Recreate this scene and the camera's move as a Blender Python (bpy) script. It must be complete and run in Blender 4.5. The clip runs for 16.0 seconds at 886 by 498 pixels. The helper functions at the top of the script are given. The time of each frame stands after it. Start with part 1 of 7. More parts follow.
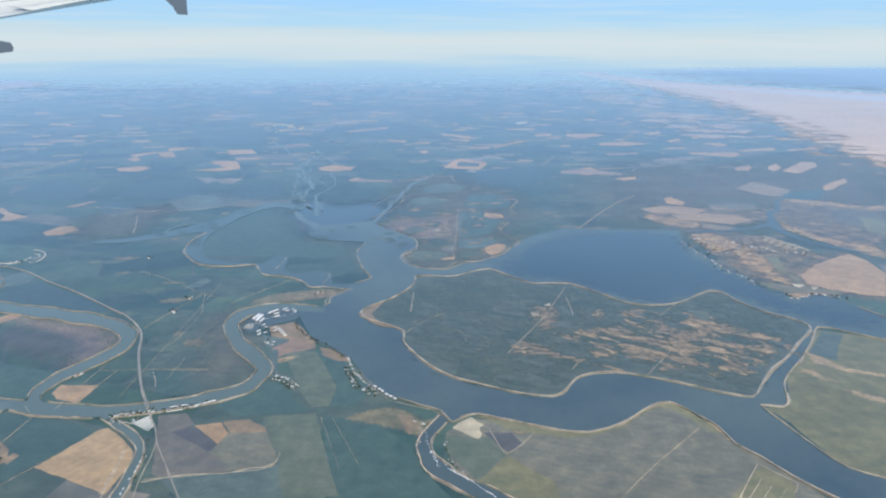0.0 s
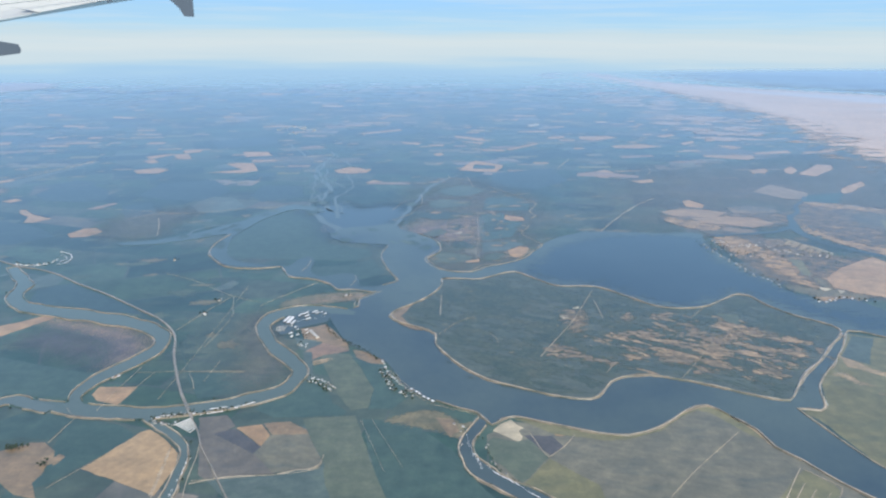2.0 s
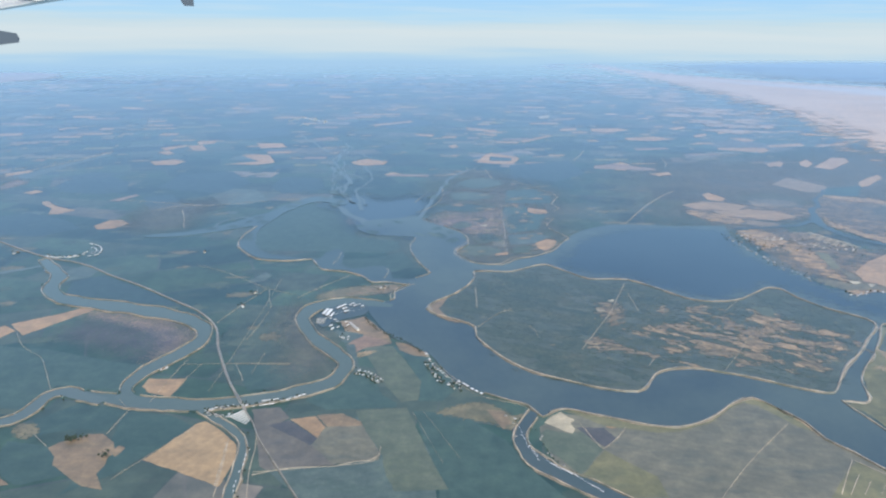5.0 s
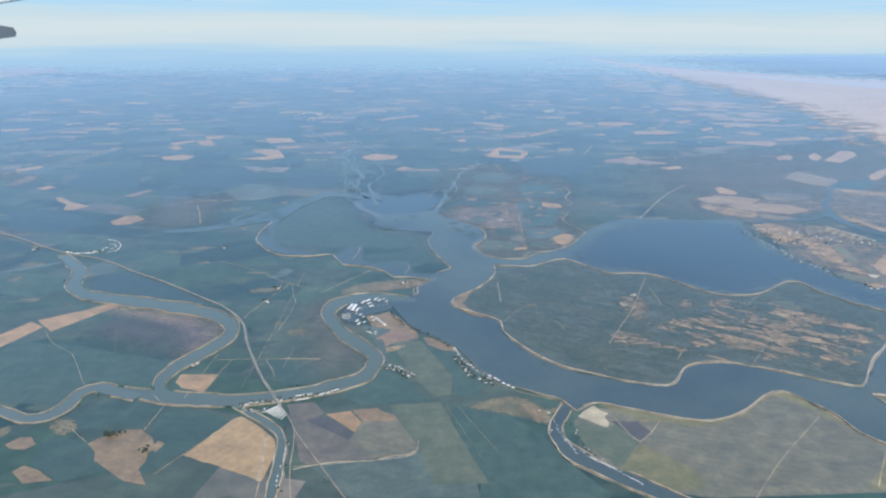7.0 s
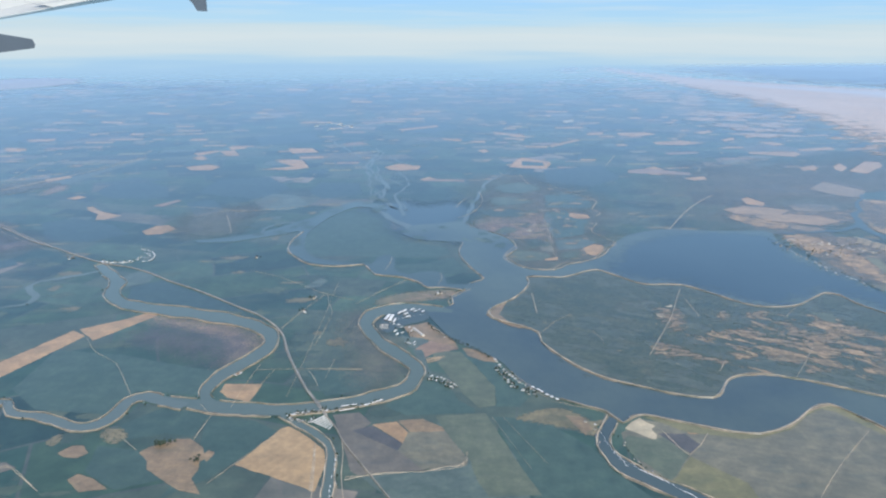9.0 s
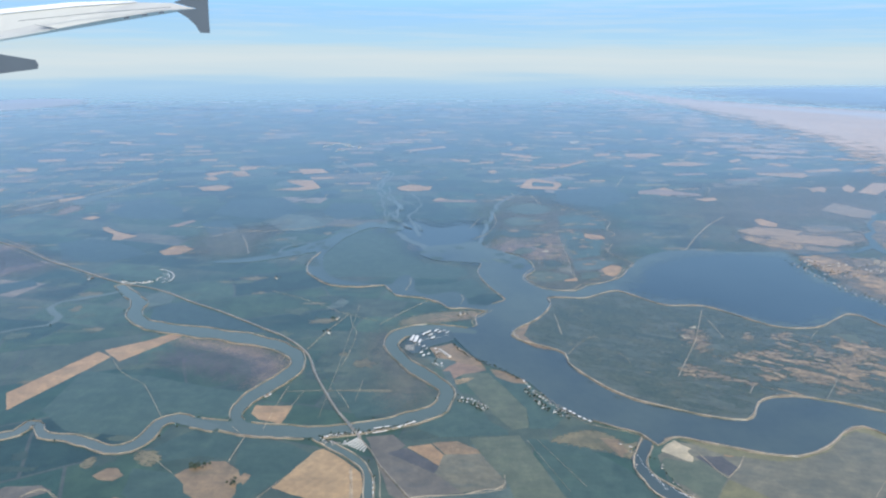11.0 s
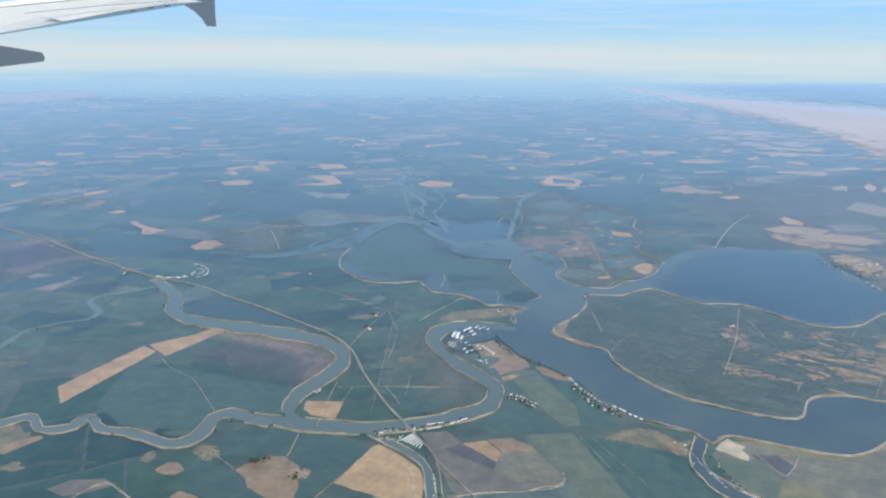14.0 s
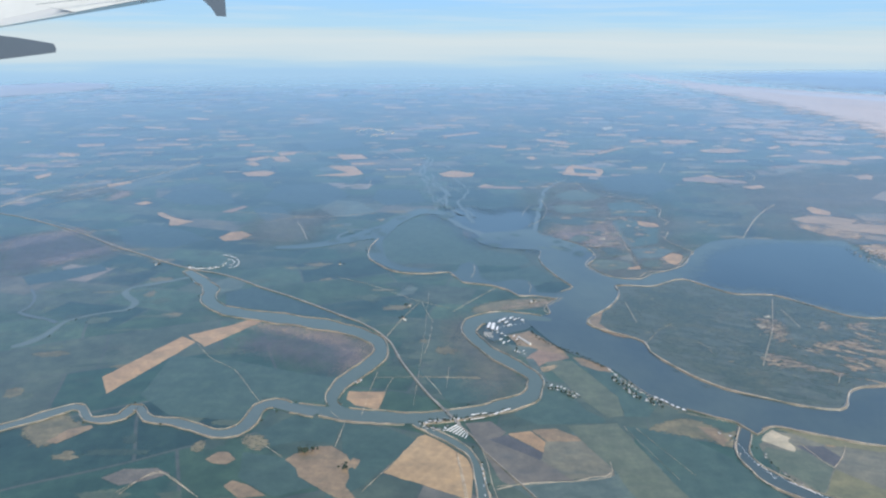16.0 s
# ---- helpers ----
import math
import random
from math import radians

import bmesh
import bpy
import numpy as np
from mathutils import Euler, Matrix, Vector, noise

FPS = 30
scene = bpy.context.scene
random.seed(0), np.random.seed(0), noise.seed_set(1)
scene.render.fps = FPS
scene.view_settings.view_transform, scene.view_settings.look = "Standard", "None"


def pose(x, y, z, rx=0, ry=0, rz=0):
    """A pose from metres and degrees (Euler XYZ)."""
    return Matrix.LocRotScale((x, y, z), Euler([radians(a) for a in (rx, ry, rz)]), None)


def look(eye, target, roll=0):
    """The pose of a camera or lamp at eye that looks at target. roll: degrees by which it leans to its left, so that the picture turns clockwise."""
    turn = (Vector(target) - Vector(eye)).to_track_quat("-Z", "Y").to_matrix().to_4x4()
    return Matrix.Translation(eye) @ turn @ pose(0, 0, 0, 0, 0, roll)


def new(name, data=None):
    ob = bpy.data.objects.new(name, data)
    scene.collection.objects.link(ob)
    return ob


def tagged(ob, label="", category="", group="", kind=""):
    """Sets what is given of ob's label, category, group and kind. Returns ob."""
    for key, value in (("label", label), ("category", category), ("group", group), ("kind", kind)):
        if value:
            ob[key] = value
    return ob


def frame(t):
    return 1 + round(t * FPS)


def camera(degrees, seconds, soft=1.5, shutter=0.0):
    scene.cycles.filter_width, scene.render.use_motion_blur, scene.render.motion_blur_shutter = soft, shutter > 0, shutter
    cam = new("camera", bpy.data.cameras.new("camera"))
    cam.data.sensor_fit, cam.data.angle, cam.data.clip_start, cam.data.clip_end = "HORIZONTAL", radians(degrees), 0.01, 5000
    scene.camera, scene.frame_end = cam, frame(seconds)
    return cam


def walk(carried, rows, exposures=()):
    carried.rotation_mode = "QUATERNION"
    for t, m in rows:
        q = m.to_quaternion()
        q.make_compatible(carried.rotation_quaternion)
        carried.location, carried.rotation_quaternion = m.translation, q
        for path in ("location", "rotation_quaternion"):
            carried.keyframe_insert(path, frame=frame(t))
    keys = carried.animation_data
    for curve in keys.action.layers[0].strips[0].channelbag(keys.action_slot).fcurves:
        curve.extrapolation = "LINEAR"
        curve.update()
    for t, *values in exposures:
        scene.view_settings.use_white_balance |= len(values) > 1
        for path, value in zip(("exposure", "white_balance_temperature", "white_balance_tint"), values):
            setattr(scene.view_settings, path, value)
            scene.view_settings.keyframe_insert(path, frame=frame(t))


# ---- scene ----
cam = camera(66.6, 16.0, soft=2.2)
PATH = [
    (0, (0.047, -0.040, 124.467), (0.260, 19.017, 118.402), 0.25),
    (0.5, (-3.052, -0.263, 124.698), (-2.806, 18.782, 118.595), 0.31),
    (1, (-6.152, -0.481, 124.925), (-5.931, 18.570, 118.842), 0.30),
    (1.5, (-9.252, -0.694, 125.149), (-9.098, 18.378, 119.132), 0.27),
    (2, (-12.353, -0.904, 125.370), (-12.240, 18.169, 119.350), 0.27),
    (2.5, (-15.455, -1.109, 125.588), (-15.344, 17.941, 119.496), 0.30),
    (3, (-18.557, -1.309, 125.803), (-18.458, 17.723, 119.657), 0.35),
    (3.5, (-21.660, -1.506, 126.015), (-21.550, 17.504, 119.801), 0.44),
    (4, (-24.763, -1.698, 126.224), (-24.641, 17.340, 120.096), 0.40),
    (4.2, (-26.004, -1.773, 126.307), (-25.862, 17.267, 120.188), 0.41),
    (6.3, (-39.045, -2.525, 127.146), (-38.767, 16.354, 120.549), 0.63),
    (6.5, (-40.288, -2.592, 127.223), (-39.908, 16.284, 120.625), 0.56),
    (7, (-43.395, -2.758, 127.413), (-43.138, 16.174, 120.970), 0.35),
    (7.5, (-46.502, -2.920, 127.601), (-46.476, 16.059, 121.291), 0.10),
    (8, (-49.610, -3.077, 127.785), (-49.618, 15.901, 121.474), 0.13),
    (8.5, (-52.718, -3.230, 127.967), (-52.669, 15.741, 121.636), 0.20),
    (9, (-55.828, -3.379, 128.145), (-55.875, 15.643, 121.968), 0.21),
    (11.3, (-70.137, -4.006, 128.927), (-70.115, 15.193, 123.323), 0.37),
    (11.5, (-71.382, -4.056, 128.992), (-71.275, 15.111, 123.282), 0.52),
    (12, (-74.494, -4.179, 129.152), (-74.465, 14.987, 123.437), 0.46),
    (12.5, (-77.608, -4.297, 129.309), (-77.652, 14.855, 123.548), 0.48),
    (13, (-80.721, -4.411, 129.463), (-80.723, 14.729, 123.662), 0.65),
    (13.5, (-83.836, -4.521, 129.614), (-83.761, 14.646, 123.903), 0.72),
    (14, (-86.951, -4.626, 129.762), (-87.011, 14.529, 124.009), 0.66),
    (14.5, (-90.066, -4.727, 129.907), (-90.093, 14.417, 124.117), 0.71),
    (15, (-93.182, -4.823, 130.049), (-93.234, 14.296, 124.180), 0.67),
    (15.5, (-96.299, -4.915, 130.188), (-96.353, 14.174, 124.221), 0.71),
    (16, (-99.416, -5.003, 130.323), (-99.728, 14.059, 124.277), 0.35),
]
walk(cam, [(t, look(eye, target, roll)) for t, eye, target, roll in PATH], [(0.0, 0.5), (16.0, 0.5)])

# ---- world, sun and sky ----
SUN_ELEVATION, SUN_AZIMUTH = 44.0, 155.0      # degrees; azimuth clockwise from the view's far direction
world = bpy.data.worlds.new("sky")
scene.world = world
world.use_nodes = True
wn, wl = world.node_tree.nodes, world.node_tree.links
wn.clear()
sky = wn.new("ShaderNodeTexSky")
sky.sky_type, sky.sun_disc = "NISHITA", False
sky.sun_elevation, sky.sun_rotation = radians(SUN_ELEVATION), radians(SUN_AZIMUTH)
sky.altitude, sky.air_density, sky.dust_density, sky.ozone_density = 1500, 1.2, 2.0, 3.0
sky_bg = wn.new("ShaderNodeBackground")
sky_bg.inputs["Strength"].default_value = 0.14
cloud_bg = wn.new("ShaderNodeBackground")
cloud_bg.inputs["Color"].default_value = (0.45, 0.535, 0.58, 1)
cloud_bg.inputs["Strength"].default_value = 1.0
tint = wn.new("ShaderNodeMix")
tint.data_type, tint.blend_type = "RGBA", "MULTIPLY"
tint.inputs[0].default_value = 1.0
tint.inputs[7].default_value = (0.84, 0.94, 1.06, 1)
wl.new(sky.outputs[0], tint.inputs[6])
wl.new(tint.outputs[2], sky_bg.inputs["Color"])
coord = wn.new("ShaderNodeTexCoord")
sep = wn.new("ShaderNodeSeparateXYZ")
wl.new(coord.outputs["Generated"], sep.inputs[0])
stretch = wn.new("ShaderNodeMapping")
stretch.inputs["Scale"].default_value = (3.0, 3.0, 60.0)
wl.new(coord.outputs["Generated"], stretch.inputs[0])
streaks = wn.new("ShaderNodeTexNoise")
streaks.inputs["Scale"].default_value, streaks.inputs["Detail"].default_value = 1.6, 6.0
wl.new(stretch.outputs[0], streaks.inputs["Vector"])
# haze and a stratus deck low over the horizon, with uneven edges
edge = wn.new("ShaderNodeMath"); edge.operation = "MULTIPLY_ADD"
wl.new(streaks.outputs["Fac"], edge.inputs[0])
edge.inputs[1].default_value, edge.inputs[2].default_value = 0.030, -0.015
lifted = wn.new("ShaderNodeMath"); lifted.operation = "ADD"
wl.new(sep.outputs["Z"], lifted.inputs[0]); wl.new(edge.outputs[0], lifted.inputs[1])
span = wn.new("ShaderNodeMapRange")
span.inputs["From Min"].default_value, span.inputs["From Max"].default_value = -0.08, 0.10
wl.new(lifted.outputs[0], span.inputs["Value"])
deck = wn.new("ShaderNodeValToRGB")
deck.color_ramp.elements[0].position, deck.color_ramp.elements[0].color = 0.0, (0.245, 0.40, 0.56, 1)
deck.color_ramp.elements[1].position, deck.color_ramp.elements[1].color = 1.0, (0.40, 0.70, 1.0, 1)
for z, c in ((-0.064, (0.268, 0.43, 0.592)), (-0.0515, (0.280, 0.436, 0.600)), (-0.045, (0.30, 0.455, 0.602)), (-0.038, (0.35, 0.487, 0.592)), (-0.029, (0.425, 0.52, 0.575)), (-0.010, (0.475, 0.545, 0.575)),
             (0.004, (0.415, 0.52, 0.575)), (0.013, (0.335, 0.508, 0.64)), (0.032, (0.295, 0.485, 0.665)), (0.052, (0.262, 0.475, 0.725)), (0.072, (0.27, 0.51, 0.80))):
    deck.color_ramp.elements.new((z + 0.08) / 0.18).color = (*c, 1)
wl.new(span.outputs[0], deck.inputs[0])
# thin cirrus streaks above the deck
veil_map = wn.new("ShaderNodeMapping")
veil_map.inputs["Rotation"].default_value, veil_map.inputs["Scale"].default_value = (0.02, 0.05, 0.4), (4.0, 4.0, 95.0)
wl.new(coord.outputs["Generated"], veil_map.inputs[0])
veil = wn.new("ShaderNodeTexNoise")
veil.inputs["Scale"].default_value, veil.inputs["Detail"].default_value, veil.inputs["Roughness"].default_value = 1.0, 8.0, 0.66
wl.new(veil_map.outputs[0], veil.inputs["Vector"])
veil_fac = wn.new("ShaderNodeMapRange")
for key, v in (("From Min", 0.46), ("From Max", 0.74), ("To Min", 0.0), ("To Max", 0.75)):
    veil_fac.inputs[key].default_value = v
wl.new(veil.outputs["Fac"], veil_fac.inputs["Value"])
above = wn.new("ShaderNodeMapRange")
above.inputs["From Min"].default_value, above.inputs["From Max"].default_value = -0.02, 0.02
wl.new(sep.outputs["Z"], above.inputs["Value"])
veil_cut = wn.new("ShaderNodeMath"); veil_cut.operation = "MULTIPLY"
wl.new(veil_fac.outputs[0], veil_cut.inputs[0]); wl.new(above.outputs[0], veil_cut.inputs[1])
veiled = wn.new("ShaderNodeMix")
veiled.data_type = "RGBA"
veiled.inputs[7].default_value = (0.44, 0.54, 0.61, 1)
wl.new(veil_cut.outputs[0], veiled.inputs[0]); wl.new(deck.outputs[0], veiled.inputs[6])
wl.new(veiled.outputs[2], cloud_bg.inputs["Color"])
low = wn.new("ShaderNodeMapRange")
low.interpolation_type = "SMOOTHSTEP"
for key, v in (("From Min", 0.16), ("From Max", 0.52), ("To Min", 1.0), ("To Max", 0.0)):
    low.inputs[key].default_value = v
wl.new(sep.outputs["Z"], low.inputs["Value"])
sky_mix = wn.new("ShaderNodeMixShader")
wl.new(low.outputs[0], sky_mix.inputs[0]); wl.new(sky_bg.outputs[0], sky_mix.inputs[1]); wl.new(cloud_bg.outputs[0], sky_mix.inputs[2])
w_out = wn.new("ShaderNodeOutputWorld")
wl.new(sky_mix.outputs[0], w_out.inputs[0])

sun = new("sun", bpy.data.lights.new("sun", "SUN"))
sun.data.energy, sun.data.angle, sun.data.color = 3.4, radians(0.53), (1.0, 0.935, 0.83)
_el, _az = radians(SUN_ELEVATION), radians(SUN_AZIMUTH)
sun.matrix_world = look((0, 0, 0), (-math.sin(_az) * math.cos(_el), -math.cos(_az) * math.cos(_el), -math.sin(_el)))


# ---- materials ----
def material(name):
    m = bpy.data.materials.new(name)
    m.use_nodes = True
    m.node_tree.nodes.clear()
    return m, m.node_tree.nodes, m.node_tree.links


def noise_node(n, l, scale, detail=5.0, rough=0.6, vector=None):
    t = n.new("ShaderNodeTexNoise")
    t.inputs["Scale"].default_value, t.inputs["Detail"].default_value, t.inputs["Roughness"].default_value = scale, detail, rough
    if vector is not None:
        l.new(vector, t.inputs["Vector"])
    return t


def ramp_node(n, l, fac, stops):
    r = n.new("ShaderNodeValToRGB")
    els = r.color_ramp.elements
    els[0].position, els[0].color = stops[0][0], (*stops[0][1], 1)
    els[1].position, els[1].color = stops[-1][0], (*stops[-1][1], 1)
    for p, c in stops[1:-1]:
        els.new(p).color = (*c, 1)
    l.new(fac, r.inputs[0])
    return r


def mixed(n, l, kind, fac, a, b):
    m = n.new("ShaderNodeMix")
    m.data_type, m.blend_type = "RGBA", kind
    for key, v in ((0, fac), (6, a), (7, b)):
        if isinstance(v, (int, float)):
            m.inputs[key].default_value = v
        elif isinstance(v, tuple):
            m.inputs[key].default_value = (*v, 1)
        else:
            l.new(v, m.inputs[key])
    return m.outputs[2]


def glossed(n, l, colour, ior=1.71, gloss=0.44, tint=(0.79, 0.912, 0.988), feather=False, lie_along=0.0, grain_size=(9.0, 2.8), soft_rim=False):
    """Matt body under a thin gloss that strengthens towards grazing view, added on land to imitate haze. feather: the
    sheet thins out raggedly where its cover falls.
    """
    d = n.new("ShaderNodeBsdfDiffuse")
    l.new(colour, d.inputs["Color"])
    g = n.new("ShaderNodeBsdfGlossy")
    g.distribution = "MULTI_GGX"
    g.inputs["Roughness"].default_value = gloss
    g.inputs["Color"].default_value = (*tint, 1)
    f = n.new("ShaderNodeFresnel")
    f.inputs["IOR"].default_value = ior
    mx = n.new("ShaderNodeMixShader")
    l.new(f.outputs[0], mx.inputs[0]); l.new(d.outputs[0], mx.inputs[1]); l.new(g.outputs[0], mx.inputs[2])
    last = mx.outputs[0]
    if feather:
        cover = n.new("ShaderNodeAttribute")
        cover.attribute_name = "cover"
        geo = n.new("ShaderNodeNewGeometry")
        lie = n.new("ShaderNodeMapping")
        lie.vector_type = "TEXTURE"
        lie.inputs["Rotation"].default_value, lie.inputs["Scale"].default_value = (0, 0, lie_along), (*grain_size, 5.0)
        l.new(geo.outputs["Position"], lie.inputs[0])
        rag = noise_node(n, l, 1.0, 8, 0.72, lie.outputs[0])
        add = n.new("ShaderNodeMath"); add.operation = "ADD"
        wide = n.new("ShaderNodeMath"); wide.operation = "MULTIPLY_ADD"
        l.new(rag.outputs["Fac"], wide.inputs[0]); wide.inputs[1].default_value, wide.inputs[2].default_value = 2.3, -0.65
        l.new(cover.outputs["Fac"], add.inputs[0]); l.new(wide.outputs[0], add.inputs[1])
        mask = n.new("ShaderNodeMapRange")
        mask.inputs["From Min"].default_value, mask.inputs["From Max"].default_value = 0.985, 1.015
        l.new(add.outputs[0], mask.inputs["Value"])
        clear = n.new("ShaderNodeBsdfTransparent")
        thin = n.new("ShaderNodeMixShader")
        l.new(mask.outputs[0], thin.inputs[0]); l.new(clear.outputs[0], thin.inputs[1]); l.new(last, thin.inputs[2])
        last = thin.outputs[0]
    # True: cover fades to clear, so far land seems lost in haze
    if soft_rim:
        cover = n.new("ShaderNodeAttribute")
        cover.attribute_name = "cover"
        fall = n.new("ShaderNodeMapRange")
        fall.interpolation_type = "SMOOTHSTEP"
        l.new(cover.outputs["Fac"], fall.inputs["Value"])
        if soft_rim == "grain":
            # single tufts and clods, thinning out towards the rim
            geo = n.new("ShaderNodeNewGeometry")
            cell = n.new("ShaderNodeVectorMath"); cell.operation = "SNAP"
            cell.inputs[1].default_value = (0.24, 0.24, 5.0)
            l.new(geo.outputs["Position"], cell.inputs[0])
            tuft = n.new("ShaderNodeTexWhiteNoise")
            l.new(cell.outputs[0], tuft.inputs["Vector"])
            stands = n.new("ShaderNodeMath"); stands.operation = "GREATER_THAN"
            l.new(cover.outputs["Fac"], stands.inputs[0]); l.new(tuft.outputs["Value"], stands.inputs[1])
            fall = stands
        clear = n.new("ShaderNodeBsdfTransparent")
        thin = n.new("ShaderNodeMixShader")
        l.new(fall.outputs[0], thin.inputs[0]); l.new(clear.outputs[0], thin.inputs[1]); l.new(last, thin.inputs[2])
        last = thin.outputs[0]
    o = n.new("ShaderNodeOutputMaterial")
    l.new(last, o.inputs[0])


def land(name, dark, light, grain=0.5, rows=None, vary=0.25, patch=0.03, weed=(0.045, 0.075, 0.040), weeds=0.35, feather=False, ior=1.71, ragged=(1.5, 1.1), soft_rim=False, mottle=0.75):
    """Soil or crop: large stains, weedy or worn patches, fine grain, optional furrows along one direction (degrees)."""
    dark, light, weed = [(1.06 * r, 1.06 * g, 1.33 * b) if g > r else (r, g, b) for r, g, b in (dark, light, weed)]
    m, n, l = material(name)
    geo = n.new("ShaderNodeNewGeometry")
    big = noise_node(n, l, patch, 5, 0.6, geo.outputs["Position"])
    fine = noise_node(n, l, grain, 8, 0.75, geo.outputs["Position"])
    both = n.new("ShaderNodeMath"); both.operation = "MULTIPLY_ADD"
    l.new(fine.outputs["Fac"], both.inputs[0]); both.inputs[1].default_value = 0.6
    half = n.new("ShaderNodeMath"); half.operation = "MULTIPLY"
    l.new(big.outputs["Fac"], half.inputs[0]); half.inputs[1].default_value = 0.45
    l.new(half.outputs[0], both.inputs[2])
    c = ramp_node(n, l, both.outputs[0], [(0.36, dark), (0.68, light)]).outputs[0]
    streak = n.new("ShaderNodeMapping")
    streak.inputs["Rotation"].default_value, streak.inputs["Scale"].default_value = (0, 0, 0.3), (0.05, 0.17, 0.1)
    l.new(geo.outputs["Position"], streak.inputs[0])
    mid = noise_node(n, l, 1.0, 6, 0.7, streak.outputs[0])
    c = mixed(n, l, "MIX", ramp_node(n, l, mid.outputs["Fac"], [(0.50, (0, 0, 0)), (0.68, (weeds,) * 3)]).outputs[0], c, weed)
    clumps = noise_node(n, l, 0.16, 9, 0.76, geo.outputs["Position"])
    c = mixed(n, l, "MULTIPLY", mottle, c, ramp_node(n, l, clumps.outputs["Fac"], [(0.34, (0.70, 0.73, 0.75)), (0.50, (1, 1, 1)), (0.66, (1.42, 1.38, 1.28))]).outputs[0])
    if rows is not None:
        turn = n.new("ShaderNodeMapping")
        turn.inputs["Rotation"].default_value = (0, 0, radians(rows))
        l.new(geo.outputs["Position"], turn.inputs[0])
        w = n.new("ShaderNodeTexWave")
        w.inputs["Scale"].default_value, w.inputs["Distortion"].default_value, w.inputs["Detail"].default_value = 0.11, 2.5, 4
        l.new(turn.outputs[0], w.inputs["Vector"])
        c = mixed(n, l, "MULTIPLY", 0.13, c, ramp_node(n, l, w.outputs["Fac"], [(0.0, (0.62, 0.66, 0.62)), (1.0, (1.1, 1.1, 1.1))]).outputs[0])
    info = n.new("ShaderNodeObjectInfo")
    c = mixed(n, l, "MULTIPLY", vary, c, ramp_node(n, l, info.outputs["Random"], [(0, (0.55, 0.6, 0.6)), (1, (1.35, 1.3, 1.25))]).outputs[0])
    glossed(n, l, c, ior=ior, feather=feather, grain_size=ragged, soft_rim=soft_rim)
    return m


def mottled(name, colours, size=9.0, stretch=1.6, along=0.0, grain_size=(9.0, 2.8), ior=1.71):
    """Rough open ground: broken mixture of several soils and plants, in drifts that run along one direction."""
    m, n, l = material(name)
    geo = n.new("ShaderNodeNewGeometry")
    lie = n.new("ShaderNodeMapping")
    lie.vector_type = "TEXTURE"
    lie.inputs["Rotation"].default_value, lie.inputs["Scale"].default_value = (0, 0, along), (size * stretch, size, size)
    l.new(geo.outputs["Position"], lie.inputs[0])
    drift = noise_node(n, l, 1.0, 10, 0.74, lie.outputs[0])
    steps = [0.34 + 0.34 * i / (len(colours) - 1) for i in range(len(colours))]
    c = ramp_node(n, l, drift.outputs["Fac"], list(zip(steps, colours))).outputs[0]
    specks = noise_node(n, l, 0.55, 5, 0.7, geo.outputs["Position"])
    c = mixed(n, l, "MULTIPLY", 0.8, c, ramp_node(n, l, specks.outputs["Fac"], [(0.32, (0.5, 0.54, 0.56)), (0.55, (1, 1, 1)), (0.72, (1.5, 1.45, 1.4))]).outputs[0])
    glossed(n, l, c, ior=ior, feather=True, lie_along=along, grain_size=grain_size)
    return m


def plain(name, colour, rough=0.6, metal=0.0, grain=3.0, vary=0.3):
    """Painted, metal or timber surface with a little dirt."""
    m, n, l = material(name)
    geo = n.new("ShaderNodeNewGeometry")
    t = noise_node(n, l, grain, 5, 0.65, geo.outputs["Position"])
    c = mixed(n, l, "MULTIPLY", vary, colour, ramp_node(n, l, t.outputs["Fac"], [(0.3, (0.55, 0.55, 0.52)), (0.7, (1.1, 1.1, 1.1))]).outputs[0])
    p = n.new("ShaderNodeBsdfPrincipled")
    l.new(c, p.inputs["Base Color"])
    p.inputs["Roughness"].default_value, p.inputs["Metallic"].default_value = rough, metal
    o = n.new("ShaderNodeOutputMaterial")
    l.new(p.outputs[0], o.inputs[0])
    return m


def water_material(name, deep, shallow, feather=False, ior=1.50, soft_rim=False):
    m, n, l = material(name)
    geo = n.new("ShaderNodeNewGeometry")
    big = noise_node(n, l, 0.011, 6, 0.62, geo.outputs["Position"])
    fine = noise_node(n, l, 0.35, 6, 0.7, geo.outputs["Position"])
    c = ramp_node(n, l, big.outputs["Fac"], [(0.3, deep), (0.7, shallow)]).outputs[0]
    c = mixed(n, l, "MULTIPLY", 0.25, c, ramp_node(n, l, fine.outputs["Fac"], [(0.3, (0.7, 0.76, 0.8)), (0.7, (1.2, 1.18, 1.14))]).outputs[0])
    glossed(n, l, c, ior=ior, gloss=0.28, tint=(0.90, 0.96, 1.0), feather=feather, soft_rim=soft_rim)
    return m


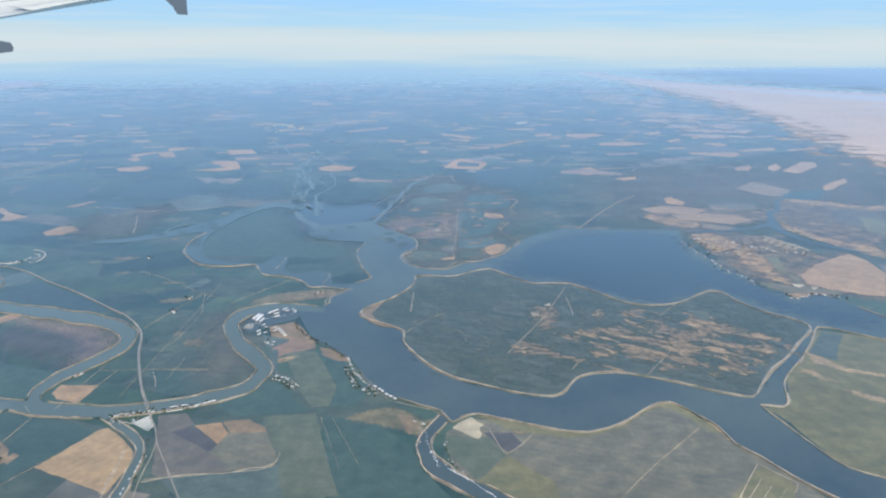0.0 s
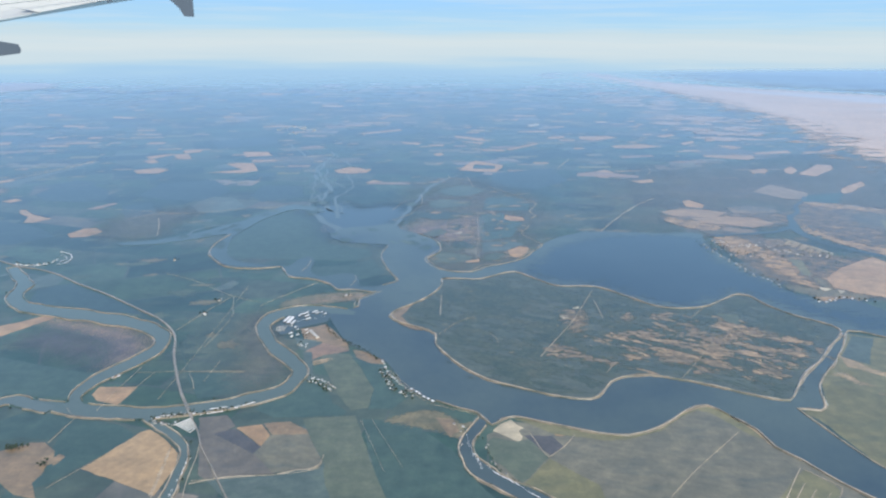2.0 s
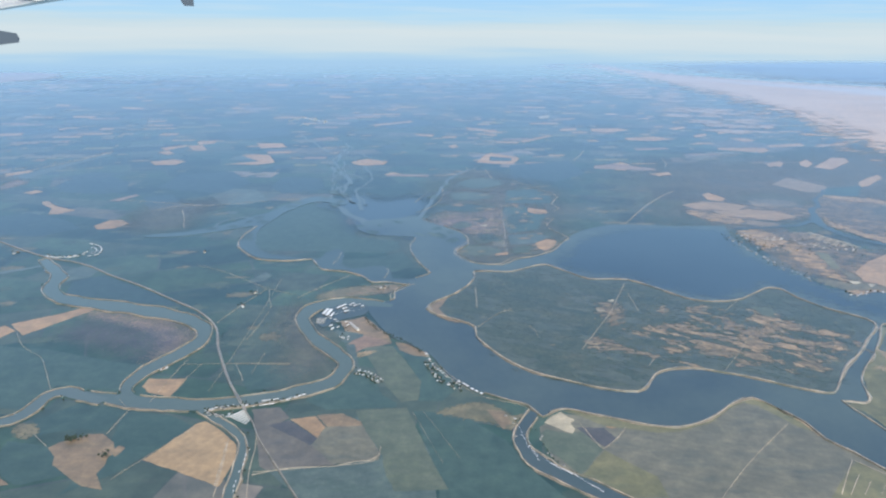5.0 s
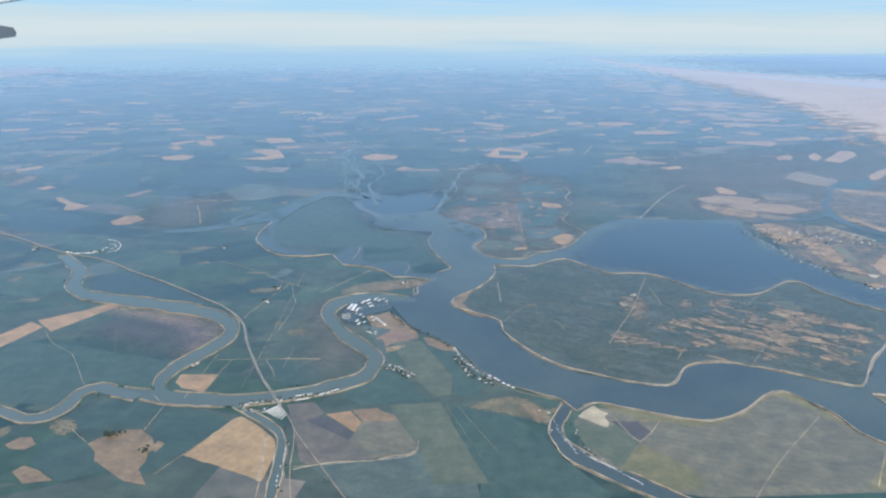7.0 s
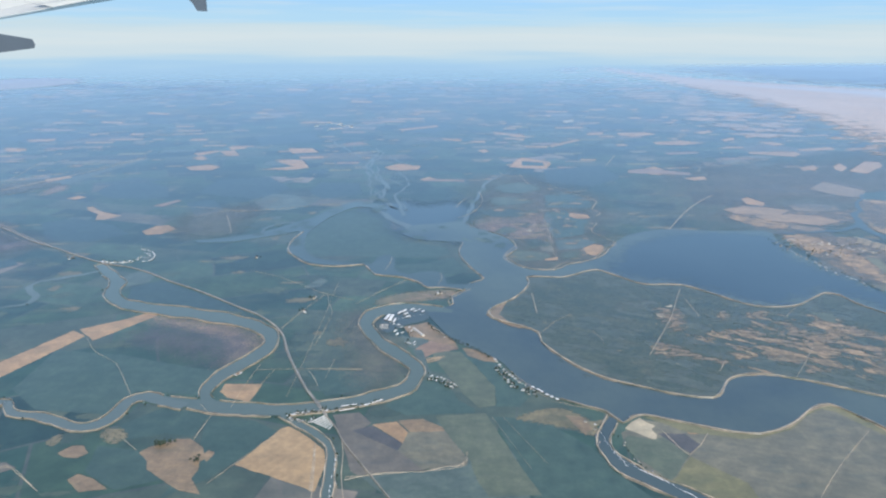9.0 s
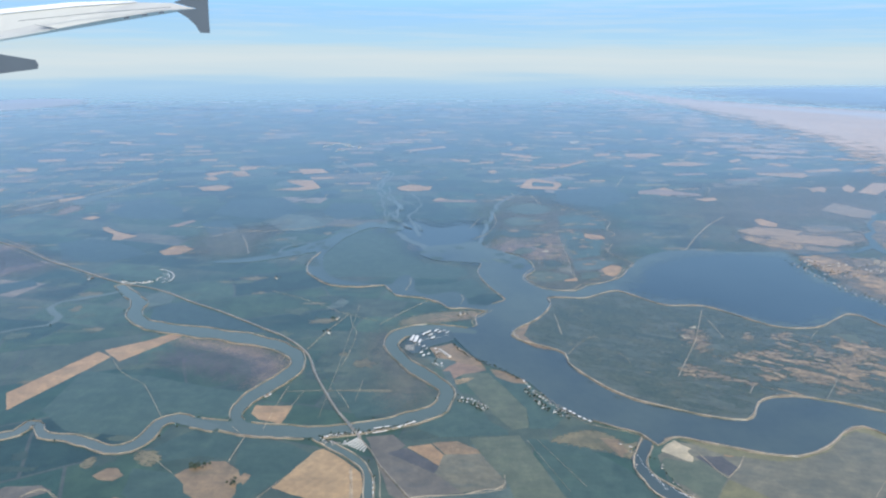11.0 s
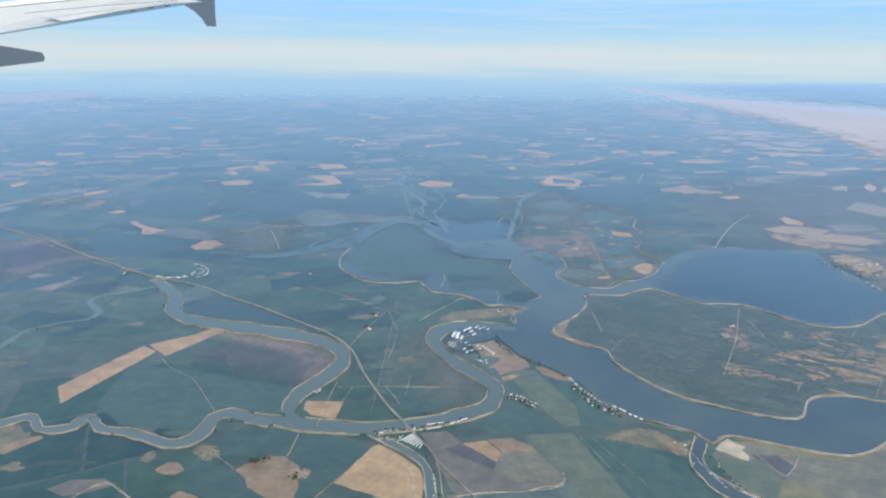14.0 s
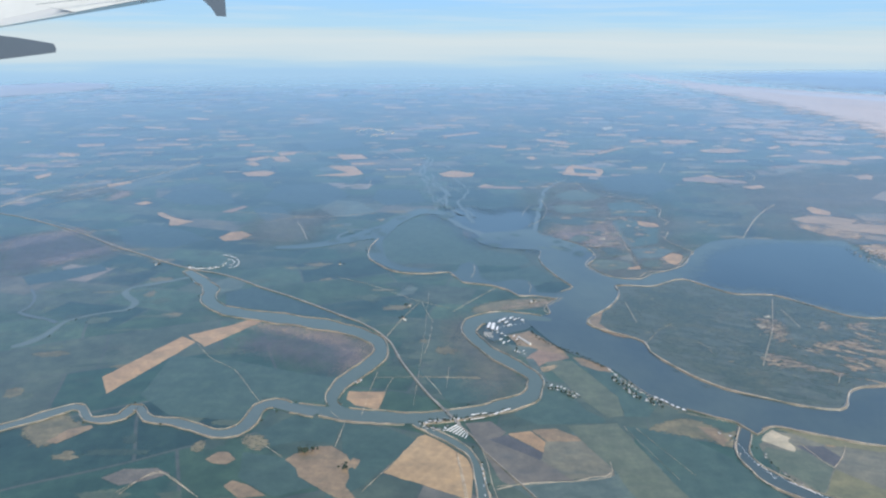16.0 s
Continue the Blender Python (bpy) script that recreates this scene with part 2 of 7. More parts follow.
GREEN_D, GREEN_L = (0.034, 0.069, 0.046), (0.060, 0.100, 0.060)
MAT = {
    "tan_soil": land("tan_soil", (0.29, 0.192, 0.098), (0.43, 0.296, 0.156), 0.5, 35, 0.1, 0.05, (0.22, 0.16, 0.09), 0.4, feather=True),
    "red_soil": land("red_soil", (0.25, 0.155, 0.080), (0.39, 0.258, 0.140), 0.8, feather=True),
    "straw": land("straw", (0.15, 0.110, 0.064), (0.30, 0.212, 0.124), 0.3, None, 0.1, 0.05, (0.10, 0.095, 0.06), 0.6, feather=True),
    "dusk": land("dusk", (0.074, 0.070, 0.078), (0.106, 0.094, 0.098), 0.3, None, 0.1, 0.03, (0.055, 0.070, 0.060), 0.5, soft_rim="grain", ragged=(9.0, 4.0)),
    "pink_soil": land("pink_soil", (0.15, 0.118, 0.120), (0.29, 0.20, 0.115), 0.3, None, 0.1, 0.04, (0.075, 0.088, 0.058), 0.5, soft_rim="grain"),
    # warmed slightly to take in the window's glare on the right
    "grey_soil": land("grey_soil", (0.110, 0.108, 0.074), (0.188, 0.172, 0.118), 0.25, 110, 0.2, 0.03, (0.080, 0.092, 0.060), 0.7, feather=True),
    "clay": land("clay", (0.26, 0.152, 0.068), (0.45, 0.275, 0.13), 0.5, feather=True),
    "olive": land("olive", (0.062, 0.090, 0.060), (0.105, 0.130, 0.086), 0.35, 70, feather=True),
    "dark_green": land("dark_green", (0.040, 0.072, 0.046), (0.062, 0.097, 0.060), 0.3, feather=True),
    # lighter and warmer than the crop: window glare is partly put into this colour
    "pale_green": land("pale_green", (0.118, 0.116, 0.056), (0.198, 0.180, 0.092), 0.2, feather=True),
    "meadow": land("meadow", (0.072, 0.091, 0.046), (0.112, 0.126, 0.068), 0.25, feather=True),
    "marsh": land("marsh", (0.095, 0.094, 0.050), (0.22, 0.18, 0.105), 0.35, None, 0.2, 0.04, (0.06, 0.078, 0.04), 0.5, feather=True),
    "dry_grass": land("dry_grass", (0.18, 0.14, 0.075), (0.48, 0.34, 0.195), 0.12, None, 0.2, 0.03, (0.085, 0.09, 0.05), 0.75, feather=True),
    "sand": land("sand", (0.36, 0.30, 0.195), (0.50, 0.42, 0.285), 0.8, feather=True),
    "bank": land("bank", (0.115, 0.106, 0.076), (0.26, 0.205, 0.147), 0.7, None, 0.2, 0.25, (0.062, 0.080, 0.045), 0.8, ior=1.4),
    "track": land("track", (0.30, 0.245, 0.175), (0.52, 0.43, 0.32), 0.5, None, 0.25, 0.12, (0.085, 0.092, 0.055), 0.9, ior=1.35),
    "asphalt": land("asphalt", (0.22, 0.20, 0.175), (0.32, 0.29, 0.25), 1.5, ior=1.4),
    "island_turf": land("island_turf", (0.050, 0.071, 0.044), (0.084, 0.098, 0.058), 0.12, None, 0.1, 0.02, (0.090, 0.095, 0.058), 0.5),
    "forest": land("forest", (0.045, 0.060, 0.060), (0.085, 0.095, 0.085), 0.05, ior=1.72, soft_rim=True),
    "scrub": land("scrub", (0.14, 0.108, 0.066), (0.30, 0.215, 0.132), 0.5, None, 0.1, 0.1, (0.07, 0.085, 0.045), 0.6, feather=True, ragged=(5.0, 1.8)),
    "reeds": land("reeds", (0.046, 0.074, 0.038), (0.098, 0.115, 0.060), 0.3, None, 0.1, feather=True),
    "murk": land("murk", (0.034, 0.058, 0.034), (0.058, 0.080, 0.046), 0.3, None, 0.1, feather=True),
    "hill_patch": land("hill_patch", (0.25, 0.18, 0.120), (0.43, 0.31, 0.21), 0.06, None, 0.1, 0.02, feather=True, ior=1.55),
    "hill_grass": land("hill_grass", (0.47, 0.30, 0.175), (0.63, 0.42, 0.265), 0.03, None, 0.1, 0.006, (0.30, 0.24, 0.17), 0.5, feather=True, ior=1.27, ragged=(46.0, 14.0)),
    "water": water_material("water", (0.042, 0.070, 0.090), (0.100, 0.136, 0.124)),
    "lake": water_material("lake", (0.034, 0.064, 0.090), (0.050, 0.084, 0.110), True),
    "shoal": water_material("shoal", (0.038, 0.068, 0.094), (0.054, 0.088, 0.112), soft_rim="grain"),
    "slough": water_material("slough", (0.082, 0.120, 0.115), (0.112, 0.148, 0.136), ior=1.455),
    "far_slough": water_material("far_slough", (0.072, 0.104, 0.112), (0.108, 0.134, 0.136), False, 1.53),
    "backwater": water_material("backwater", (0.050, 0.083, 0.092), (0.072, 0.108, 0.110), False, 1.50),
    "canal": water_material("canal", (0.035, 0.060, 0.072), (0.050, 0.078, 0.088), False, 1.5),
    "brown_soil": land("brown_soil", (0.17, 0.115, 0.075), (0.30, 0.20, 0.135), 0.5, None, 0.1, 0.05, (0.12, 0.10, 0.075), 0.5, feather=True),
    "dark_roof": plain("dark_roof", (0.15, 0.16, 0.17), 0.6),
    "dry_plain": land("dry_plain", (0.085, 0.080, 0.058), (0.165, 0.132, 0.092), 0.25, None, 0.1, 0.03, (0.06, 0.075, 0.05), 0.6, soft_rim="grain"),
    "heath": land("heath", (0.078, 0.085, 0.058), (0.132, 0.122, 0.082), 0.25, None, 0.1, 0.05, (0.06, 0.075, 0.045), 0.6, soft_rim="grain"),
    "town_dry": mottled("town_dry", ((0.10, 0.085, 0.05), (0.22, 0.145, 0.072), (0.42, 0.26, 0.115), (0.54, 0.355, 0.18)), 6.0, 1.8, -0.35, (6.0, 2.4)),
    "town_mix": mottled("town_mix", ((0.05, 0.06, 0.045), (0.11, 0.09, 0.055), (0.22, 0.15, 0.08), (0.44, 0.285, 0.14)), 6.0, 1.8, -0.35, (6.0, 2.4)),
    "scrub_drift": mottled("scrub_drift", ((0.075, 0.082, 0.05), (0.16, 0.125, 0.07), (0.33, 0.225, 0.12), (0.46, 0.33, 0.19)), 4.5, 2.2, -0.6, (13.0, 5.5)),
    "turf_drift": mottled("turf_drift", ((0.044, 0.066, 0.050), (0.054, 0.075, 0.051), (0.074, 0.090, 0.058), (0.102, 0.104, 0.066)), 12.0, 1.6, -0.4, (16.0, 5.0)),
    "channel": water_material("channel", (0.056, 0.084, 0.092), (0.080, 0.110, 0.112), False, 1.47),
    "murk_field": land("murk_field", (0.032, 0.060, 0.048), (0.048, 0.078, 0.058), 0.3, None, 0.1, feather=True),
    "muddy": water_material("muddy", (0.096, 0.134, 0.130), (0.130, 0.162, 0.152), False, 1.47),
    "fallow": land("fallow", (0.110, 0.100, 0.078), (0.154, 0.138, 0.106), 0.4, None, 0.1, 0.05, (0.085, 0.088, 0.066), 0.5, feather=True),
    "dark_soil": land("dark_soil", (0.070, 0.070, 0.066), (0.105, 0.098, 0.088), 0.4, None, 0.1, 0.05, (0.06, 0.07, 0.06), 0.4, feather=True),
    "white_paint": plain("white_paint", (0.66, 0.66, 0.64), 0.6),
    "grey_roof": plain("grey_roof", (0.42, 0.43, 0.44), 0.5),
    "brown_roof": plain("brown_roof", (0.22, 0.15, 0.11), 0.7),
    "wall_paint": plain("wall_paint", (0.55, 0.50, 0.43), 0.7),
    "timber": plain("timber", (0.20, 0.15, 0.10), 0.8),
    "concrete": plain("concrete", (0.42, 0.40, 0.36), 0.8),
    "steel": plain("steel", (0.30, 0.32, 0.34), 0.45, 0.6),
    "dark_glass": plain("dark_glass", (0.03, 0.04, 0.05), 0.1, 0.0, 3.0, 0.1),
    "bark": plain("bark", (0.10, 0.075, 0.055), 0.9),
    "leaf": plain("leaf", (0.042, 0.064, 0.042), 0.8, 0.0, 2.0, 0.5),
    "wing_paint": plain("wing_paint", (0.49, 0.49, 0.45), 0.4, 0.0, 0.004, 0.25),
    "wing_white": plain("wing_white", (0.70, 0.71, 0.71), 0.35, 0.0, 0.004, 0.15),
    "wing_grey": plain("wing_grey", (0.095, 0.11, 0.125), 0.4, 0.0, 0.004, 0.2),
}


def far_land():
    """Open country: blocks of fields with ditches between them that run to the horizon."""
    m, n, l = material("farmland")
    geo = n.new("ShaderNodeNewGeometry")
    warp = noise_node(n, l, 0.004, 3, 0.5, geo.outputs["Position"])
    shift = n.new("ShaderNodeVectorMath"); shift.operation = "MULTIPLY_ADD"
    l.new(warp.outputs["Color"], shift.inputs[0])
    shift.inputs[1].default_value = (45, 45, 0)
    l.new(geo.outputs["Position"], shift.inputs[2])
    layers = []
    for turn_by, wide, high, ditch in ((12, 46.0, 24.0, 0.5), (-24, 78.0, 36.0, 0.7)):
        turn = n.new("ShaderNodeMapping")
        turn.inputs["Rotation"].default_value = (0, 0, radians(turn_by))
        l.new(shift.outputs[0], turn.inputs[0])
        brick = n.new("ShaderNodeTexBrick")
        brick.offset, brick.squash, brick.squash_frequency = 0.37, 0.62, 3
        for key, v in (("Scale", 1.0), ("Mortar Size", ditch), ("Mortar Smooth", 0.6), ("Brick Width", wide), ("Row Height", high)):
            brick.inputs[key].default_value = v
        brick.inputs["Color1"].default_value, brick.inputs["Color2"].default_value = (0, 0, 0, 1), (1, 1, 1, 1)
        brick.inputs["Mortar"].default_value = (0.5, 0.5, 0.5, 1)
        l.new(turn.outputs[0], brick.inputs["Vector"])
        crop = ramp_node(n, l, brick.outputs["Color"], [(0.0, (0.024, 0.050, 0.038)), (0.16, (0.034, 0.072, 0.046)), (0.32, (0.046, 0.080, 0.044)), (0.46, (0.028, 0.058, 0.042)), (0.60, (0.066, 0.104, 0.062)), (0.74, (0.080, 0.098, 0.064)), (0.92, (0.13, 0.115, 0.080)), (0.97, (0.25, 0.195, 0.14))])
        crop.color_ramp.interpolation = "CONSTANT"
        layers.append(mixed(n, l, "MIX", brick.outputs["Fac"], crop.outputs[0], (0.085, 0.090, 0.070)))
    which = noise_node(n, l, 0.0035, 2, 0.5, geo.outputs["Position"])
    base = mixed(n, l, "MIX", ramp_node(n, l, which.outputs["Fac"], [(0.47, (0, 0, 0)), (0.50, (1, 1, 1))]).outputs[0], layers[0], layers[1])
    big = noise_node(n, l, 0.008, 6, 0.62, geo.outputs["Position"])
    fine = noise_node(n, l, 0.16, 8, 0.7, geo.outputs["Position"])
    c = mixed(n, l, "MIX", 0.22, base, ramp_node(n, l, big.outputs["Fac"], [(0.35, (0.034, 0.066, 0.038)), (0.55, (0.058, 0.086, 0.048)), (0.68, (0.072, 0.088, 0.058))]).outputs[0])
    c = mixed(n, l, "MULTIPLY", 0.7, c, ramp_node(n, l, fine.outputs["Fac"], [(0.3, (0.54, 0.60, 0.60)), (0.7, (1.26, 1.24, 1.18))]).outputs[0])
    band = n.new("ShaderNodeMapping")
    band.inputs["Rotation"].default_value, band.inputs["Scale"].default_value = (0, 0, 0.15), (0.010, 0.026, 0.01)
    l.new(geo.outputs["Position"], band.inputs[0])
    dry_bits = noise_node(n, l, 1.0, 9, 0.72, band.outputs[0])
    c = mixed(n, l, "MIX", ramp_node(n, l, dry_bits.outputs["Fac"], [(0.54, (0, 0, 0)), (0.63, (0.12, 0.12, 0.12)), (0.74, (0.45, 0.45, 0.45))]).outputs[0], c, (0.24, 0.185, 0.12))
    c = mixed(n, l, "MULTIPLY", 1.0, c, (0.95, 1.0, 1.16))
    clumps = noise_node(n, l, 0.05, 9, 0.74, geo.outputs["Position"])
    c = mixed(n, l, "MULTIPLY", 0.8, c, ramp_node(n, l, clumps.outputs["Fac"], [(0.34, (0.68, 0.71, 0.74)), (0.50, (1, 1, 1)), (0.66, (1.45, 1.36, 1.24))]).outputs[0])
    # soft_rim makes the outermost country transparent, imitating haze at the skyline
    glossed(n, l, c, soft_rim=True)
    return m


MAT["farmland"] = far_land()


# ---- shape helpers ----
def curve(points, closed=False, step=3.0):
    """A smooth line through the control points (Catmull-Rom), sampled about every step metres."""
    p = np.array(points, float)
    k = len(p)
    out = []
    for i in range(k if closed else k - 1):
        a, b = p[i], p[(i + 1) % k]
        prev = p[(i - 1) % k] if closed or i else 2 * a - b
        nxt = p[(i + 2) % k] if closed or i + 2 < k else 2 * b - a
        count = max(2, int(np.hypot(*(b - a)[:2]) / step))
        d = max(np.hypot(*(b - a)[:2]), 1e-6)
        m0, m1 = (b - prev) / 2, (nxt - a) / 2
        for m in (m0, m1):
            reach = np.hypot(*m[:2])
            if reach > d:
                m *= d / reach
        for j in range(count):
            t = j / count
            out.append((2 * t**3 - 3 * t**2 + 1) * a + (t**3 - 2 * t**2 + t) * m0 + (3 * t**2 - 2 * t**3) * b + (t**3 - t**2) * m1)
    if not closed:
        out.append(p[-1])
    return np.array(out)


def sides(line):
    """Unit normals to the left of a sampled line."""
    d = np.gradient(line[:, :2], axis=0)
    d /= np.maximum(np.hypot(d[:, 0], d[:, 1])[:, None], 1e-9)
    return np.c_[-d[:, 1], d[:, 0]]


def inside(x, y, poly):
    px, py = poly[:, 0], poly[:, 1]
    qx, qy = np.roll(px, -1), np.roll(py, -1)
    cross = (py > y) != (qy > y)
    with np.errstate(divide="ignore", invalid="ignore"):
        at = px + (y - py) * (qx - px) / (qy - py)
    return bool(np.count_nonzero(cross & (x < at)) % 2)


def mesh_from(name, verts, faces, mat, smooth=False):
    me = bpy.data.meshes.new(name)
    me.from_pydata([tuple(map(float, v)) for v in verts], [], faces)
    me.materials.append(mat)
    me.validate()
    if smooth:
        me.polygons.foreach_set("use_smooth", [True] * len(me.polygons))
    me.update()
    return me


def part(name, me, parent, label=""):
    ob = new(name, me)
    ob.parent = parent
    return tagged(ob, label)


def thing(name, label, category, kind="", group="", at=None):
    ob = new(name)
    if at is not None:
        ob.matrix_world = at
    return tagged(ob, label, category, group, kind)


def sheet(name, outline, z, mat):
    """A flat piece of land or water, its rim turned a little down so that it has an edge."""
    o = np.array(outline)[:, :2]
    area = np.sum(o[:, 0] * np.roll(o[:, 1], -1) - o[:, 1] * np.roll(o[:, 0], -1))
    if area < 0:
        o = o[::-1]
    k = len(o)
    verts = [(x, y, z) for x, y in o] + [(x, y, -0.02) for x, y in o]
    faces = [tuple(range(k))] + [(i, k + i, k + (i + 1) % k, (i + 1) % k) for i in range(k)]
    return mesh_from(name, verts, faces, mat)


def sweep(name, line, profile, mat, z=0.0, wander=0.0, closed=False):
    """A section (offset, height) carried along a line; wander: how unevenly its width goes."""
    k, q = len(line), len(profile)
    n = sides(line)
    verts, faces = [], []
    for i in range(k):
        grow = 1 + wander * noise.noise((line[i][0] * 0.13, line[i][1] * 0.13, q)) + 0.7 * wander * noise.noise((line[i][0] * 0.4, line[i][1] * 0.4, q))
        for off, h in profile:
            verts.append((line[i][0] + n[i][0] * off * grow, line[i][1] + n[i][1] * off * grow, z + h))
    for i in range(k if closed else k - 1):
        for j in range(q - 1):
            a, b = i * q + j, ((i + 1) % k) * q + j
            faces.append((a, b, b + 1, a + 1))
    return mesh_from(name, verts, faces, mat)


# ---- the ground: one sheet to the horizon, far rim faded to imitate haze ----
def build_ground():
    verts, faces = [(-50, 0, 0)], []
    radii, spokes = [60, 160, 320, 520, 800, 1150, 1350, 1550, 1750, 1950, 2150, 2450], 96
    for r in radii:
        for s in range(spokes):
            a = 2 * math.pi * s / spokes
            verts.append((-50 + r * math.cos(a), r * math.sin(a), 0))
    for s in range(spokes):
        faces.append((0, 1 + s, 1 + (s + 1) % spokes))
    for k in range(len(radii) - 1):
        for s in range(spokes):
            a, b = 1 + k * spokes + s, 1 + k * spokes + (s + 1) % spokes
            faces.append((a, a + spokes, b + spokes, b))
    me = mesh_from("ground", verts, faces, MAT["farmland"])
    # cover drops from 1150 m outward: the see-through rim imitates horizon haze
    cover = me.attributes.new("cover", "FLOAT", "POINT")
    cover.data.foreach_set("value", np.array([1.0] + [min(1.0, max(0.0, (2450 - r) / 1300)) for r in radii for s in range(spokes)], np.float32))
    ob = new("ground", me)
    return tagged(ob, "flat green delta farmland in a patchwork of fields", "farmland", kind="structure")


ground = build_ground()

# ---- water ----
WATERS = []       # (outline, banked)


def water_area(name, outline, mat, label, z, category="river", banked=True):
    line = curve(outline, True, 4.0)
    ob = new(name, sheet(name, line, z, MAT[mat]))
    WATERS.append((line, banked))
    return tagged(ob, label, category, kind="structure")


def water_course(name, rows, mat, label, z, category="slough", banked=True):
    """A channel along a centre line of (x, y, width)."""
    line = curve(rows, False, 2.5)
    n = sides(line)
    for i, (x, y, w) in enumerate(line):
        line[i, 2] = w * (1 + 0.35 * noise.noise((x * 0.09, y * 0.09, 4)))
        if y > 430:
            line[i, :2] += n[i] * 4.0 * noise.noise((x * 0.05, y * 0.05, 2))
    worn = np.array([[noise.noise((x * 0.3, y * 0.3, q)) + 0.8 * noise.noise((x * 0.12, y * 0.12, q)) for q in (11, 17)] for x, y, w in line]) * np.minimum(0.6, 0.13 * line[:, 2:3])
    outline = np.r_[line[:, :2] + n * (line[:, 2:3] / 2 + worn[:, :1]), (line[:, :2] - n * (line[:, 2:3] / 2 + worn[:, 1:]))[::-1]]
    k = len(line)
    # banked sloughs leave a strip of reeds between the water and the levees
    lap = 0.84 if banked else 1.0
    middle = np.r_[line[:, :2], line[::-1, :2]]
    verts = [(x, y, z) for x, y in middle + (outline - middle) * lap]
    faces = [(i, 2 * k - 1 - i, 2 * k - 2 - i, i + 1) for i in range(k - 1)]
    ob = new(name, mesh_from(name, verts, faces, MAT[mat]))
    WATERS.append((outline, banked))
    return tagged(ob, label, category, kind="structure")


BASIN_NORTH = [(-83.7, 426.2), (-77.1, 442.7), (-58.6, 448.5), (-45.6, 454.5), (-37.7, 440), (-26.4, 429.1), (-15.5, 416.1), (-11.5, 401.3), (-12.2, 389.8), (-19.2, 377.7), (-16.4, 367.3), (-8.1, 355.5), (6.1, 353.7), (14.3, 362.4), (25.9, 368.4), (38.3, 378.9), (46.6, 394.4), (53.3, 406.3), (66.3, 422.7), (80.9, 432.1), (98.8, 436.3), (128.3, 432.3), (160.6, 432.4), (158.9, 416.6), (157.3, 401.7), (159.3, 379.1), (162, 352.8), (169, 340), (168, 324.7), (176.5, 315.2), (179.1, 309.1), (192.3, 315.2), (198.3, 310.6), (203.6, 298.2), (212.3, 278.3)]
BASIN_EAST = [(211.1, 242.4), (198.6, 257.9), (181.9, 270.5), (171.5, 275.9), (160.4, 260.8), (148.1, 245), (139.1, 235.4), (131.9, 226.4), (128.8, 220), (126.2, 212), (122.3, 208.1), (114.8, 209.3), (117.3, 198), (120.5, 184.2), (124.8, 173), (132.1, 168.3), (147.2, 156.9), (126.9, 141.6), (121.3, 151.2), (113.3, 159), (105.7, 169.3), (100.8, 178.9)]
BASIN_SOUTH = [(95.9, 185.9), (94.3, 195.7), (89, 204.5), (83.4, 211.4), (75.4, 208.3), (66.2, 200.3), (58.2, 195.2), (50.1, 192.5), (41, 193.6), (30.3, 197.7), (21.1, 201.2), (14.5, 203.7), (9.6, 202.3), (5.6, 198.5), (1.5, 206), (-5.1, 209.4), (-13.3, 214.4), (-20.8, 219.7), (-26.8, 228.2), (-32.8, 243), (-39.4, 250.5), (-50.5, 261.2), (-57.9, 275.7), (-63.9, 293.6), (-56.7, 298.4), (-51.5, 303.4), (-52.1, 313), (-48.7, 318.4), (-45, 323.1), (-48.4, 327.2), (-39, 334.7), (-34.4, 339.9), (-39.3, 352.7), (-45.2, 372.4), (-47, 388.6), (-44.4, 403.6), (-53.5, 406), (-71.8, 409.6), (-81.2, 418.4)]
ISLAND = [(-10.8, 341.7), (-3.2, 342.6), (9, 341.7), (20, 349), (29.7, 353.7), (39.6, 342.6), (50.3, 331.4), (69.4, 330.5), (82.6, 316.8), (95.8, 302.6), (115.1, 302.5), (127.9, 311.4), (139.7, 319.9), (145.7, 316.8), (147.5, 307.6), (154.9, 293.4), (167.9, 277.2), (152.9, 258), (141.6, 245), (131.3, 235.4), (120.8, 222.1), (114.7, 214.8), (108.6, 216), (99.9, 220.1), (91.2, 225.2), (79.9, 230.1), (68.9, 233.7), (59.8, 232.4), (53, 227.9), (47.6, 219.5), (42.8, 215.4), (32.7, 216.7), (18.8, 222.9), (6.4, 229.9), (-2.3, 239.1), (-8.2, 248.9), (-13.8, 261.1), (-13.8, 270.8), (-20.4, 277.5), (-29.7, 283.1), (-34.9, 290.9), (-32.5, 298.4), (-22.4, 309.2), (-14.1, 323.1), (-10.6, 334.7)]
water_area("river", BASIN_NORTH + BASIN_EAST + BASIN_SOUTH, "water", "broad blue-grey delta river spreading into a flooded tract", 0.200)
water_course("slough", [(-52, 294.2, 6.6), (-62.9, 297.5, 9.7), (-79.2, 296.6, 12.3), (-89, 291.1, 10.7), (-91.4, 278.8, 6.1), (-85.5, 264, 6.8), (-76, 250.6, 8.1), (-68.4, 240.7, 7.7), (-66.3, 233.6, 6.4), (-69.7, 222.6, 7.4), (-77.7, 216.3, 8.4), (-89.5, 211.1, 7.8), (-101.1, 207.5, 7.7), (-112.7, 205.2, 7.5), (-124.9, 206.2, 8.7), (-135.3, 207.2, 9.2), (-146.3, 209.8, 6.4), (-161.6, 212.4, 5.8)], "slough", "narrow winding slough past a marina", 0.204)
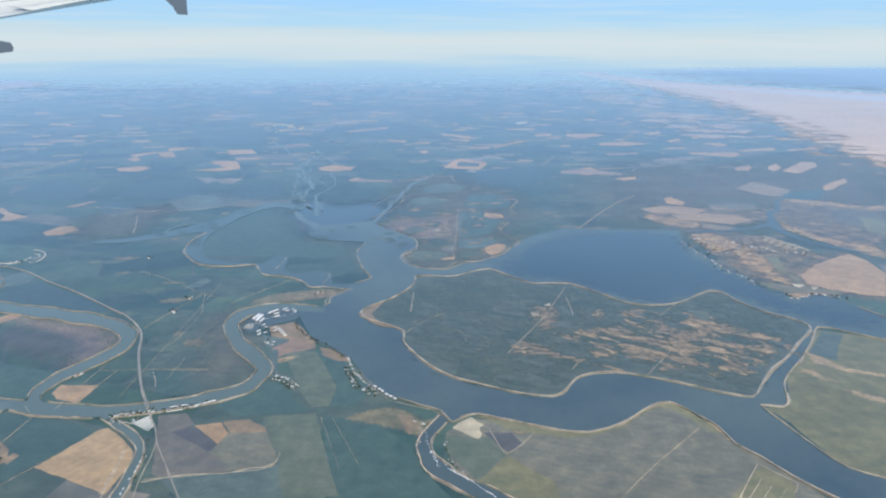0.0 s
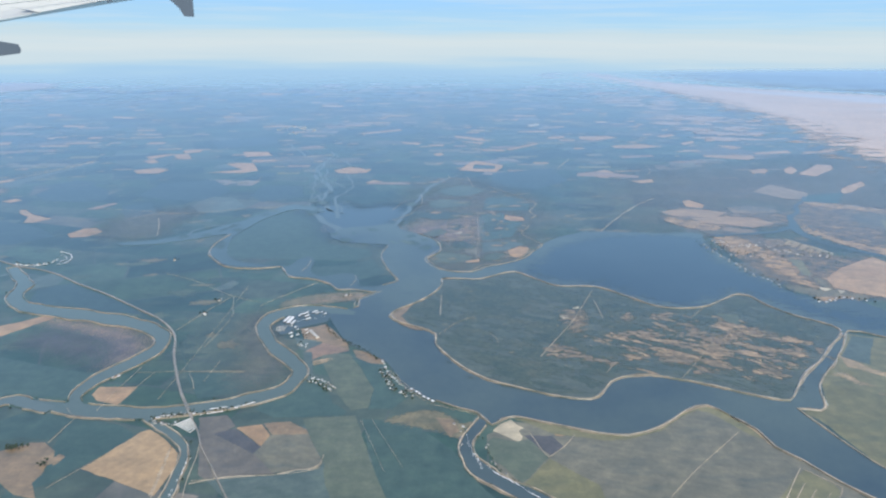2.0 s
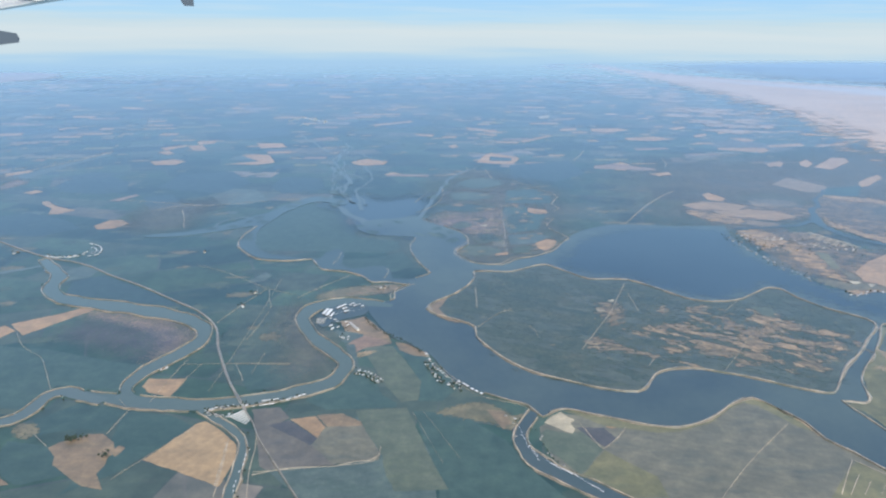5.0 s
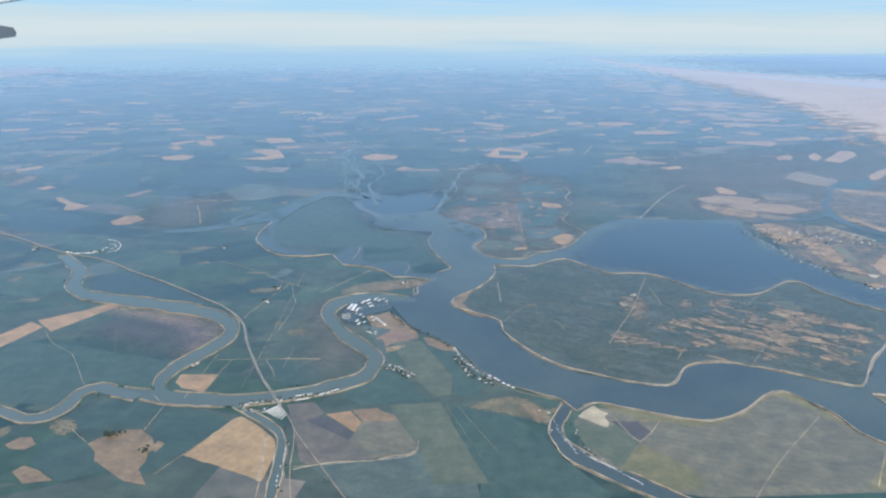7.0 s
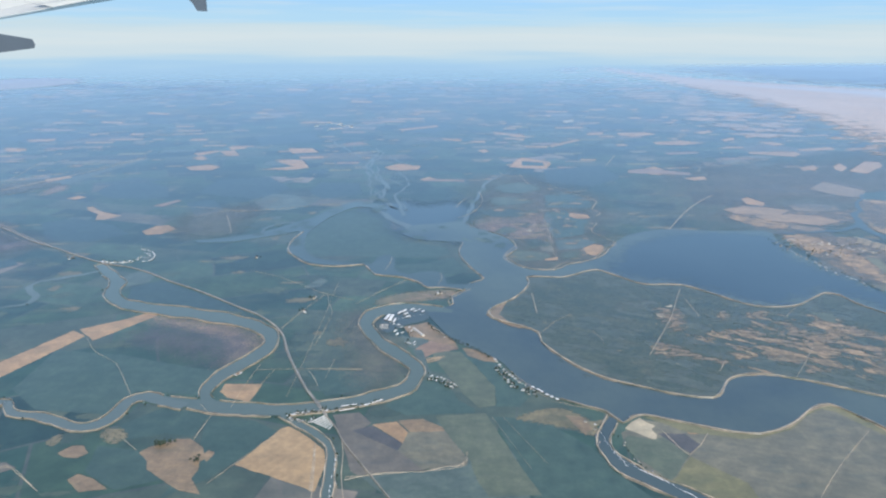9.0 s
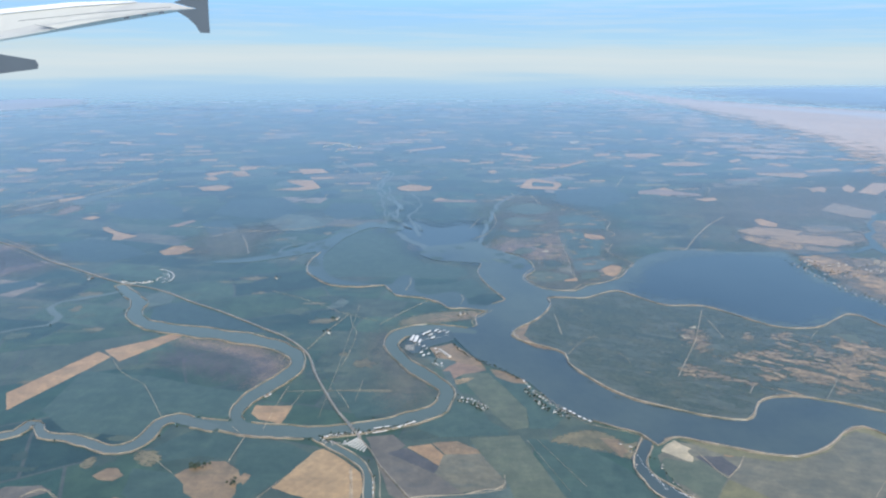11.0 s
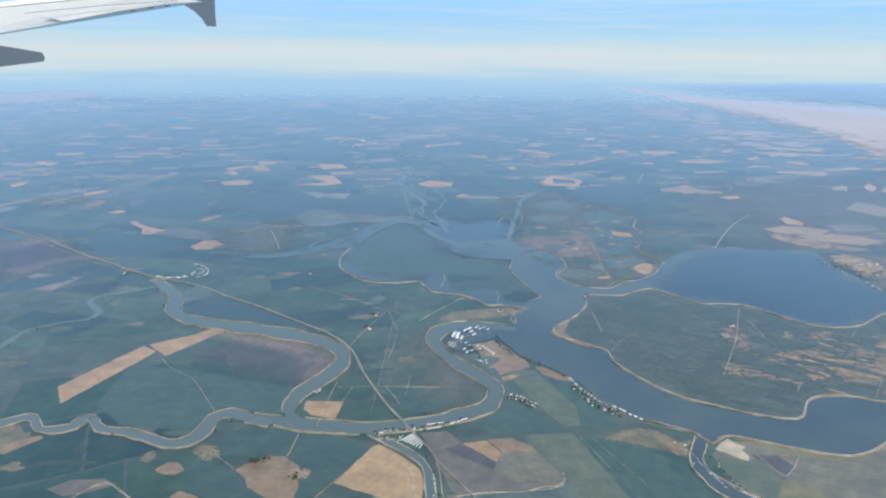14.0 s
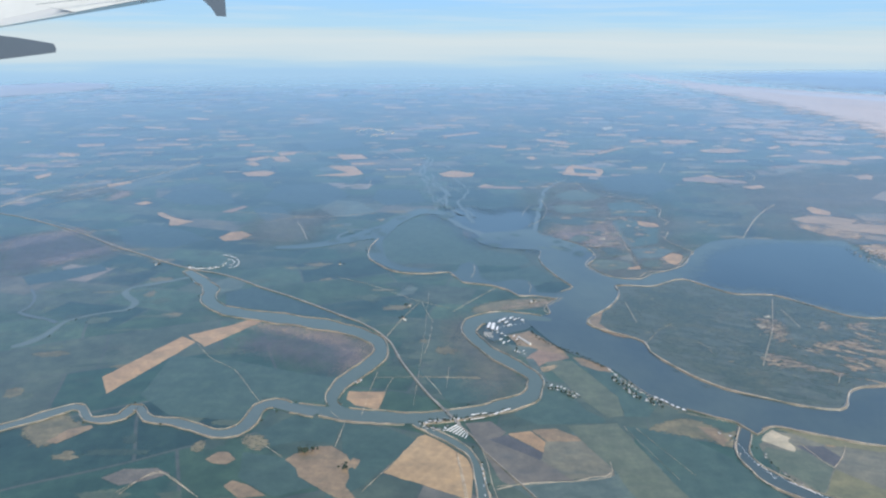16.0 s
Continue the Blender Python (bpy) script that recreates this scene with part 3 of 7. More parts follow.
MARSH_SLOUGH = [(-45.7, 330.5), (-54.4, 331.6), (-55.5, 342.1), (-60.7, 350.7), (-68.2, 349.4), (-76.5, 345.7), (-83.6, 353.1), (-85.2, 373.1), (-90.1, 380.2), (-95.8, 373.1), (-98, 362.2), (-109.3, 364.2), (-128.7, 370.9), (-139, 383.8), (-144.2, 403), (-146, 423.2), (-141.9, 446.3), (-137.1, 466.6), (-121.5, 493.3), (-99.8, 484.3), (-100.7, 494.6), (-123.9, 510.2), (-142.1, 485.1), (-149.6, 463.4), (-160.7, 448.2), (-174.2, 428.4), (-194.8, 412.7), (-213.3, 406), (-211.4, 401.1), (-190.1, 404.4), (-167.5, 417), (-152.4, 426.7), (-153.6, 407), (-150.7, 387.4), (-143, 374.4), (-132.1, 362.8), (-116.8, 360.2), (-102.1, 361.5), (-94.5, 346.3), (-78.8, 342.1), (-64.9, 327.1), (-46.7, 322.8)]
MARSH_LEVEE = [(-149.9, 426.7), (-153.1, 407), (-151.2, 387.4), (-142.7, 372.3), (-131.9, 360.8), (-116.2, 358.2), (-102.6, 361.5), (-99.9, 357.6), (-93.8, 345.1), (-86.1, 342.6), (-78.4, 340.3), (-70.1, 333.9), (-64.6, 325.5), (-57.9, 326), (-46.6, 322.2)]
water_area("slough", MARSH_SLOUGH, "backwater", "narrow pale slough round a marsh island", 0.208, "slough")
water_course("slough", [(-148.1, 208.1, 5.5), (-156.9, 211, 5.5), (-165, 214.3, 6.3), (-169.5, 211.4, 5.7), (-170.7, 201.6, 5.5), (-173.8, 195.4, 5.7), (-180.2, 194.2, 5.1), (-188.2, 197.5, 4.6), (-196.5, 200.9, 4.4), (-206.9, 202.8, 3.8), (-211.8, 208.3, 3.6), (-215.7, 210.2, 6), (-217, 204, 4.8), (-222.9, 201.6, 4.6), (-228.2, 202.2, 3.3), (-232.6, 207.8, 3), (-237.3, 209.6, 5.1), (-243, 205.2, 5.3), (-249.7, 199.5, 5.2), (-259.5, 193.2, 5.7), (-278.7, 187.6, 5.4)], "muddy", "tightly meandering pale slough", 0.212)
water_course("slough", [(-252.8, 358.7, 4.5), (-242.9, 347.7, 7.6), (-229.8, 332.1, 8), (-225.4, 316, 7.4), (-215.6, 304.2, 9.1), (-201.7, 297.5, 10.7), (-180.9, 292, 10.9), (-160.8, 285.9, 10.3), (-143.7, 278.2, 9), (-133.5, 268.9, 7.5), (-130.1, 257.7, 7.1), (-134.3, 245.1, 8), (-141.3, 232.5, 7.7), (-144.1, 223.2, 5.9), (-143.6, 214.9, 5.1), (-137.7, 207.2, 4.9)], "slough", "broad looping slough between farm fields", 0.216)
water_course("slough", [(-245.2, 350.9, 2.9), (-253.4, 343.2, 3.7), (-263.2, 336.6, 4.0), (-270.4, 332.1, 3.6), (-272.4, 324.5, 3.9), (-266.9, 316.6, 4.1), (-260.6, 310.6, 3.7), (-260.5, 301.0, 3.3), (-268.4, 297.2, 2.2), (-276.9, 292.0, 2.2), (-282.6, 285.1, 3.2), (-283.3, 272.4, 4.6), (-285.7, 263.4, 5.0), (-290.8, 257.6, 3.4)], "muddy", "faint winding slough between green fields", 0.072)
water_course("slough", [(2.9, 201.7, 3.9), (0.4, 196.5, 4.2), (-3.1, 188.8, 4.3), (-3.2, 181.9, 5.8), (0.2, 173.7, 6.2), (6.1, 167.7, 6.6), (14.1, 161.3, 5.9), (25.3, 152.5, 5.7), (37, 144.2, 5.5)], "channel", "narrow boat channel lined with moored boats", 0.224)
water_course("slough", [(-112.4, 202.2, 2.6), (-105.8, 197, 3.1), (-99, 191.6, 3.1), (-94.1, 186.1, 3), (-91.5, 180, 3), (-90.3, 169.7, 3.1), (-89.4, 158.1, 3.1), (-88.3, 145.5, 3.1), (-87.3, 131.6, 3.1)], "slough", "straight narrow channel beside the highway", 0.228)
water_course("slough", [(-72.6, 426.7, 6.8), (-84.2, 446.8, 5.6), (-94.7, 465.8, 4.9), (-103.7, 481.4, 3.5), (-112.8, 510.5, 2.6), (-111.4, 539.4, 2.5), (-103.9, 560.6, 2.6), (-110.9, 589.9, 2.5), (-122.2, 606.6, 2.5), (-129.9, 638.0, 2.3), (-129.4, 676.0, 2.1), (-123.8, 715.3, 1.8), (-134.5, 762.2, 1.6)], "far_slough", "distant braided river through marshes", 0.124, banked=False)
water_course("slough", [(-84.6, 469.2, 2.9), (-91.6, 502.2, 2.2), (-94.9, 536.0, 2.0), (-88.1, 570.1, 1.8), (-94.5, 605.3, 1.5), (-100.8, 633.8, 1.5)], "far_slough", "thin side branch of a distant river", 0.126, banked=False)
water_course("slough", [(-151.7, 446.1, 2.8), (-163.4, 450.0, 2.5), (-171.9, 442.6, 2.5), (-176.7, 428.7, 2.1), (-179.5, 415.6, 1.8), (-188.6, 407.9, 1.8), (-202.0, 403.9, 1.4)], "far_slough", "thin pale slough through distant fields", 0.122, banked=False)
water_course("slough", [(-42.8, 448.2, 3.8), (-38.7, 478.7, 3.2), (-32.6, 513.4, 2.8), (-26.1, 553.0, 2.7), (-14.2, 591.6, 2.5), (0.5, 617.0, 2.2), (10.1, 638.7, 2.0)], "far_slough", "slender distant slough beside a brown tract", 0.128, banked=False)
water_course("canal", [(291.3, 543.1, 2.4), (274.6, 519.2, 3), (256.9, 493.7, 3.6), (241.3, 467.2, 4.6), (232.7, 443.4, 6.5), (231.1, 424.3, 6), (235.4, 408, 5), (244.6, 396.3, 5), (256.1, 384.2, 5)], "canal", "dark tidal channel winding past a waterfront town", 0.130, "canal", False)
water_course("canal", [(234.9, 449.1, 5), (218.1, 438.9, 4.5), (199.4, 431.8, 4), (182.9, 428.8, 3.5), (167.2, 427.2, 4)], "canal", "dark arm of a tidal channel along dry fields", 0.134, "canal", False)

water_course("slough", [(-137.1, 714.7, 2.4), (-118.4, 705.4, 2.4), (-102.3, 677.3, 2.3), (-81.9, 654.3, 1.7)], "far_slough", "thin far arm of a braided river", 0.132, banked=False)
water_course("slough", [(-324.1, 326.9, 1.2), (-314.4, 314.2, 1.7), (-310.2, 301.6, 1.7), (-311.1, 295.8, 1.6), (-302.5, 291.2, 2.2), (-292.1, 287.5, 2.1), (-285.9, 283.7, 2.4)], "far_slough", "shallow oxbow beside a slough", 0.136, banked=False)
water_course("slough", [(-198.5, 822, 2), (-169.7, 759.3, 2), (-148.1, 710.1, 2), (-136, 705.1, 2), (-129.4, 745.5, 2)], "far_slough", "thin shining braid of a distant river", 0.12, banked=False)
water_course("slough", [(-124.8, 731.7, 2.4), (-131.6, 692.7, 2.4), (-131.5, 653.1, 2.4), (-117.7, 596.6, 2.4), (-105.5, 561.6, 2.4), (-106, 522.9, 2.4), (-91.8, 488.9, 2.4)], "far_slough", "thin shining braid of a distant river", 0.12, banked=False)
water_course("slough", [(-120.3, 653.2, 1.6), (-117.5, 608, 1.6), (-105.1, 589.4, 1.6), (-92.7, 571.9, 1.6)], "far_slough", "thin shining braid of a distant river", 0.12, banked=False)
water_course("slough", [(-113.8, 545.4, 1.8), (-100.2, 501.9, 1.8), (-82.9, 482.6, 1.8), (-94.1, 515.8, 1.8)], "far_slough", "thin shining braid of a distant river", 0.12, banked=False)
water_course("slough", [(-139.8, 657.4, 1.4), (-125.6, 606, 1.4), (-118.4, 561.5, 1.4), (-116.1, 522.8, 1.4)], "far_slough", "thin shining braid of a distant river", 0.12, banked=False)
water_area("marina_basin", [(-84.9, 275.8), (-83.8, 286.5), (-79, 293.9), (-69.7, 298.1), (-63.6, 294), (-63.4, 284.8), (-69, 280.9), (-74.7, 277.1), (-77.6, 273.4), (-81.1, 269.8)], "channel", "dark sheltered basin of a marina", 0.240, "harbour basin", False)
island_line = curve(ISLAND, True, 4.0)
island = new("island", sheet("island", island_line, 0.34, MAT["island_turf"]))
tagged(island, "large low green island ringed by a pale levee", "island", kind="structure")


def dry(x, y):
    return not any(inside(x, y, w) for w, _ in WATERS)


# ---- levees along the banks ----
LEVEE = [(-0.72, -0.05), (-0.50, 0.22), (-0.30, 0.44), (0.30, 0.44), (0.50, 0.22), (0.72, -0.05)]
CREST = [(-0.22, 0.0), (-0.22, 0.02), (0.22, 0.02), (0.22, 0.0)]


def levee(line, z=0.0, size=1.0, label="dry-grass levee with a pale track on its crest"):
    if len(line) < 4:
        return
    ob = new("levee", sweep("levee", line, [(o * size, h) for o, h in LEVEE], MAT["bank"], z, 1.3))
    tagged(ob, label, "levee", "levees along the banks", "structure")
    part("crest_track", sweep("crest_track", line, [(o * size, h) for o, h in CREST], MAT["track"], z + 0.44, 1.25), ob, "pale dusty track")


def bank_runs(index):
    """The stretches of a water outline that border dry land, away from the marshy far shore and the town."""
    line, _ = WATERS[index]
    closed = np.r_[line, line[:1]]
    others = [w for i, (w, b) in enumerate(WATERS) if i != index]
    run, runs = [], []
    for x, y in closed[:, :2]:
        bare = (y > 395 and x > 55) or (x > 150 and y > 300) or (x < -30 and y > 405) or (index == 0 and x < -14 and 213 < y < 292)
        if bare or len(run) > 60 or any(inside(x, y, w) for w in others):
            if len(run) > 3:
                runs.append(np.array(run))
            run = [run[-1]] if len(run) > 60 and not bare else []
        if not bare and not any(inside(x, y, w) for w in others):
            run.append((x, y))
    if len(run) > 3:
        runs.append(np.array(run))
    return runs


BANK_SIZE = [0.85, 0.62, 0.0, 0.42, 0.62, 0.0, 0.75, 0.5, 0.0, 0.0, 0.0, 0.55]
for w_index, (w_line, w_banked) in enumerate(WATERS):
    if w_banked and BANK_SIZE[w_index]:
        for w_run in bank_runs(w_index):
            levee(w_run, size=BANK_SIZE[w_index] * min(1.0, max(0.6, 1.6 - w_run[:, 1].mean() / 330)))
levee(curve(MARSH_LEVEE, False, 3.0), size=0.85)
levee(np.r_[island_line, island_line[:2]], 0.25, 0.95, "pale levee that rings the green island")


# ---- fields ----
FIELD_COUNT = [0]
FIELD_LINES = []
ROUGH = ("town_dry", "town_mix", "heath", "marsh", "dry_grass", "pink_soil", "dusk", "dry_plain", "scrub", "murk", "reeds")


def covered(me, values):
    """Stores how thickly the sheet covers the ground at each of its corners."""
    cover = me.attributes.new("cover", "FLOAT", "POINT")
    cover.data.foreach_set("value", np.array(values, np.float32))
    return me


def patch_rings(line, z):
    """Rings from the middle of an outline out to its rim, with the cover falling to nothing."""
    c = line[:, :2].mean(axis=0)
    k = len(line)
    verts, values, faces = [(c[0], c[1], z)], [1.0], []
    for s, v in ((0.5, 0.95), (0.78, 0.7), (0.95, 0.38), (1.10, 0.0)):
        verts += [(c[0] + (x - c[0]) * s, c[1] + (y - c[1]) * s, z) for x, y in line[:, :2]]
        values += [v] * k
    faces += [(0, 1 + i, 1 + (i + 1) % k) for i in range(k)]
    for r in range(3):
        faces += [(1 + r * k + i, 1 + (r + 1) * k + i, 1 + (r + 1) * k + (i + 1) % k, 1 + r * k + (i + 1) % k) for i in range(k)]
    return verts, values, faces


def grid_patch(line, z, soft):
    """A sheet over an outline whose cover falls off across its rim; soft: the rim's half width."""
    (x0, y0), (x1, y1) = line.min(axis=0) - soft, line.max(axis=0) + soft
    nx = ny = 26
    verts, values = [], []
    for j in range(ny):
        for i in range(nx):
            x, y = x0 + (x1 - x0) * i / (nx - 1), y0 + (y1 - y0) * j / (ny - 1)
            d = np.hypot(line[:, 0] - x, line[:, 1] - y).min()
            verts.append((x, y, z))
            values.append(min(1.0, max(0.0, 0.5 + (d if inside(x, y, line) else -d) / (2 * soft))))
    quads = [(j * nx + i, j * nx + i + 1, (j + 1) * nx + i + 1, (j + 1) * nx + i) for j in range(ny - 1) for i in range(nx - 1)]
    quads = [f for f in quads if max(values[k] for k in f) > 0]
    used = sorted({k for f in quads for k in f})
    at = {k: i for i, k in enumerate(used)}
    return [verts[k] for k in used], [values[k] for k in used], [tuple(at[k] for k in f) for f in quads]


def rim_sheet(o, z, d):
    """A field whose rim thins out raggedly over a strip of half width d."""
    line = np.concatenate([[a + (b - a) * t for t in np.linspace(0, 1, max(2, int(np.hypot(*(b - a)) / 3)), endpoint=False)] for a, b in zip(o, np.roll(o, -1, axis=0))])
    stray = min(0.5, 2.0 * d)
    line = np.array([(x + stray * noise.noise((x * 0.25, y * 0.25, 1)), y + stray * noise.noise((x * 0.25, y * 0.25, 7))) for x, y in line])
    along_rim = np.roll(line, -1, axis=0) - np.roll(line, 1, axis=0)
    along_rim /= np.maximum(np.hypot(along_rim[:, 0], along_rim[:, 1])[:, None], 1e-9)
    k = len(line)
    gap = np.abs(np.arange(k)[:, None] - np.arange(k)[None, :])
    apart = np.hypot(line[:, None, 0] - line[None, :, 0], line[:, None, 1] - line[None, :, 1])
    apart[np.minimum(gap, k - gap) < 3] = 1e9
    out = np.c_[along_rim[:, 1], -along_rim[:, 0]] * np.minimum(d, 0.25 * apart.min(axis=1))[:, None]
    verts = [(x, y, z) for x, y in np.r_[line - out, line + out]]
    faces = [tuple(range(k))] + [(i, k + i, k + (i + 1) % k, (i + 1) % k) for i in range(k)]
    return verts, [1.0] * k + [0.0] * k, faces


def field(mat, label, outline, base=0.0):
    FIELD_COUNT[0] += 1
    o = np.array(outline)
    turned = np.sum(o[:, 0] * np.roll(o[:, 1], -1) - o[:, 1] * np.roll(o[:, 0], -1))
    o = o[::-1] if turned < 0 else o
    size = float(np.sqrt(abs(turned) / 2))
    if inside(*o.mean(axis=0), island_line):
        base = 0.34
    z = base + 0.015 + 0.00006 * FIELD_COUNT[0]
    FIELD_LINES.append((o, o.min(axis=0) - 3, o.max(axis=0) + 3))
    around = float(np.hypot(*(o - np.roll(o, 1, axis=0)).T).sum())
    wide = abs(turned) / around
    if mat in ROUGH and (mat != "dry_grass" or 9 * wide > around / 2):
        verts, values, faces = grid_patch(curve(o, True, 1.5), z, min(0.2 * size, 3.5) if mat.startswith("town") else 0.2 * size)
        if mat in ("scrub", "heath", "dusk", "dry_plain", "pink_soil", "town_dry", "town_mix") or size < 14:
            values = [{"dusk": 0.62, "heath": 0.76, "dry_plain": 0.66, "pink_soil": 0.85, "scrub": 0.54, "town_dry": 0.7, "town_mix": 0.62}.get(mat, 0.66) * v for v in values]
    else:
        verts, values, faces = rim_sheet(o, z, min(0.3 * wide, 0.13 + 1.7 * (o[:, 1].mean() / 850) ** 2) if mat not in ROUGH else 0.22 * wide)
        if mat in ROUGH:
            values = [0.8 * v for v in values]
    me = covered(mesh_from("field", verts, faces, MAT[mat]), values)
    bm = bmesh.new()
    bm.from_mesh(me)
    bmesh.ops.triangulate(bm, faces=bm.faces[:])
    bm.normal_update()
    for f in bm.faces:
        if f.normal.z < 0:
            f.normal_flip()
    bm.to_mesh(me)
    bm.free()
    return tagged(new("field", me), label, "field", "farm fields", "structure")


field("grey_soil", "grey-brown rough ground along a levee", [(12.9, 201.1), (30.0, 196.2), (50.1, 192.8), (67.3, 201.0), (83.4, 211.7), (93.6, 195.0), (100.8, 179.1), (112.1, 157.1), (35.5, 153.9), (12.6, 158.7), (5.1, 175.8), (3.0, 186.2), (3.6, 192.6)])
field("dry_plain", "brown-green dry plain round a waterfront town", [(146.2, 593.2), (215.6, 671.0), (304.5, 678.4), (419.9, 730.6), (502.3, 714.1), (296.1, 404.6), (256.4, 410.6), (240.6, 436.8), (216.8, 443.8), (166.0, 432.4), (137.2, 437.7), (135.3, 490.4)])
field("pale_green", "pale olive-green pasture along a levee", [(167.2, 273.5), (194.3, 263.5), (134.2, 169.7), (123.5, 175.9), (118, 207.4), (125.9, 211.2), (135.5, 232.1)])
field("town_mix", "mottled brown-green rough ground", [(145.8, 467.8), (170.8, 503.8), (197.2, 496), (222.1, 486.5), (255.3, 496.4), (275.3, 527.8), (293, 522.5), (314.5, 506.8), (343.8, 497), (272.4, 385.5), (255.6, 400.9), (245, 414.6), (236.9, 435.2), (238, 455.4), (212.1, 447), (169.6, 450.9)])
field("town_mix", "mottled brown-green rough ground", [(164.3, 423.6), (181, 423.7), (201.9, 423.8), (219.4, 416.6), (229.3, 385.4), (247.4, 383.6), (247.8, 347), (221.3, 305.7), (203.6, 314.1), (187.9, 320.6), (176, 329.7), (168.5, 346.9), (164.8, 377.3)])
field("red_soil", "broken tan dry grassland and bare lots", [(154.3, 490.4), (172.6, 501), (189.6, 497.7), (203.2, 489.3), (189.2, 474.3), (173.8, 477.4), (159.7, 478.8)])
field("straw", "broken tan dry grassland and bare lots", [(209.6, 505), (230.1, 510.7), (246.5, 503.6), (243.1, 491.4), (222.3, 486.1), (208, 487.6)])
field("red_soil", "broken tan dry grassland and bare lots", [(170.5, 472.5), (197, 477.6), (216.5, 474.6), (225.1, 459.1), (204.8, 447.2), (191, 455.8), (176.2, 458.7)])
field("straw", "broken tan dry grassland and bare lots", [(184.3, 449.9), (200.7, 442.8), (203.1, 435.9), (188.8, 434.4), (181.7, 439.9)])
field("town_dry", "broken tan dry grassland and bare lots", [(151.5, 473.9), (167.8, 467.8), (184.3, 449.9), (171.2, 438.4), (153.5, 452.5)])
field("clay", "small pale bare field beside dry grass", [(182, 524.9), (189, 529.3), (195.7, 512.2), (189.7, 501.9), (179.5, 507.9)])
field("heath", "dull green-brown rough field", [(211.8, 521.8), (239.4, 527.5), (257.6, 511.6), (248.3, 494.4), (224.2, 491.3), (207.5, 504)])
field("straw", "dull pinkish-brown bare field", [(256.5, 562.7), (283.5, 591.6), (299.6, 555.7), (285.3, 532.3), (269.3, 536.7)])
field("dark_green", "dark blue-green flooded field", [(294.7, 548.5), (333.4, 560.9), (304.5, 519.3), (277.7, 521.3)])
field("clay", "pale bare strip beside farm buildings", [(337.4, 573.5), (374.7, 606.4), (369, 589.7), (334.8, 560.9)])
field("town_dry", "broken tan dry grassland and bare lots", [(278.1, 525.6), (301.5, 519.3), (316.9, 511), (330.6, 500.9), (348.9, 505), (337.6, 487.3), (318.6, 489.1), (300.1, 498.7), (280.9, 508.6)])
field("town_dry", "broken tan dry grassland and bare lots", [(244.1, 459.7), (243.8, 444.7), (250.1, 424), (259, 410.4), (275.6, 390.5), (263.9, 372.2), (256.2, 385.4), (246.3, 402.2), (237.9, 424.7), (235.3, 439.9)])
field("heath", "dull green-brown rough field", [(301.1, 491.8), (331.5, 477.9), (304.4, 435.6), (291.1, 443.4), (283.3, 468.6)])
field("pale_green", "dull green pasture beside dry grass", [(306.4, 468.7), (320.1, 460.1), (292.5, 416.9), (290.7, 435.5)])
field("town_dry", "broken tan dry grassland and bare lots", [(166.4, 423.6), (182.5, 427.4), (189.6, 409.4), (187.9, 396), (173.7, 385.2), (167, 392.7)])
field("town_dry", "broken tan dry grassland and bare lots", [(180.5, 387.7), (192.8, 396), (195.7, 379.2), (188.5, 346.9), (189.1, 329.3), (181.2, 330.2), (178, 346.9), (174.8, 365.7)])
field("pale_green", "dull green pasture beside dry grass", [(195.9, 380.4), (201.5, 375.6), (194.2, 349.5), (189.8, 349.5)])
field("red_soil", "broad bare tan field beside a town", [(198.9, 344.4), (216.6, 361.9), (234.7, 374.5), (248.6, 383), (250.8, 368.7), (248.4, 348.1), (226.1, 313.2), (214.8, 316.7), (202.7, 323.8), (195.9, 331.2)])
field("marsh", "olive and brown marshy rough ground", [(192.9, 346.9), (197.2, 341.9), (194.3, 326.5), (206.6, 319.3), (196, 311.9), (182.4, 316.2), (171.1, 326.5), (171.5, 334.5), (180, 331.2), (188.1, 327.4)])
field("sand", "pale cream bare sand patch", [(188.4, 331.2), (193.2, 329.3), (189.2, 325.6), (187.1, 327.4)])
field("sand", "pale cream bare sand patch", [(195.6, 327.4), (199, 325.6), (194.5, 322)])
field("red_soil", "bare reddish-brown ploughed field", [(-138.9, 224.1), (-124.6, 224.2), (-126.3, 211.1), (-135, 214.2), (-138.8, 218.2)])
field("red_soil", "bare reddish-brown ploughed field", [(-238.5, 232.6), (-221.3, 271), (-212.9, 265.4), (-230.4, 219.9)])
field("red_soil", "bare reddish-brown ploughed field", [(-219.3, 272.3), (-204, 283.3), (-194.8, 292.9), (-190.3, 288.3), (-207.5, 261)])
field("dark_green", "dark green irrigated crop field", [(-38.7, 202.5), (-21.7, 199.8), (-8.2, 184.9), (-0.7, 167.7), (7.3, 155.2), (-0.1, 146.1), (-31.9, 148.1), (-29.7, 159.2)])
field("marsh", "olive and brown marshy rough ground", [(-30.3, 201.5), (-15.5, 208.2), (-4.3, 198.8), (-5.1, 190.7), (-12.7, 195.3), (-23.8, 198.7)])
field("straw", "dull tan bare field beside a channel", [(-13.3, 203.4), (-7.5, 202.4), (-5.2, 194.7), (-8.7, 191.3)])
field("marsh", "olive and brown marshy rough ground", [(-88.9, 308.6), (-76.2, 318), (-52.7, 323.3), (-50.3, 315.5), (-67.8, 306.9), (-88.7, 302.8)])
field("olive", "olive-green crop field beside a canal", [(169.9, 270.5), (178, 268.1), (162.1, 242.5), (153.5, 250.1)])
field("town_dry", "broken tan dry grassland and bare lots", [(179, 317), (195.4, 319.4), (200.8, 316.3), (186.8, 311.6), (175.8, 312.4)])
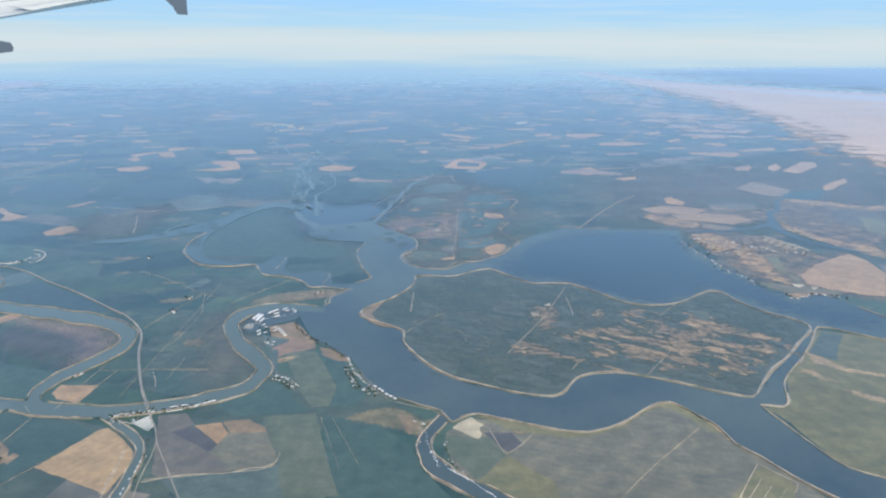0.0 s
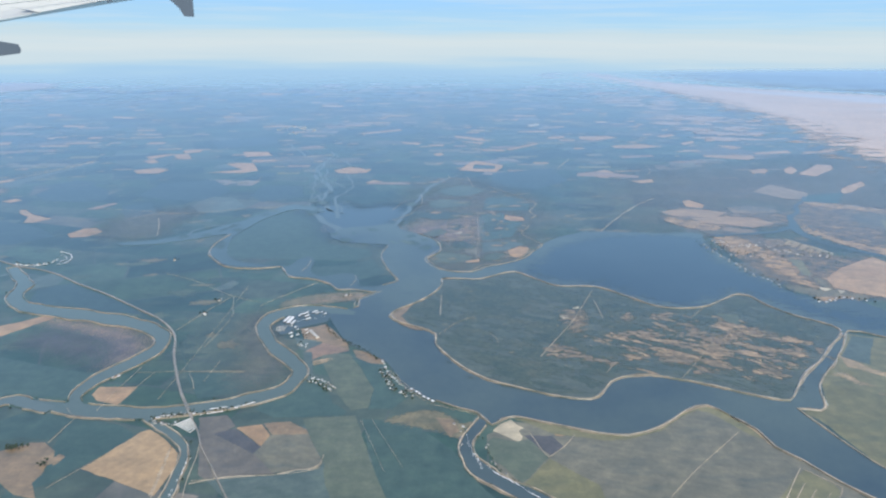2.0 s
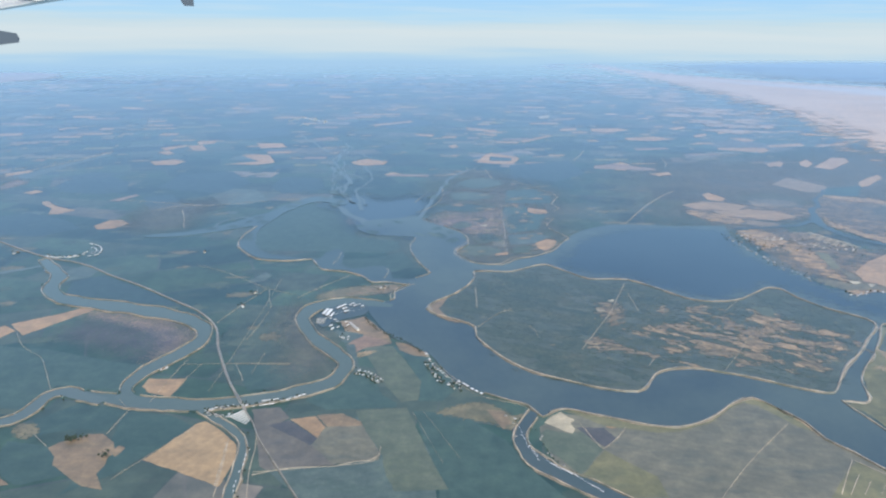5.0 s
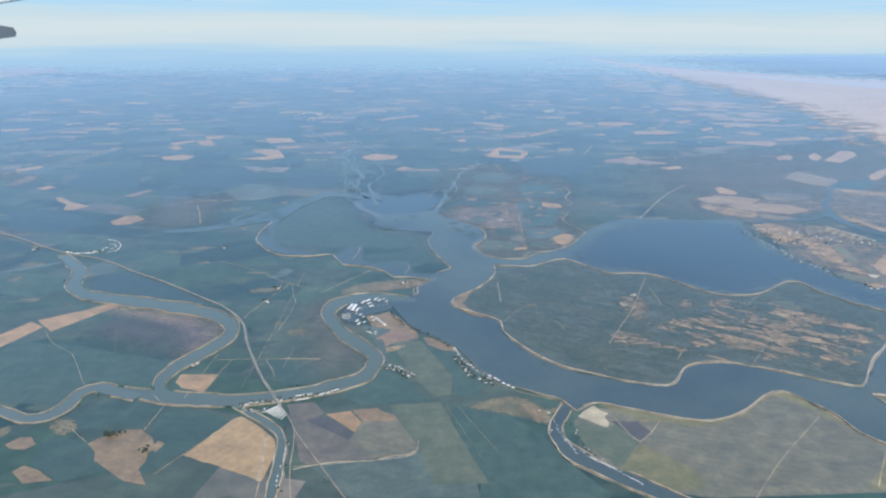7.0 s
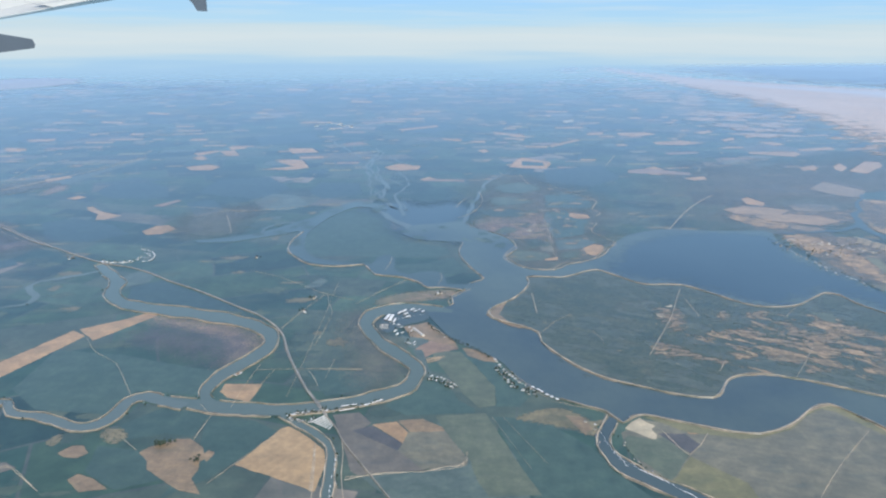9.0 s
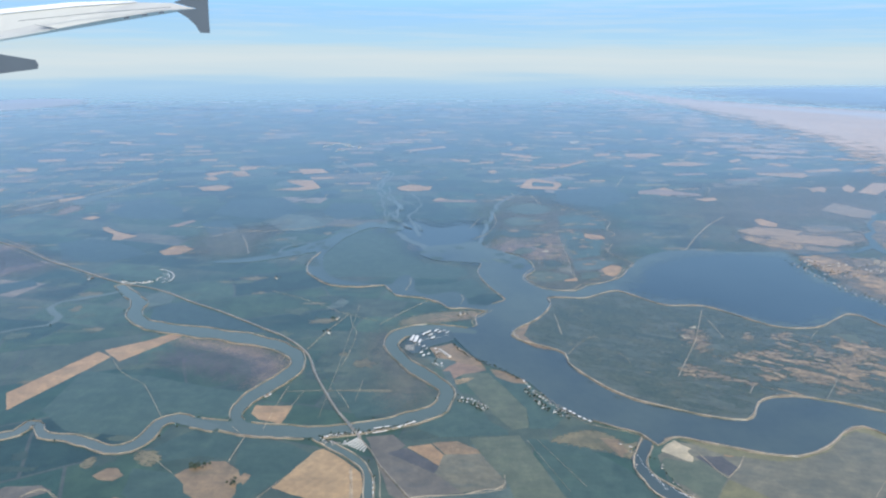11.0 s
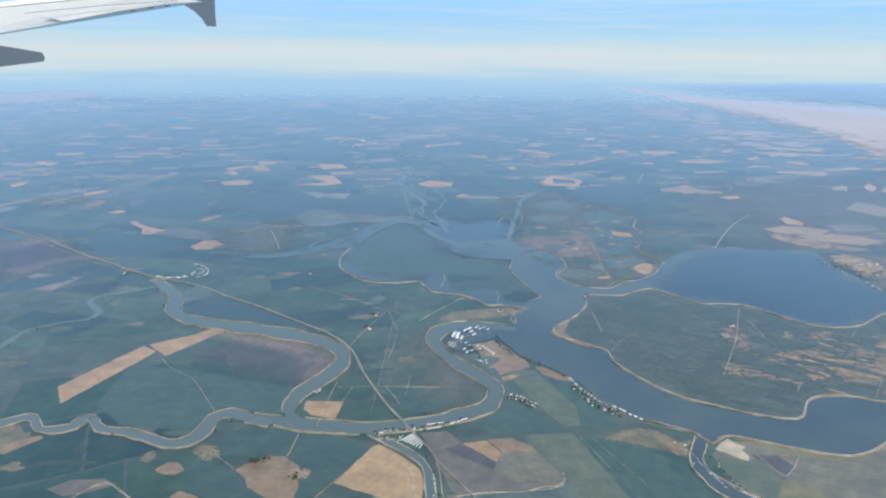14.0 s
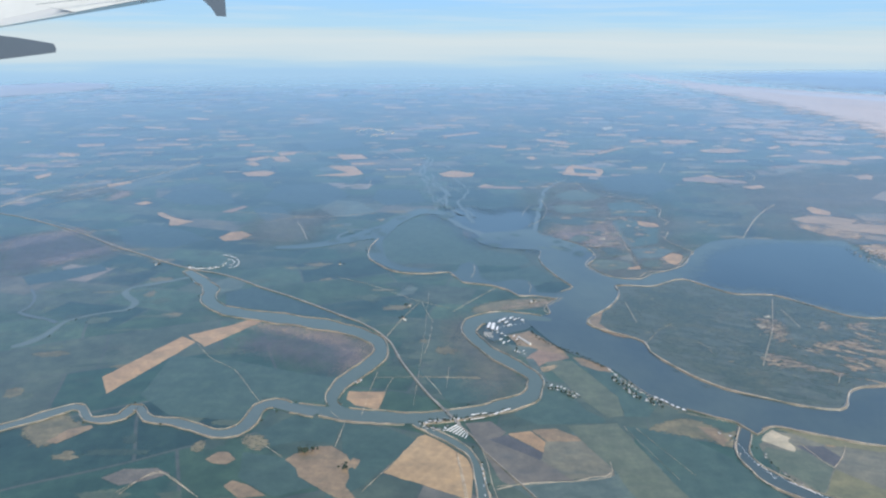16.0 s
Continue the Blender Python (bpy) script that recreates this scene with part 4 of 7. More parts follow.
field("dark_green", "dark green irrigated crop field", [(-149.2, 430.5), (-133.1, 474.7), (-118.1, 488.1), (-91.3, 469), (-93.1, 439.5), (-81.5, 406), (-54.5, 394.6), (-52.8, 381.4), (-62.9, 372.8), (-104.9, 376.4), (-131.8, 376.1), (-147.7, 391.1)])
field("dark_green", "dark green irrigated crop field", [(-86.9, 360.5), (-64.4, 365.7), (-51.2, 376.1), (-42, 351.5), (-54.6, 340.5), (-70, 342.1), (-82.9, 349.2)])
field("dark_green", "dark green irrigated crop field", [(-217.1, 315.6), (-214.3, 334.3), (-184.3, 308.4), (-150.2, 287.8), (-178.6, 292.8), (-202.1, 297.4)])
field("dark_green", "dark green irrigated crop field", [(-218.2, 251.9), (-189.1, 248), (-158.4, 237.5), (-141.5, 233.9), (-146.3, 215.7), (-170.5, 218.8), (-173.1, 202.1), (-200.7, 205.5), (-217.1, 219.2)])
field("dark_green", "dark green irrigated crop field", [(-156, 206.8), (-138.2, 203.5), (-138.8, 189.6), (-148.5, 191), (-159.1, 187.5), (-166.1, 195.6)])
field("dark_green", "dark green irrigated crop field", [(-123.6, 263.7), (-109.6, 235.6), (-77, 233.5), (-86.5, 220.3), (-99.4, 215.3), (-108.7, 231)])
field("dark_green", "dark green irrigated crop field", [(-139.2, 203.5), (-120.7, 198.6), (-110.5, 192), (-126.4, 167.7), (-138.1, 157.2), (-132.8, 175.9)])
field("dark_green", "dark green irrigated crop field", [(-167.5, 184.1), (-153.8, 181.3), (-138.4, 167.4), (-152.4, 161.8), (-165.2, 170.8)])
field("clay", "pale brown bare clay field", [(25.4, 195), (33.2, 196.4), (33.1, 193.7), (26.2, 191.6)])
field("clay", "pale brown bare clay field", [(-233.7, 757.0), (-206.3, 758.4), (-194.7, 732.9), (-221.1, 724.4)])
field("clay", "pale brown bare clay field", [(-230.9, 683.7), (-203.7, 688.2), (-188.2, 646.6), (-201.5, 634.8), (-234.4, 636.1), (-204.6, 651.6)])
field("red_soil", "bare reddish-brown ploughed field", [(-325.4, 488.6), (-321.5, 490.5), (-309.7, 477.5), (-288.7, 465.4), (-296.1, 454.4), (-302.1, 454.2), (-307.7, 469.5), (-320.2, 480.4)])
field("clay", "pale brown bare clay field", [(-257.2, 426.1), (-252.8, 439.9), (-245.7, 441.6), (-235.9, 432.2), (-241.9, 420.1), (-250.6, 418.5)])
field("brown_soil", "brown bare ploughed field", [(-278.1, 493.8), (-266.5, 514.0), (-262.2, 510.5), (-269.8, 492.3)])
field("clay", "pale brown bare clay field", [(-412.9, 586.9), (-400.4, 602.3), (-392.9, 597.6), (-390.8, 578.3), (-403.1, 573.1)])
field("clay", "pale brown bare clay field", [(-355.9, 516.3), (-350.7, 526.2), (-342.2, 520.7), (-346.6, 512.9)])
field("grey_soil", "grey-brown fallow field with faint furrows", [(-433.2, 569.6), (-421.1, 565.5), (-405.3, 548.6), (-409.0, 544.2)])
field("pink_soil", "pale pinkish dry fallow field", [(-384.2, 528.9), (-388.8, 564.6), (-373.7, 552.0), (-377.5, 529.1)])
field("clay", "pale brown bare clay field", [(-309.0, 646.8), (-290.7, 659.4), (-275.1, 648.4), (-279.4, 631.3), (-298.1, 630.5)])
field("clay", "pale brown bare clay field", [(-328.4, 722.6), (-308.2, 741.8), (-303.6, 734.6), (-317.9, 709.1)])
field("clay", "pale brown bare clay field", [(-305.3, 738.2), (-289.6, 742.7), (-275.0, 711.3), (-287.2, 707.3)])
field("clay", "pale brown bare clay field", [(-303.4, 765.0), (-282.0, 770.1), (-281.2, 754.5), (-294.9, 746.2)])
field("clay", "pale brown bare clay field", [(-320.7, 695.6), (-315.0, 709.3), (-301.2, 690.0), (-306.7, 683.3)])
field("clay", "pale brown bare clay field", [(-540.3, 737.2), (-525.2, 749.4), (-517.5, 734.6), (-530.9, 726.6)])
field("clay", "pale brown bare clay field", [(-554.5, 801.1), (-534.1, 820.2), (-528.1, 811.5), (-540.0, 793.3)])
field("clay", "pale brown bare clay field", [(-115.2, 649.9), (-102.0, 668.1), (-79.1, 657.3), (-81.8, 640.1), (-97.0, 633.9), (-109.2, 638.9)])
field("red_soil", "bare reddish-brown ploughed field", [(-78.9, 593.7), (-71.1, 603.8), (-63.5, 596.7), (-71.3, 586.8)])
field("brown_soil", "brown bare ploughed field", [(-71.2, 596.4), (-38.0, 593.0), (-38.5, 585.8), (-76.3, 586.6)])
field("clay", "pale brown bare clay field", [(7.4, 652.6), (18.1, 692.4), (25.8, 705.8), (51.5, 681.4), (51.1, 669.2), (42.5, 645.7), (23.4, 647.6)])
field("dark_green", "dark green irrigated crop field", [(23.2, 686.3), (44.0, 678.0), (42.7, 660.0), (21.0, 661.9)])
field("clay", "pale brown bare clay field", [(-19.1, 749.2), (-10.8, 757.1), (-7.0, 742.4), (-13.9, 734.8)])
field("grey_soil", "grey-brown fallow field with faint furrows", [(-28.8, 696.6), (-8.9, 687.9), (-12.6, 678.4), (-25.2, 680.9)])
field("clay", "pale brown bare clay field", [(140.4, 650.0), (151.7, 659.1), (156.6, 645.2), (145.3, 618.0), (136.4, 620.2), (135.2, 633.3)])
field("brown_soil", "brown bare ploughed field", [(121.1, 640.8), (143.3, 650.2), (176.2, 627.1), (173.3, 619.2), (117.2, 627.2)])
field("clay", "pale brown bare clay field", [(162.2, 603.7), (183.7, 612.1), (182.4, 599.7), (169.0, 594.4)])
field("sand", "pale cream bare field", [(118.8, 1014.2), (138.7, 1028.8), (133.3, 1002.2), (118.2, 988.6)])
field("clay", "pale brown bare clay field", [(70.5, 1066.1), (89.6, 1074.7), (81.9, 1052.6)])
field("clay", "pale brown bare clay field", [(94.1, 1075.0), (113.5, 1083.8), (108.0, 1061.5)])
field("clay", "pale brown bare clay field", [(18.3, 982.0), (35.5, 989.4), (29.4, 970.5)])
field("clay", "pale brown bare clay field", [(-29.2, 1024.2), (-11.2, 1039.1), (-15.0, 1018.4)])
field("clay", "pale brown bare clay field", [(6.6, 895.9), (44.3, 867.8), (45.3, 848.7), (8.5, 875.6)])
field("clay", "pale brown bare clay field", [(9.4, 846.7), (43.4, 834.8), (38.1, 821.0)])
field("clay", "pale brown bare clay field", [(-60.7, 838.0), (-34.5, 825.9), (-38.5, 812.4), (-55.4, 824.7)])
field("grey_soil", "grey-brown fallow field with faint furrows", [(-22.9, 844.8), (4.5, 832.6), (-0.2, 818.9), (-20.5, 826.7)])
field("clay", "pale brown bare clay field", [(36.4, 783.0), (65.7, 780.6), (60.4, 768.5), (38.0, 771.2)])
field("clay", "pale brown bare clay field", [(66.4, 784.6), (106.6, 833.8), (110.3, 825.0), (67.7, 772.8)])
field("clay", "pale brown bare clay field", [(170.7, 890.2), (210.4, 897.7), (219.1, 878.0), (183.4, 856.6), (167.7, 865.3)])
field("clay", "pale brown bare clay field", [(194.6, 812.3), (234.3, 827.5), (254.2, 807.0), (225.4, 793.1), (196.1, 795.6)])
field("clay", "pale brown bare clay field", [(281.1, 746.0), (336.2, 748.8), (333.1, 730.9), (319.5, 716.6), (299.6, 725.8), (279.3, 735.2)])
field("clay", "pale brown bare clay field", [(273.9, 896.4), (301.7, 919.0), (303.0, 903.2), (279.5, 881.5)])
field("clay", "pale brown bare clay field", [(294.0, 656.9), (314.8, 669.4), (310.8, 652.0), (290.5, 640.1)])
field("clay", "pale bare field by a town", [(331.9, 664.3), (346.6, 679.8), (342.9, 659.1), (327.1, 639.0), (324.7, 647.1)])
field("grey_soil", "grey-brown fallow field with faint furrows", [(-202.2, 782.5), (-150.5, 797.7), (-142.5, 781.6), (-186.3, 763.3)])
field("brown_soil", "brown bare ploughed field", [(-176.9, 792.1), (-158.1, 805.8), (-146.8, 793.7), (-168.8, 780.2)])
field("olive", "olive-green crop strip", [(-391.5, 600.1), (-369.4, 686.7), (-364.5, 696.7), (-361.1, 680.7), (-375.3, 621.6), (-380.3, 567.2), (-404.3, 575.4)])
field("heath", "brown-green heath with rough grass", [(-434.4, 543.2), (-426.0, 569.9), (-396.9, 580.4), (-394.9, 557.7), (-413.5, 531.7)])
field("murk_field", "dark blue-green crop field", [(-343.6, 540.6), (-344.1, 568.7), (-317.1, 581.4), (-291.0, 557.5), (-276.4, 523.2), (-295.2, 513.0), (-324.8, 519.4)])
field("murk_field", "dark blue-green crop field", [(-360.4, 561.3), (-338.7, 597.4), (-298.9, 586.9), (-322.0, 581.2), (-346.6, 568.6)])
field("murk_field", "dark blue-green crop field", [(-258.9, 588.5), (-216.3, 602.6), (-187.2, 557.3), (-198.5, 520.3), (-230.9, 523.0), (-258.2, 537.7)])
field("murk_field", "dark blue-green crop field", [(-166.4, 580.6), (-131.1, 577.4), (-122.7, 534.9), (-152.9, 518.3), (-167.8, 541.2)])
field("murk_field", "dark blue-green crop field", [(-256.9, 505.2), (-237.7, 515.1), (-219.3, 480.6), (-234.2, 461.1)])
field("murk_field", "dark blue-green crop field", [(-335.6, 445.8), (-318.0, 458.2), (-282.2, 440.4), (-262.6, 420.7), (-279.9, 401.5), (-311.2, 406.6)])
field("murk_field", "dark blue-green crop field", [(-295.7, 838.5), (-224.8, 882.0), (-208.0, 820.6), (-266.8, 774.9)])
field("murk_field", "dark blue-green crop field", [(-603.9, 820.8), (-591.5, 860.0), (-513.8, 864.6), (-488.9, 827.4), (-539.6, 780.6)])
field("murk_field", "dark blue-green crop field", [(38.7, 640.0), (99.9, 665.5), (105.2, 603.8), (70.6, 567.5), (34.4, 584.1)])
field("olive", "olive-green crop field", [(-204.4, 507.1), (-197.2, 536.1), (-178.0, 532.8), (-159.1, 499.8), (-173.3, 482.2), (-190.8, 484.9)])
field("murk_field", "dark blue-green crop field", [(143.5, 971.8), (196.4, 987.4), (235.5, 954.0), (177.8, 916.9), (141.2, 925.5)])
field("murk_field", "dark blue-green crop field", [(-116.3, 955.1), (-68.0, 988.9), (-29.4, 931.7), (-76.3, 875.6), (-109.9, 888.9)])
field("grey_soil", "grey-brown fallow field with faint furrows", [(230.5, 692.9), (255.9, 703.7), (250.3, 684.5), (228.5, 674.4)])
field("clay", "pale brown bare clay field", [(371.2, 1051.5), (417.6, 1097.9), (439.0, 1084.6), (386.3, 1045.6)])
field("clay", "pale brown bare clay field", [(362.5, 917.3), (395.6, 930.1), (390.0, 913.7), (359.0, 901.4)])
field("clay", "pale brown bare clay field", [(327.6, 864.8), (351.8, 885.8), (344.0, 861.0), (324.9, 850.6)])
field("clay", "pale brown bare clay field", [(324.7, 819.3), (343.8, 816.1), (349.2, 799.6), (331.3, 790.6)])
field("clay", "pale brown bare clay field", [(344.1, 764.0), (393.1, 781.9), (388.5, 762.5), (344.7, 752.9)])
field("clay", "pale brown bare clay field", [(286.1, 834.8), (308.6, 854.3), (304.1, 835.8), (285.5, 821.5)])
field("clay", "pale brown bare clay field", [(469.0, 1072.2), (504.5, 1089.2), (493.0, 1066.8), (462.9, 1050.8)])
field("clay", "pale brown bare clay field", [(497.5, 994.5), (548.4, 1010.3), (541.7, 985.1), (492.1, 970.1)])
field("clay", "pale brown bare clay field", [(511.6, 948.3), (557.9, 974.2), (528.6, 927.3), (506.1, 926.0)])
field("clay", "pale brown bare clay field", [(272.7, 1058.7), (295.6, 1074.6), (288.4, 1052.8)])
field("clay", "pale brown bare clay field", [(261.8, 997.9), (287.6, 1012.4), (274.5, 986.3)])
field("clay", "pale brown bare clay field", [(258.3, 1166.1), (278.2, 1184.9), (266.2, 1149.9)])
field("clay", "pale brown bare clay field", [(169.3, 1134.5), (187.4, 1152.4), (179.0, 1127.2)])
field("clay", "pale brown bare clay field", [(-118.6, 915.0), (-68.2, 958.2), (-64.4, 940.8), (-110.5, 904.7)])
field("clay", "pale brown bare clay field", [(-163.4, 1042.5), (-151.4, 1057.7), (-152.5, 1036.3)])
field("clay", "pale brown bare clay field", [(-112.6, 1090.2), (-94.7, 1107.1), (-98.7, 1076.1)])
field("clay", "pale brown bare clay field", [(127.9, 882.7), (153.0, 894.3), (148.0, 873.9), (128.3, 867.8)])
field("dark_green", "dark green irrigated crop field", [(109.8, 816.3), (136.4, 826.5), (126.6, 800.1), (106.5, 794.9)])
field("clay", "pale brown bare clay field", [(334, 640), (380, 692), (392, 688), (384, 668), (344, 628)])
field("clay", "pale brown bare clay field", [(294.1, 653.9), (313.6, 660.0), (301.7, 639.6)])
field("clay", "pale brown bare clay field", [(331.8, 564.5), (352.3, 587.9), (371.1, 602.9), (367.5, 590.5), (339.1, 560.2), (329.4, 555.7)])
field("dry_plain", "brown-green rough pasture across the middle tract", [(-20.9, 375.7), (-17.1, 386.4), (-11.6, 397.8), (-11.7, 409.6), (-17.5, 415.6), (-27.9, 421.6), (-36.7, 427.8), (-33.6, 441.4), (-47.0, 443.8), (-34.8, 474.1), (-27.2, 513.6), (-27.3, 538.5), (-16.8, 575.2), (1.0, 599.4), (14.0, 600.0), (28.1, 577.0), (47.3, 549.6), (60.6, 526.2), (59.7, 507.7), (54.6, 486.9), (57.6, 478.8), (53.5, 470.8), (44.5, 451.0), (43.3, 430.3), (46.2, 420.1), (52.5, 403.2), (44.5, 393.8), (32.4, 374.1), (23.9, 366.8), (12.3, 366.4), (5.4, 356.6), (-7.5, 356.2), (-14.8, 360.8)])
field("dark_green", "dark green irrigated crop field", [(18.2, 480.7), (34.0, 486.2), (36.3, 473.3), (46.3, 458.4), (40.1, 441.0), (35.9, 423.6), (15.3, 414.1), (13.9, 429.4), (15.3, 464.9)])
field("clay", "pale brown bare clay field", [(36.0, 479.7), (48.0, 473.7), (49.0, 464.5), (39.3, 462.7), (34.5, 468.6)])
field("pink_soil", "pale pinkish dry fallow field", [(-31.0, 448.6), (-19.4, 463.7), (-8.2, 456.6), (3.1, 464.5), (12.6, 472.5), (14.6, 450.1), (11.5, 422.8), (3.6, 410.1), (-13.4, 418.2), (-31.0, 428.0)])
field("clay", "pale brown bare clay field", [(29.7, 393.3), (38.1, 402.8), (45.0, 399.5), (40.2, 388.1), (33.8, 379.3), (30.0, 384.5)])
field("olive", "olive-green crop field", [(14.6, 410.4), (33.8, 414.7), (41.1, 407.6), (28.7, 393.3), (14.1, 390.6)])
field("grey_soil", "grey-brown fallow field with faint furrows", [(3.1, 397.1), (10.9, 400.8), (10.5, 385.0), (3.9, 388.1)])
field("dark_green", "dark green irrigated crop field", [(25.6, 534.6), (45.5, 541.3), (59.3, 516.8), (55.0, 493.6), (35.4, 492.9), (20.9, 495.8)])
field("meadow", "mid-green pasture", [(-13.8, 389.8), (-0.5, 386.9), (7.1, 381.7), (7.4, 374.4), (-6.9, 368.9), (-17.0, 372.7)])
field("scrub", "tan dry grass and bare soil among green marsh", [(-17.9, 418.1), (-7.1, 423.5), (0.0, 421.2), (-4.9, 413.5), (-14.1, 413.2)])
field("sand", "pale cream bare field", [(-2.1, 431.5), (3.3, 434.4), (1.9, 430.3)])
field("clay", "pale brown bare clay field", [(3.8, 373.3), (11.5, 376.6), (10.8, 371.4), (3.2, 370.2)])
field("scrub", "tan dry grass and bare soil among green marsh", [(-47.2, 441.0), (-43.9, 449.6), (-38.8, 449.8), (-37.5, 441.3), (-43.6, 437.0)])
field("scrub", "tan dry grass and bare soil among green marsh", [(102.1, 288.0), (105.0, 284.8), (106.2, 276.6), (113.5, 272.3), (121.4, 276.6), (129.8, 278.4), (122.4, 269.3), (117.2, 258.0), (110.4, 257.0), (103.7, 261.9), (96.6, 266.5), (88.9, 269.4), (94.7, 276.6)])
field("scrub", "tan dry grass and bare soil among green marsh", [(126.3, 277.2), (131.9, 280.3), (132.9, 273.5), (136.6, 269.3), (135.3, 264.7), (130.1, 267.0), (126.1, 269.3)])
field("scrub", "tan dry grass and bare soil among green marsh", [(118.4, 263.6), (121.2, 260.2), (127.0, 259.7), (129.0, 250.6), (130.7, 244.0), (135.9, 240.6), (140.2, 242.5), (135.4, 237.2), (127.3, 239.2), (123.3, 245.5), (121.7, 252.7), (117.3, 256.4)])
field("scrub", "tan dry grass and bare soil among green marsh", [(133.5, 255.3), (138.6, 258.6), (142.3, 255.3), (138.6, 251.1), (134.4, 252.2)])
field("scrub", "tan dry grass and bare soil among green marsh", [(76.0, 248.6), (86.3, 252.2), (91.2, 249.1), (98.8, 247.6), (90.1, 242.1), (79.1, 243.1)])
field("scrub", "tan dry grass and bare soil among green marsh", [(89.7, 263.6), (96.8, 263.1), (99.6, 257.0), (89.9, 256.5)])
field("scrub", "tan dry grass and bare soil among green marsh", [(72.6, 291.3), (78.9, 295.4), (78.4, 288.0), (73.9, 285.4)])
field("scrub", "tan dry grass and bare soil among green marsh", [(87.2, 293.4), (99.0, 295.4), (96.4, 290.0), (88.0, 289.3)])
field("scrub", "tan dry grass and bare soil among green marsh", [(66.5, 258.1), (75.9, 257.6), (72.5, 253.3), (66.9, 254.3)])
field("scrub", "tan dry grass and bare soil among green marsh", [(45.6, 253.8), (52.8, 248.1), (59.4, 244.6), (57.1, 241.2), (50.1, 246.1)])
field("meadow", "mid-green pasture", [(119.0, 294.7), (129.2, 293.4), (124.7, 281.5), (120.7, 284.7)])
field("sand", "pale cream bare field", [(44.6, 290.7), (48.5, 293.4), (48.3, 288.7), (45.6, 288.0)])
field("sand", "pale cream bare field", [(51.5, 301.0), (55.7, 303.2), (54.9, 300.3)])
field("scrub", "tan dry grass and bare soil among green marsh", [(147.0, 258.6), (150.0, 256.4), (145.7, 251.1)])
field("scrub", "tan dry grass and bare soil among green marsh", [(75.4, 275.4), (85.2, 274.1), (87.3, 268.2), (78.6, 268.2)])
field("scrub", "tan dry grass and bare soil among green marsh", [(67.2, 272.3), (73.1, 274.1), (71.2, 268.2), (67.3, 267.1)])
field("scrub", "tan dry grass and bare soil among green marsh", [(87.3, 236.9), (93.2, 237.8), (93.5, 235.4), (87.7, 234.5)])
field("pink_soil", "pale pinkish dry fallow field", [(-190.5, 286.7), (-168.1, 282.2), (-151.5, 277.7), (-139.8, 267.9), (-135.4, 262.3), (-132.0, 254.2), (-135.8, 246.4), (-142.1, 241.2), (-148.0, 242.5), (-154.1, 256.2), (-170.6, 269.9), (-184.8, 275.4)])
field("dusk", "dusky brown-violet fallow field", [(-194.0, 263.4), (-191.1, 270.4), (-185.1, 276.7), (-171.4, 273.4), (-158.2, 271.4), (-147.4, 267.6), (-138.7, 259.4), (-137.6, 251.4), (-143.0, 242.7), (-155.4, 244.3), (-171.3, 252.0), (-185.0, 258.0)])
field("pink_soil", "pale pinkish dry fallow field", [(-351.5, 372.0), (-342.2, 388.8), (-324.9, 403.6), (-313.6, 399.2), (-323.7, 380.6), (-335.7, 365.3)])
field("pink_soil", "pale pinkish dry fallow field", [(-393.9, 408.4), (-383.7, 428.4), (-366.7, 443.0), (-353.2, 436.4), (-357.5, 416.1), (-370.0, 399.5), (-382.5, 390.8)])
field("dusk", "dusky brown-violet fallow field", [(-375.3, 379.8), (-361.6, 391.6), (-341.8, 407.9), (-325.5, 404.8), (-338.7, 388.9), (-351.9, 369.9), (-358.9, 354.6)])
field("murk_field", "dark blue-green crop field", [(-340.4, 345.7), (-324.7, 357.7), (-307.2, 368.4), (-298.9, 358.6), (-312.8, 342.1), (-329.2, 332.7)])
field("murk_field", "dark blue-green crop field", [(-218.7, 323.8), (-206.8, 334.2), (-171.2, 309.7), (-151.3, 292.6), (-165.5, 295.5), (-192.3, 303.2), (-212.5, 304.7)])
field("olive", "olive-green crop field", [(-230.4, 340.4), (-224.6, 351.6), (-213.0, 342.8), (-213.4, 330.6), (-222.2, 325.3)])
field("olive", "olive-green crop field", [(-127.6, 329.3), (-123.1, 339.6), (-118.3, 335.4), (-120.8, 327.0), (-129.4, 322.7)])
field("scrub", "tan dry grass and bare soil among green marsh", [(-87.2, 303.6), (-80.0, 309.0), (-64.8, 320.8), (-47.2, 321.4), (-50.2, 309.9), (-63.2, 307.3), (-74.6, 305.5)])
field("marsh", "olive and brown marshy rough ground", [(-246.1, 193.3), (-246.4, 200.3), (-239.6, 206.1), (-232.6, 200.7), (-227.7, 199.0), (-230.7, 190.3), (-235.4, 185.2)])
field("straw", "worn pale brown patch in a green field", [(-235.1, 187.8), (-231.6, 195.4), (-225.3, 198.4), (-223.5, 196.7), (-227.5, 191.4), (-230.8, 187.0)])
field("straw", "worn pale brown patch in a green field", [(-178.2, 179.9), (-175.8, 183.7), (-172.1, 183.8), (-168.6, 180.1), (-170.8, 177.1), (-175.5, 177.6)])
field("marsh", "olive and brown marshy rough ground", [(-170.9, 191.9), (-168.7, 194.3), (-163.7, 193.8), (-159.9, 188.9), (-163.1, 184.6), (-168.6, 187.7)])
field("fallow", "brown worn pasture beside a farm track", [(-206.8, 169.5), (-201.9, 173.9), (-191.5, 174.8), (-186.8, 172.0), (-192.4, 168.5), (-199.7, 165.6)])
field("straw", "worn pale brown patch in a green field", [(-168.2, 166.4), (-166.5, 169.2), (-160.7, 167.2), (-154.2, 162.1), (-162.2, 160.9)])
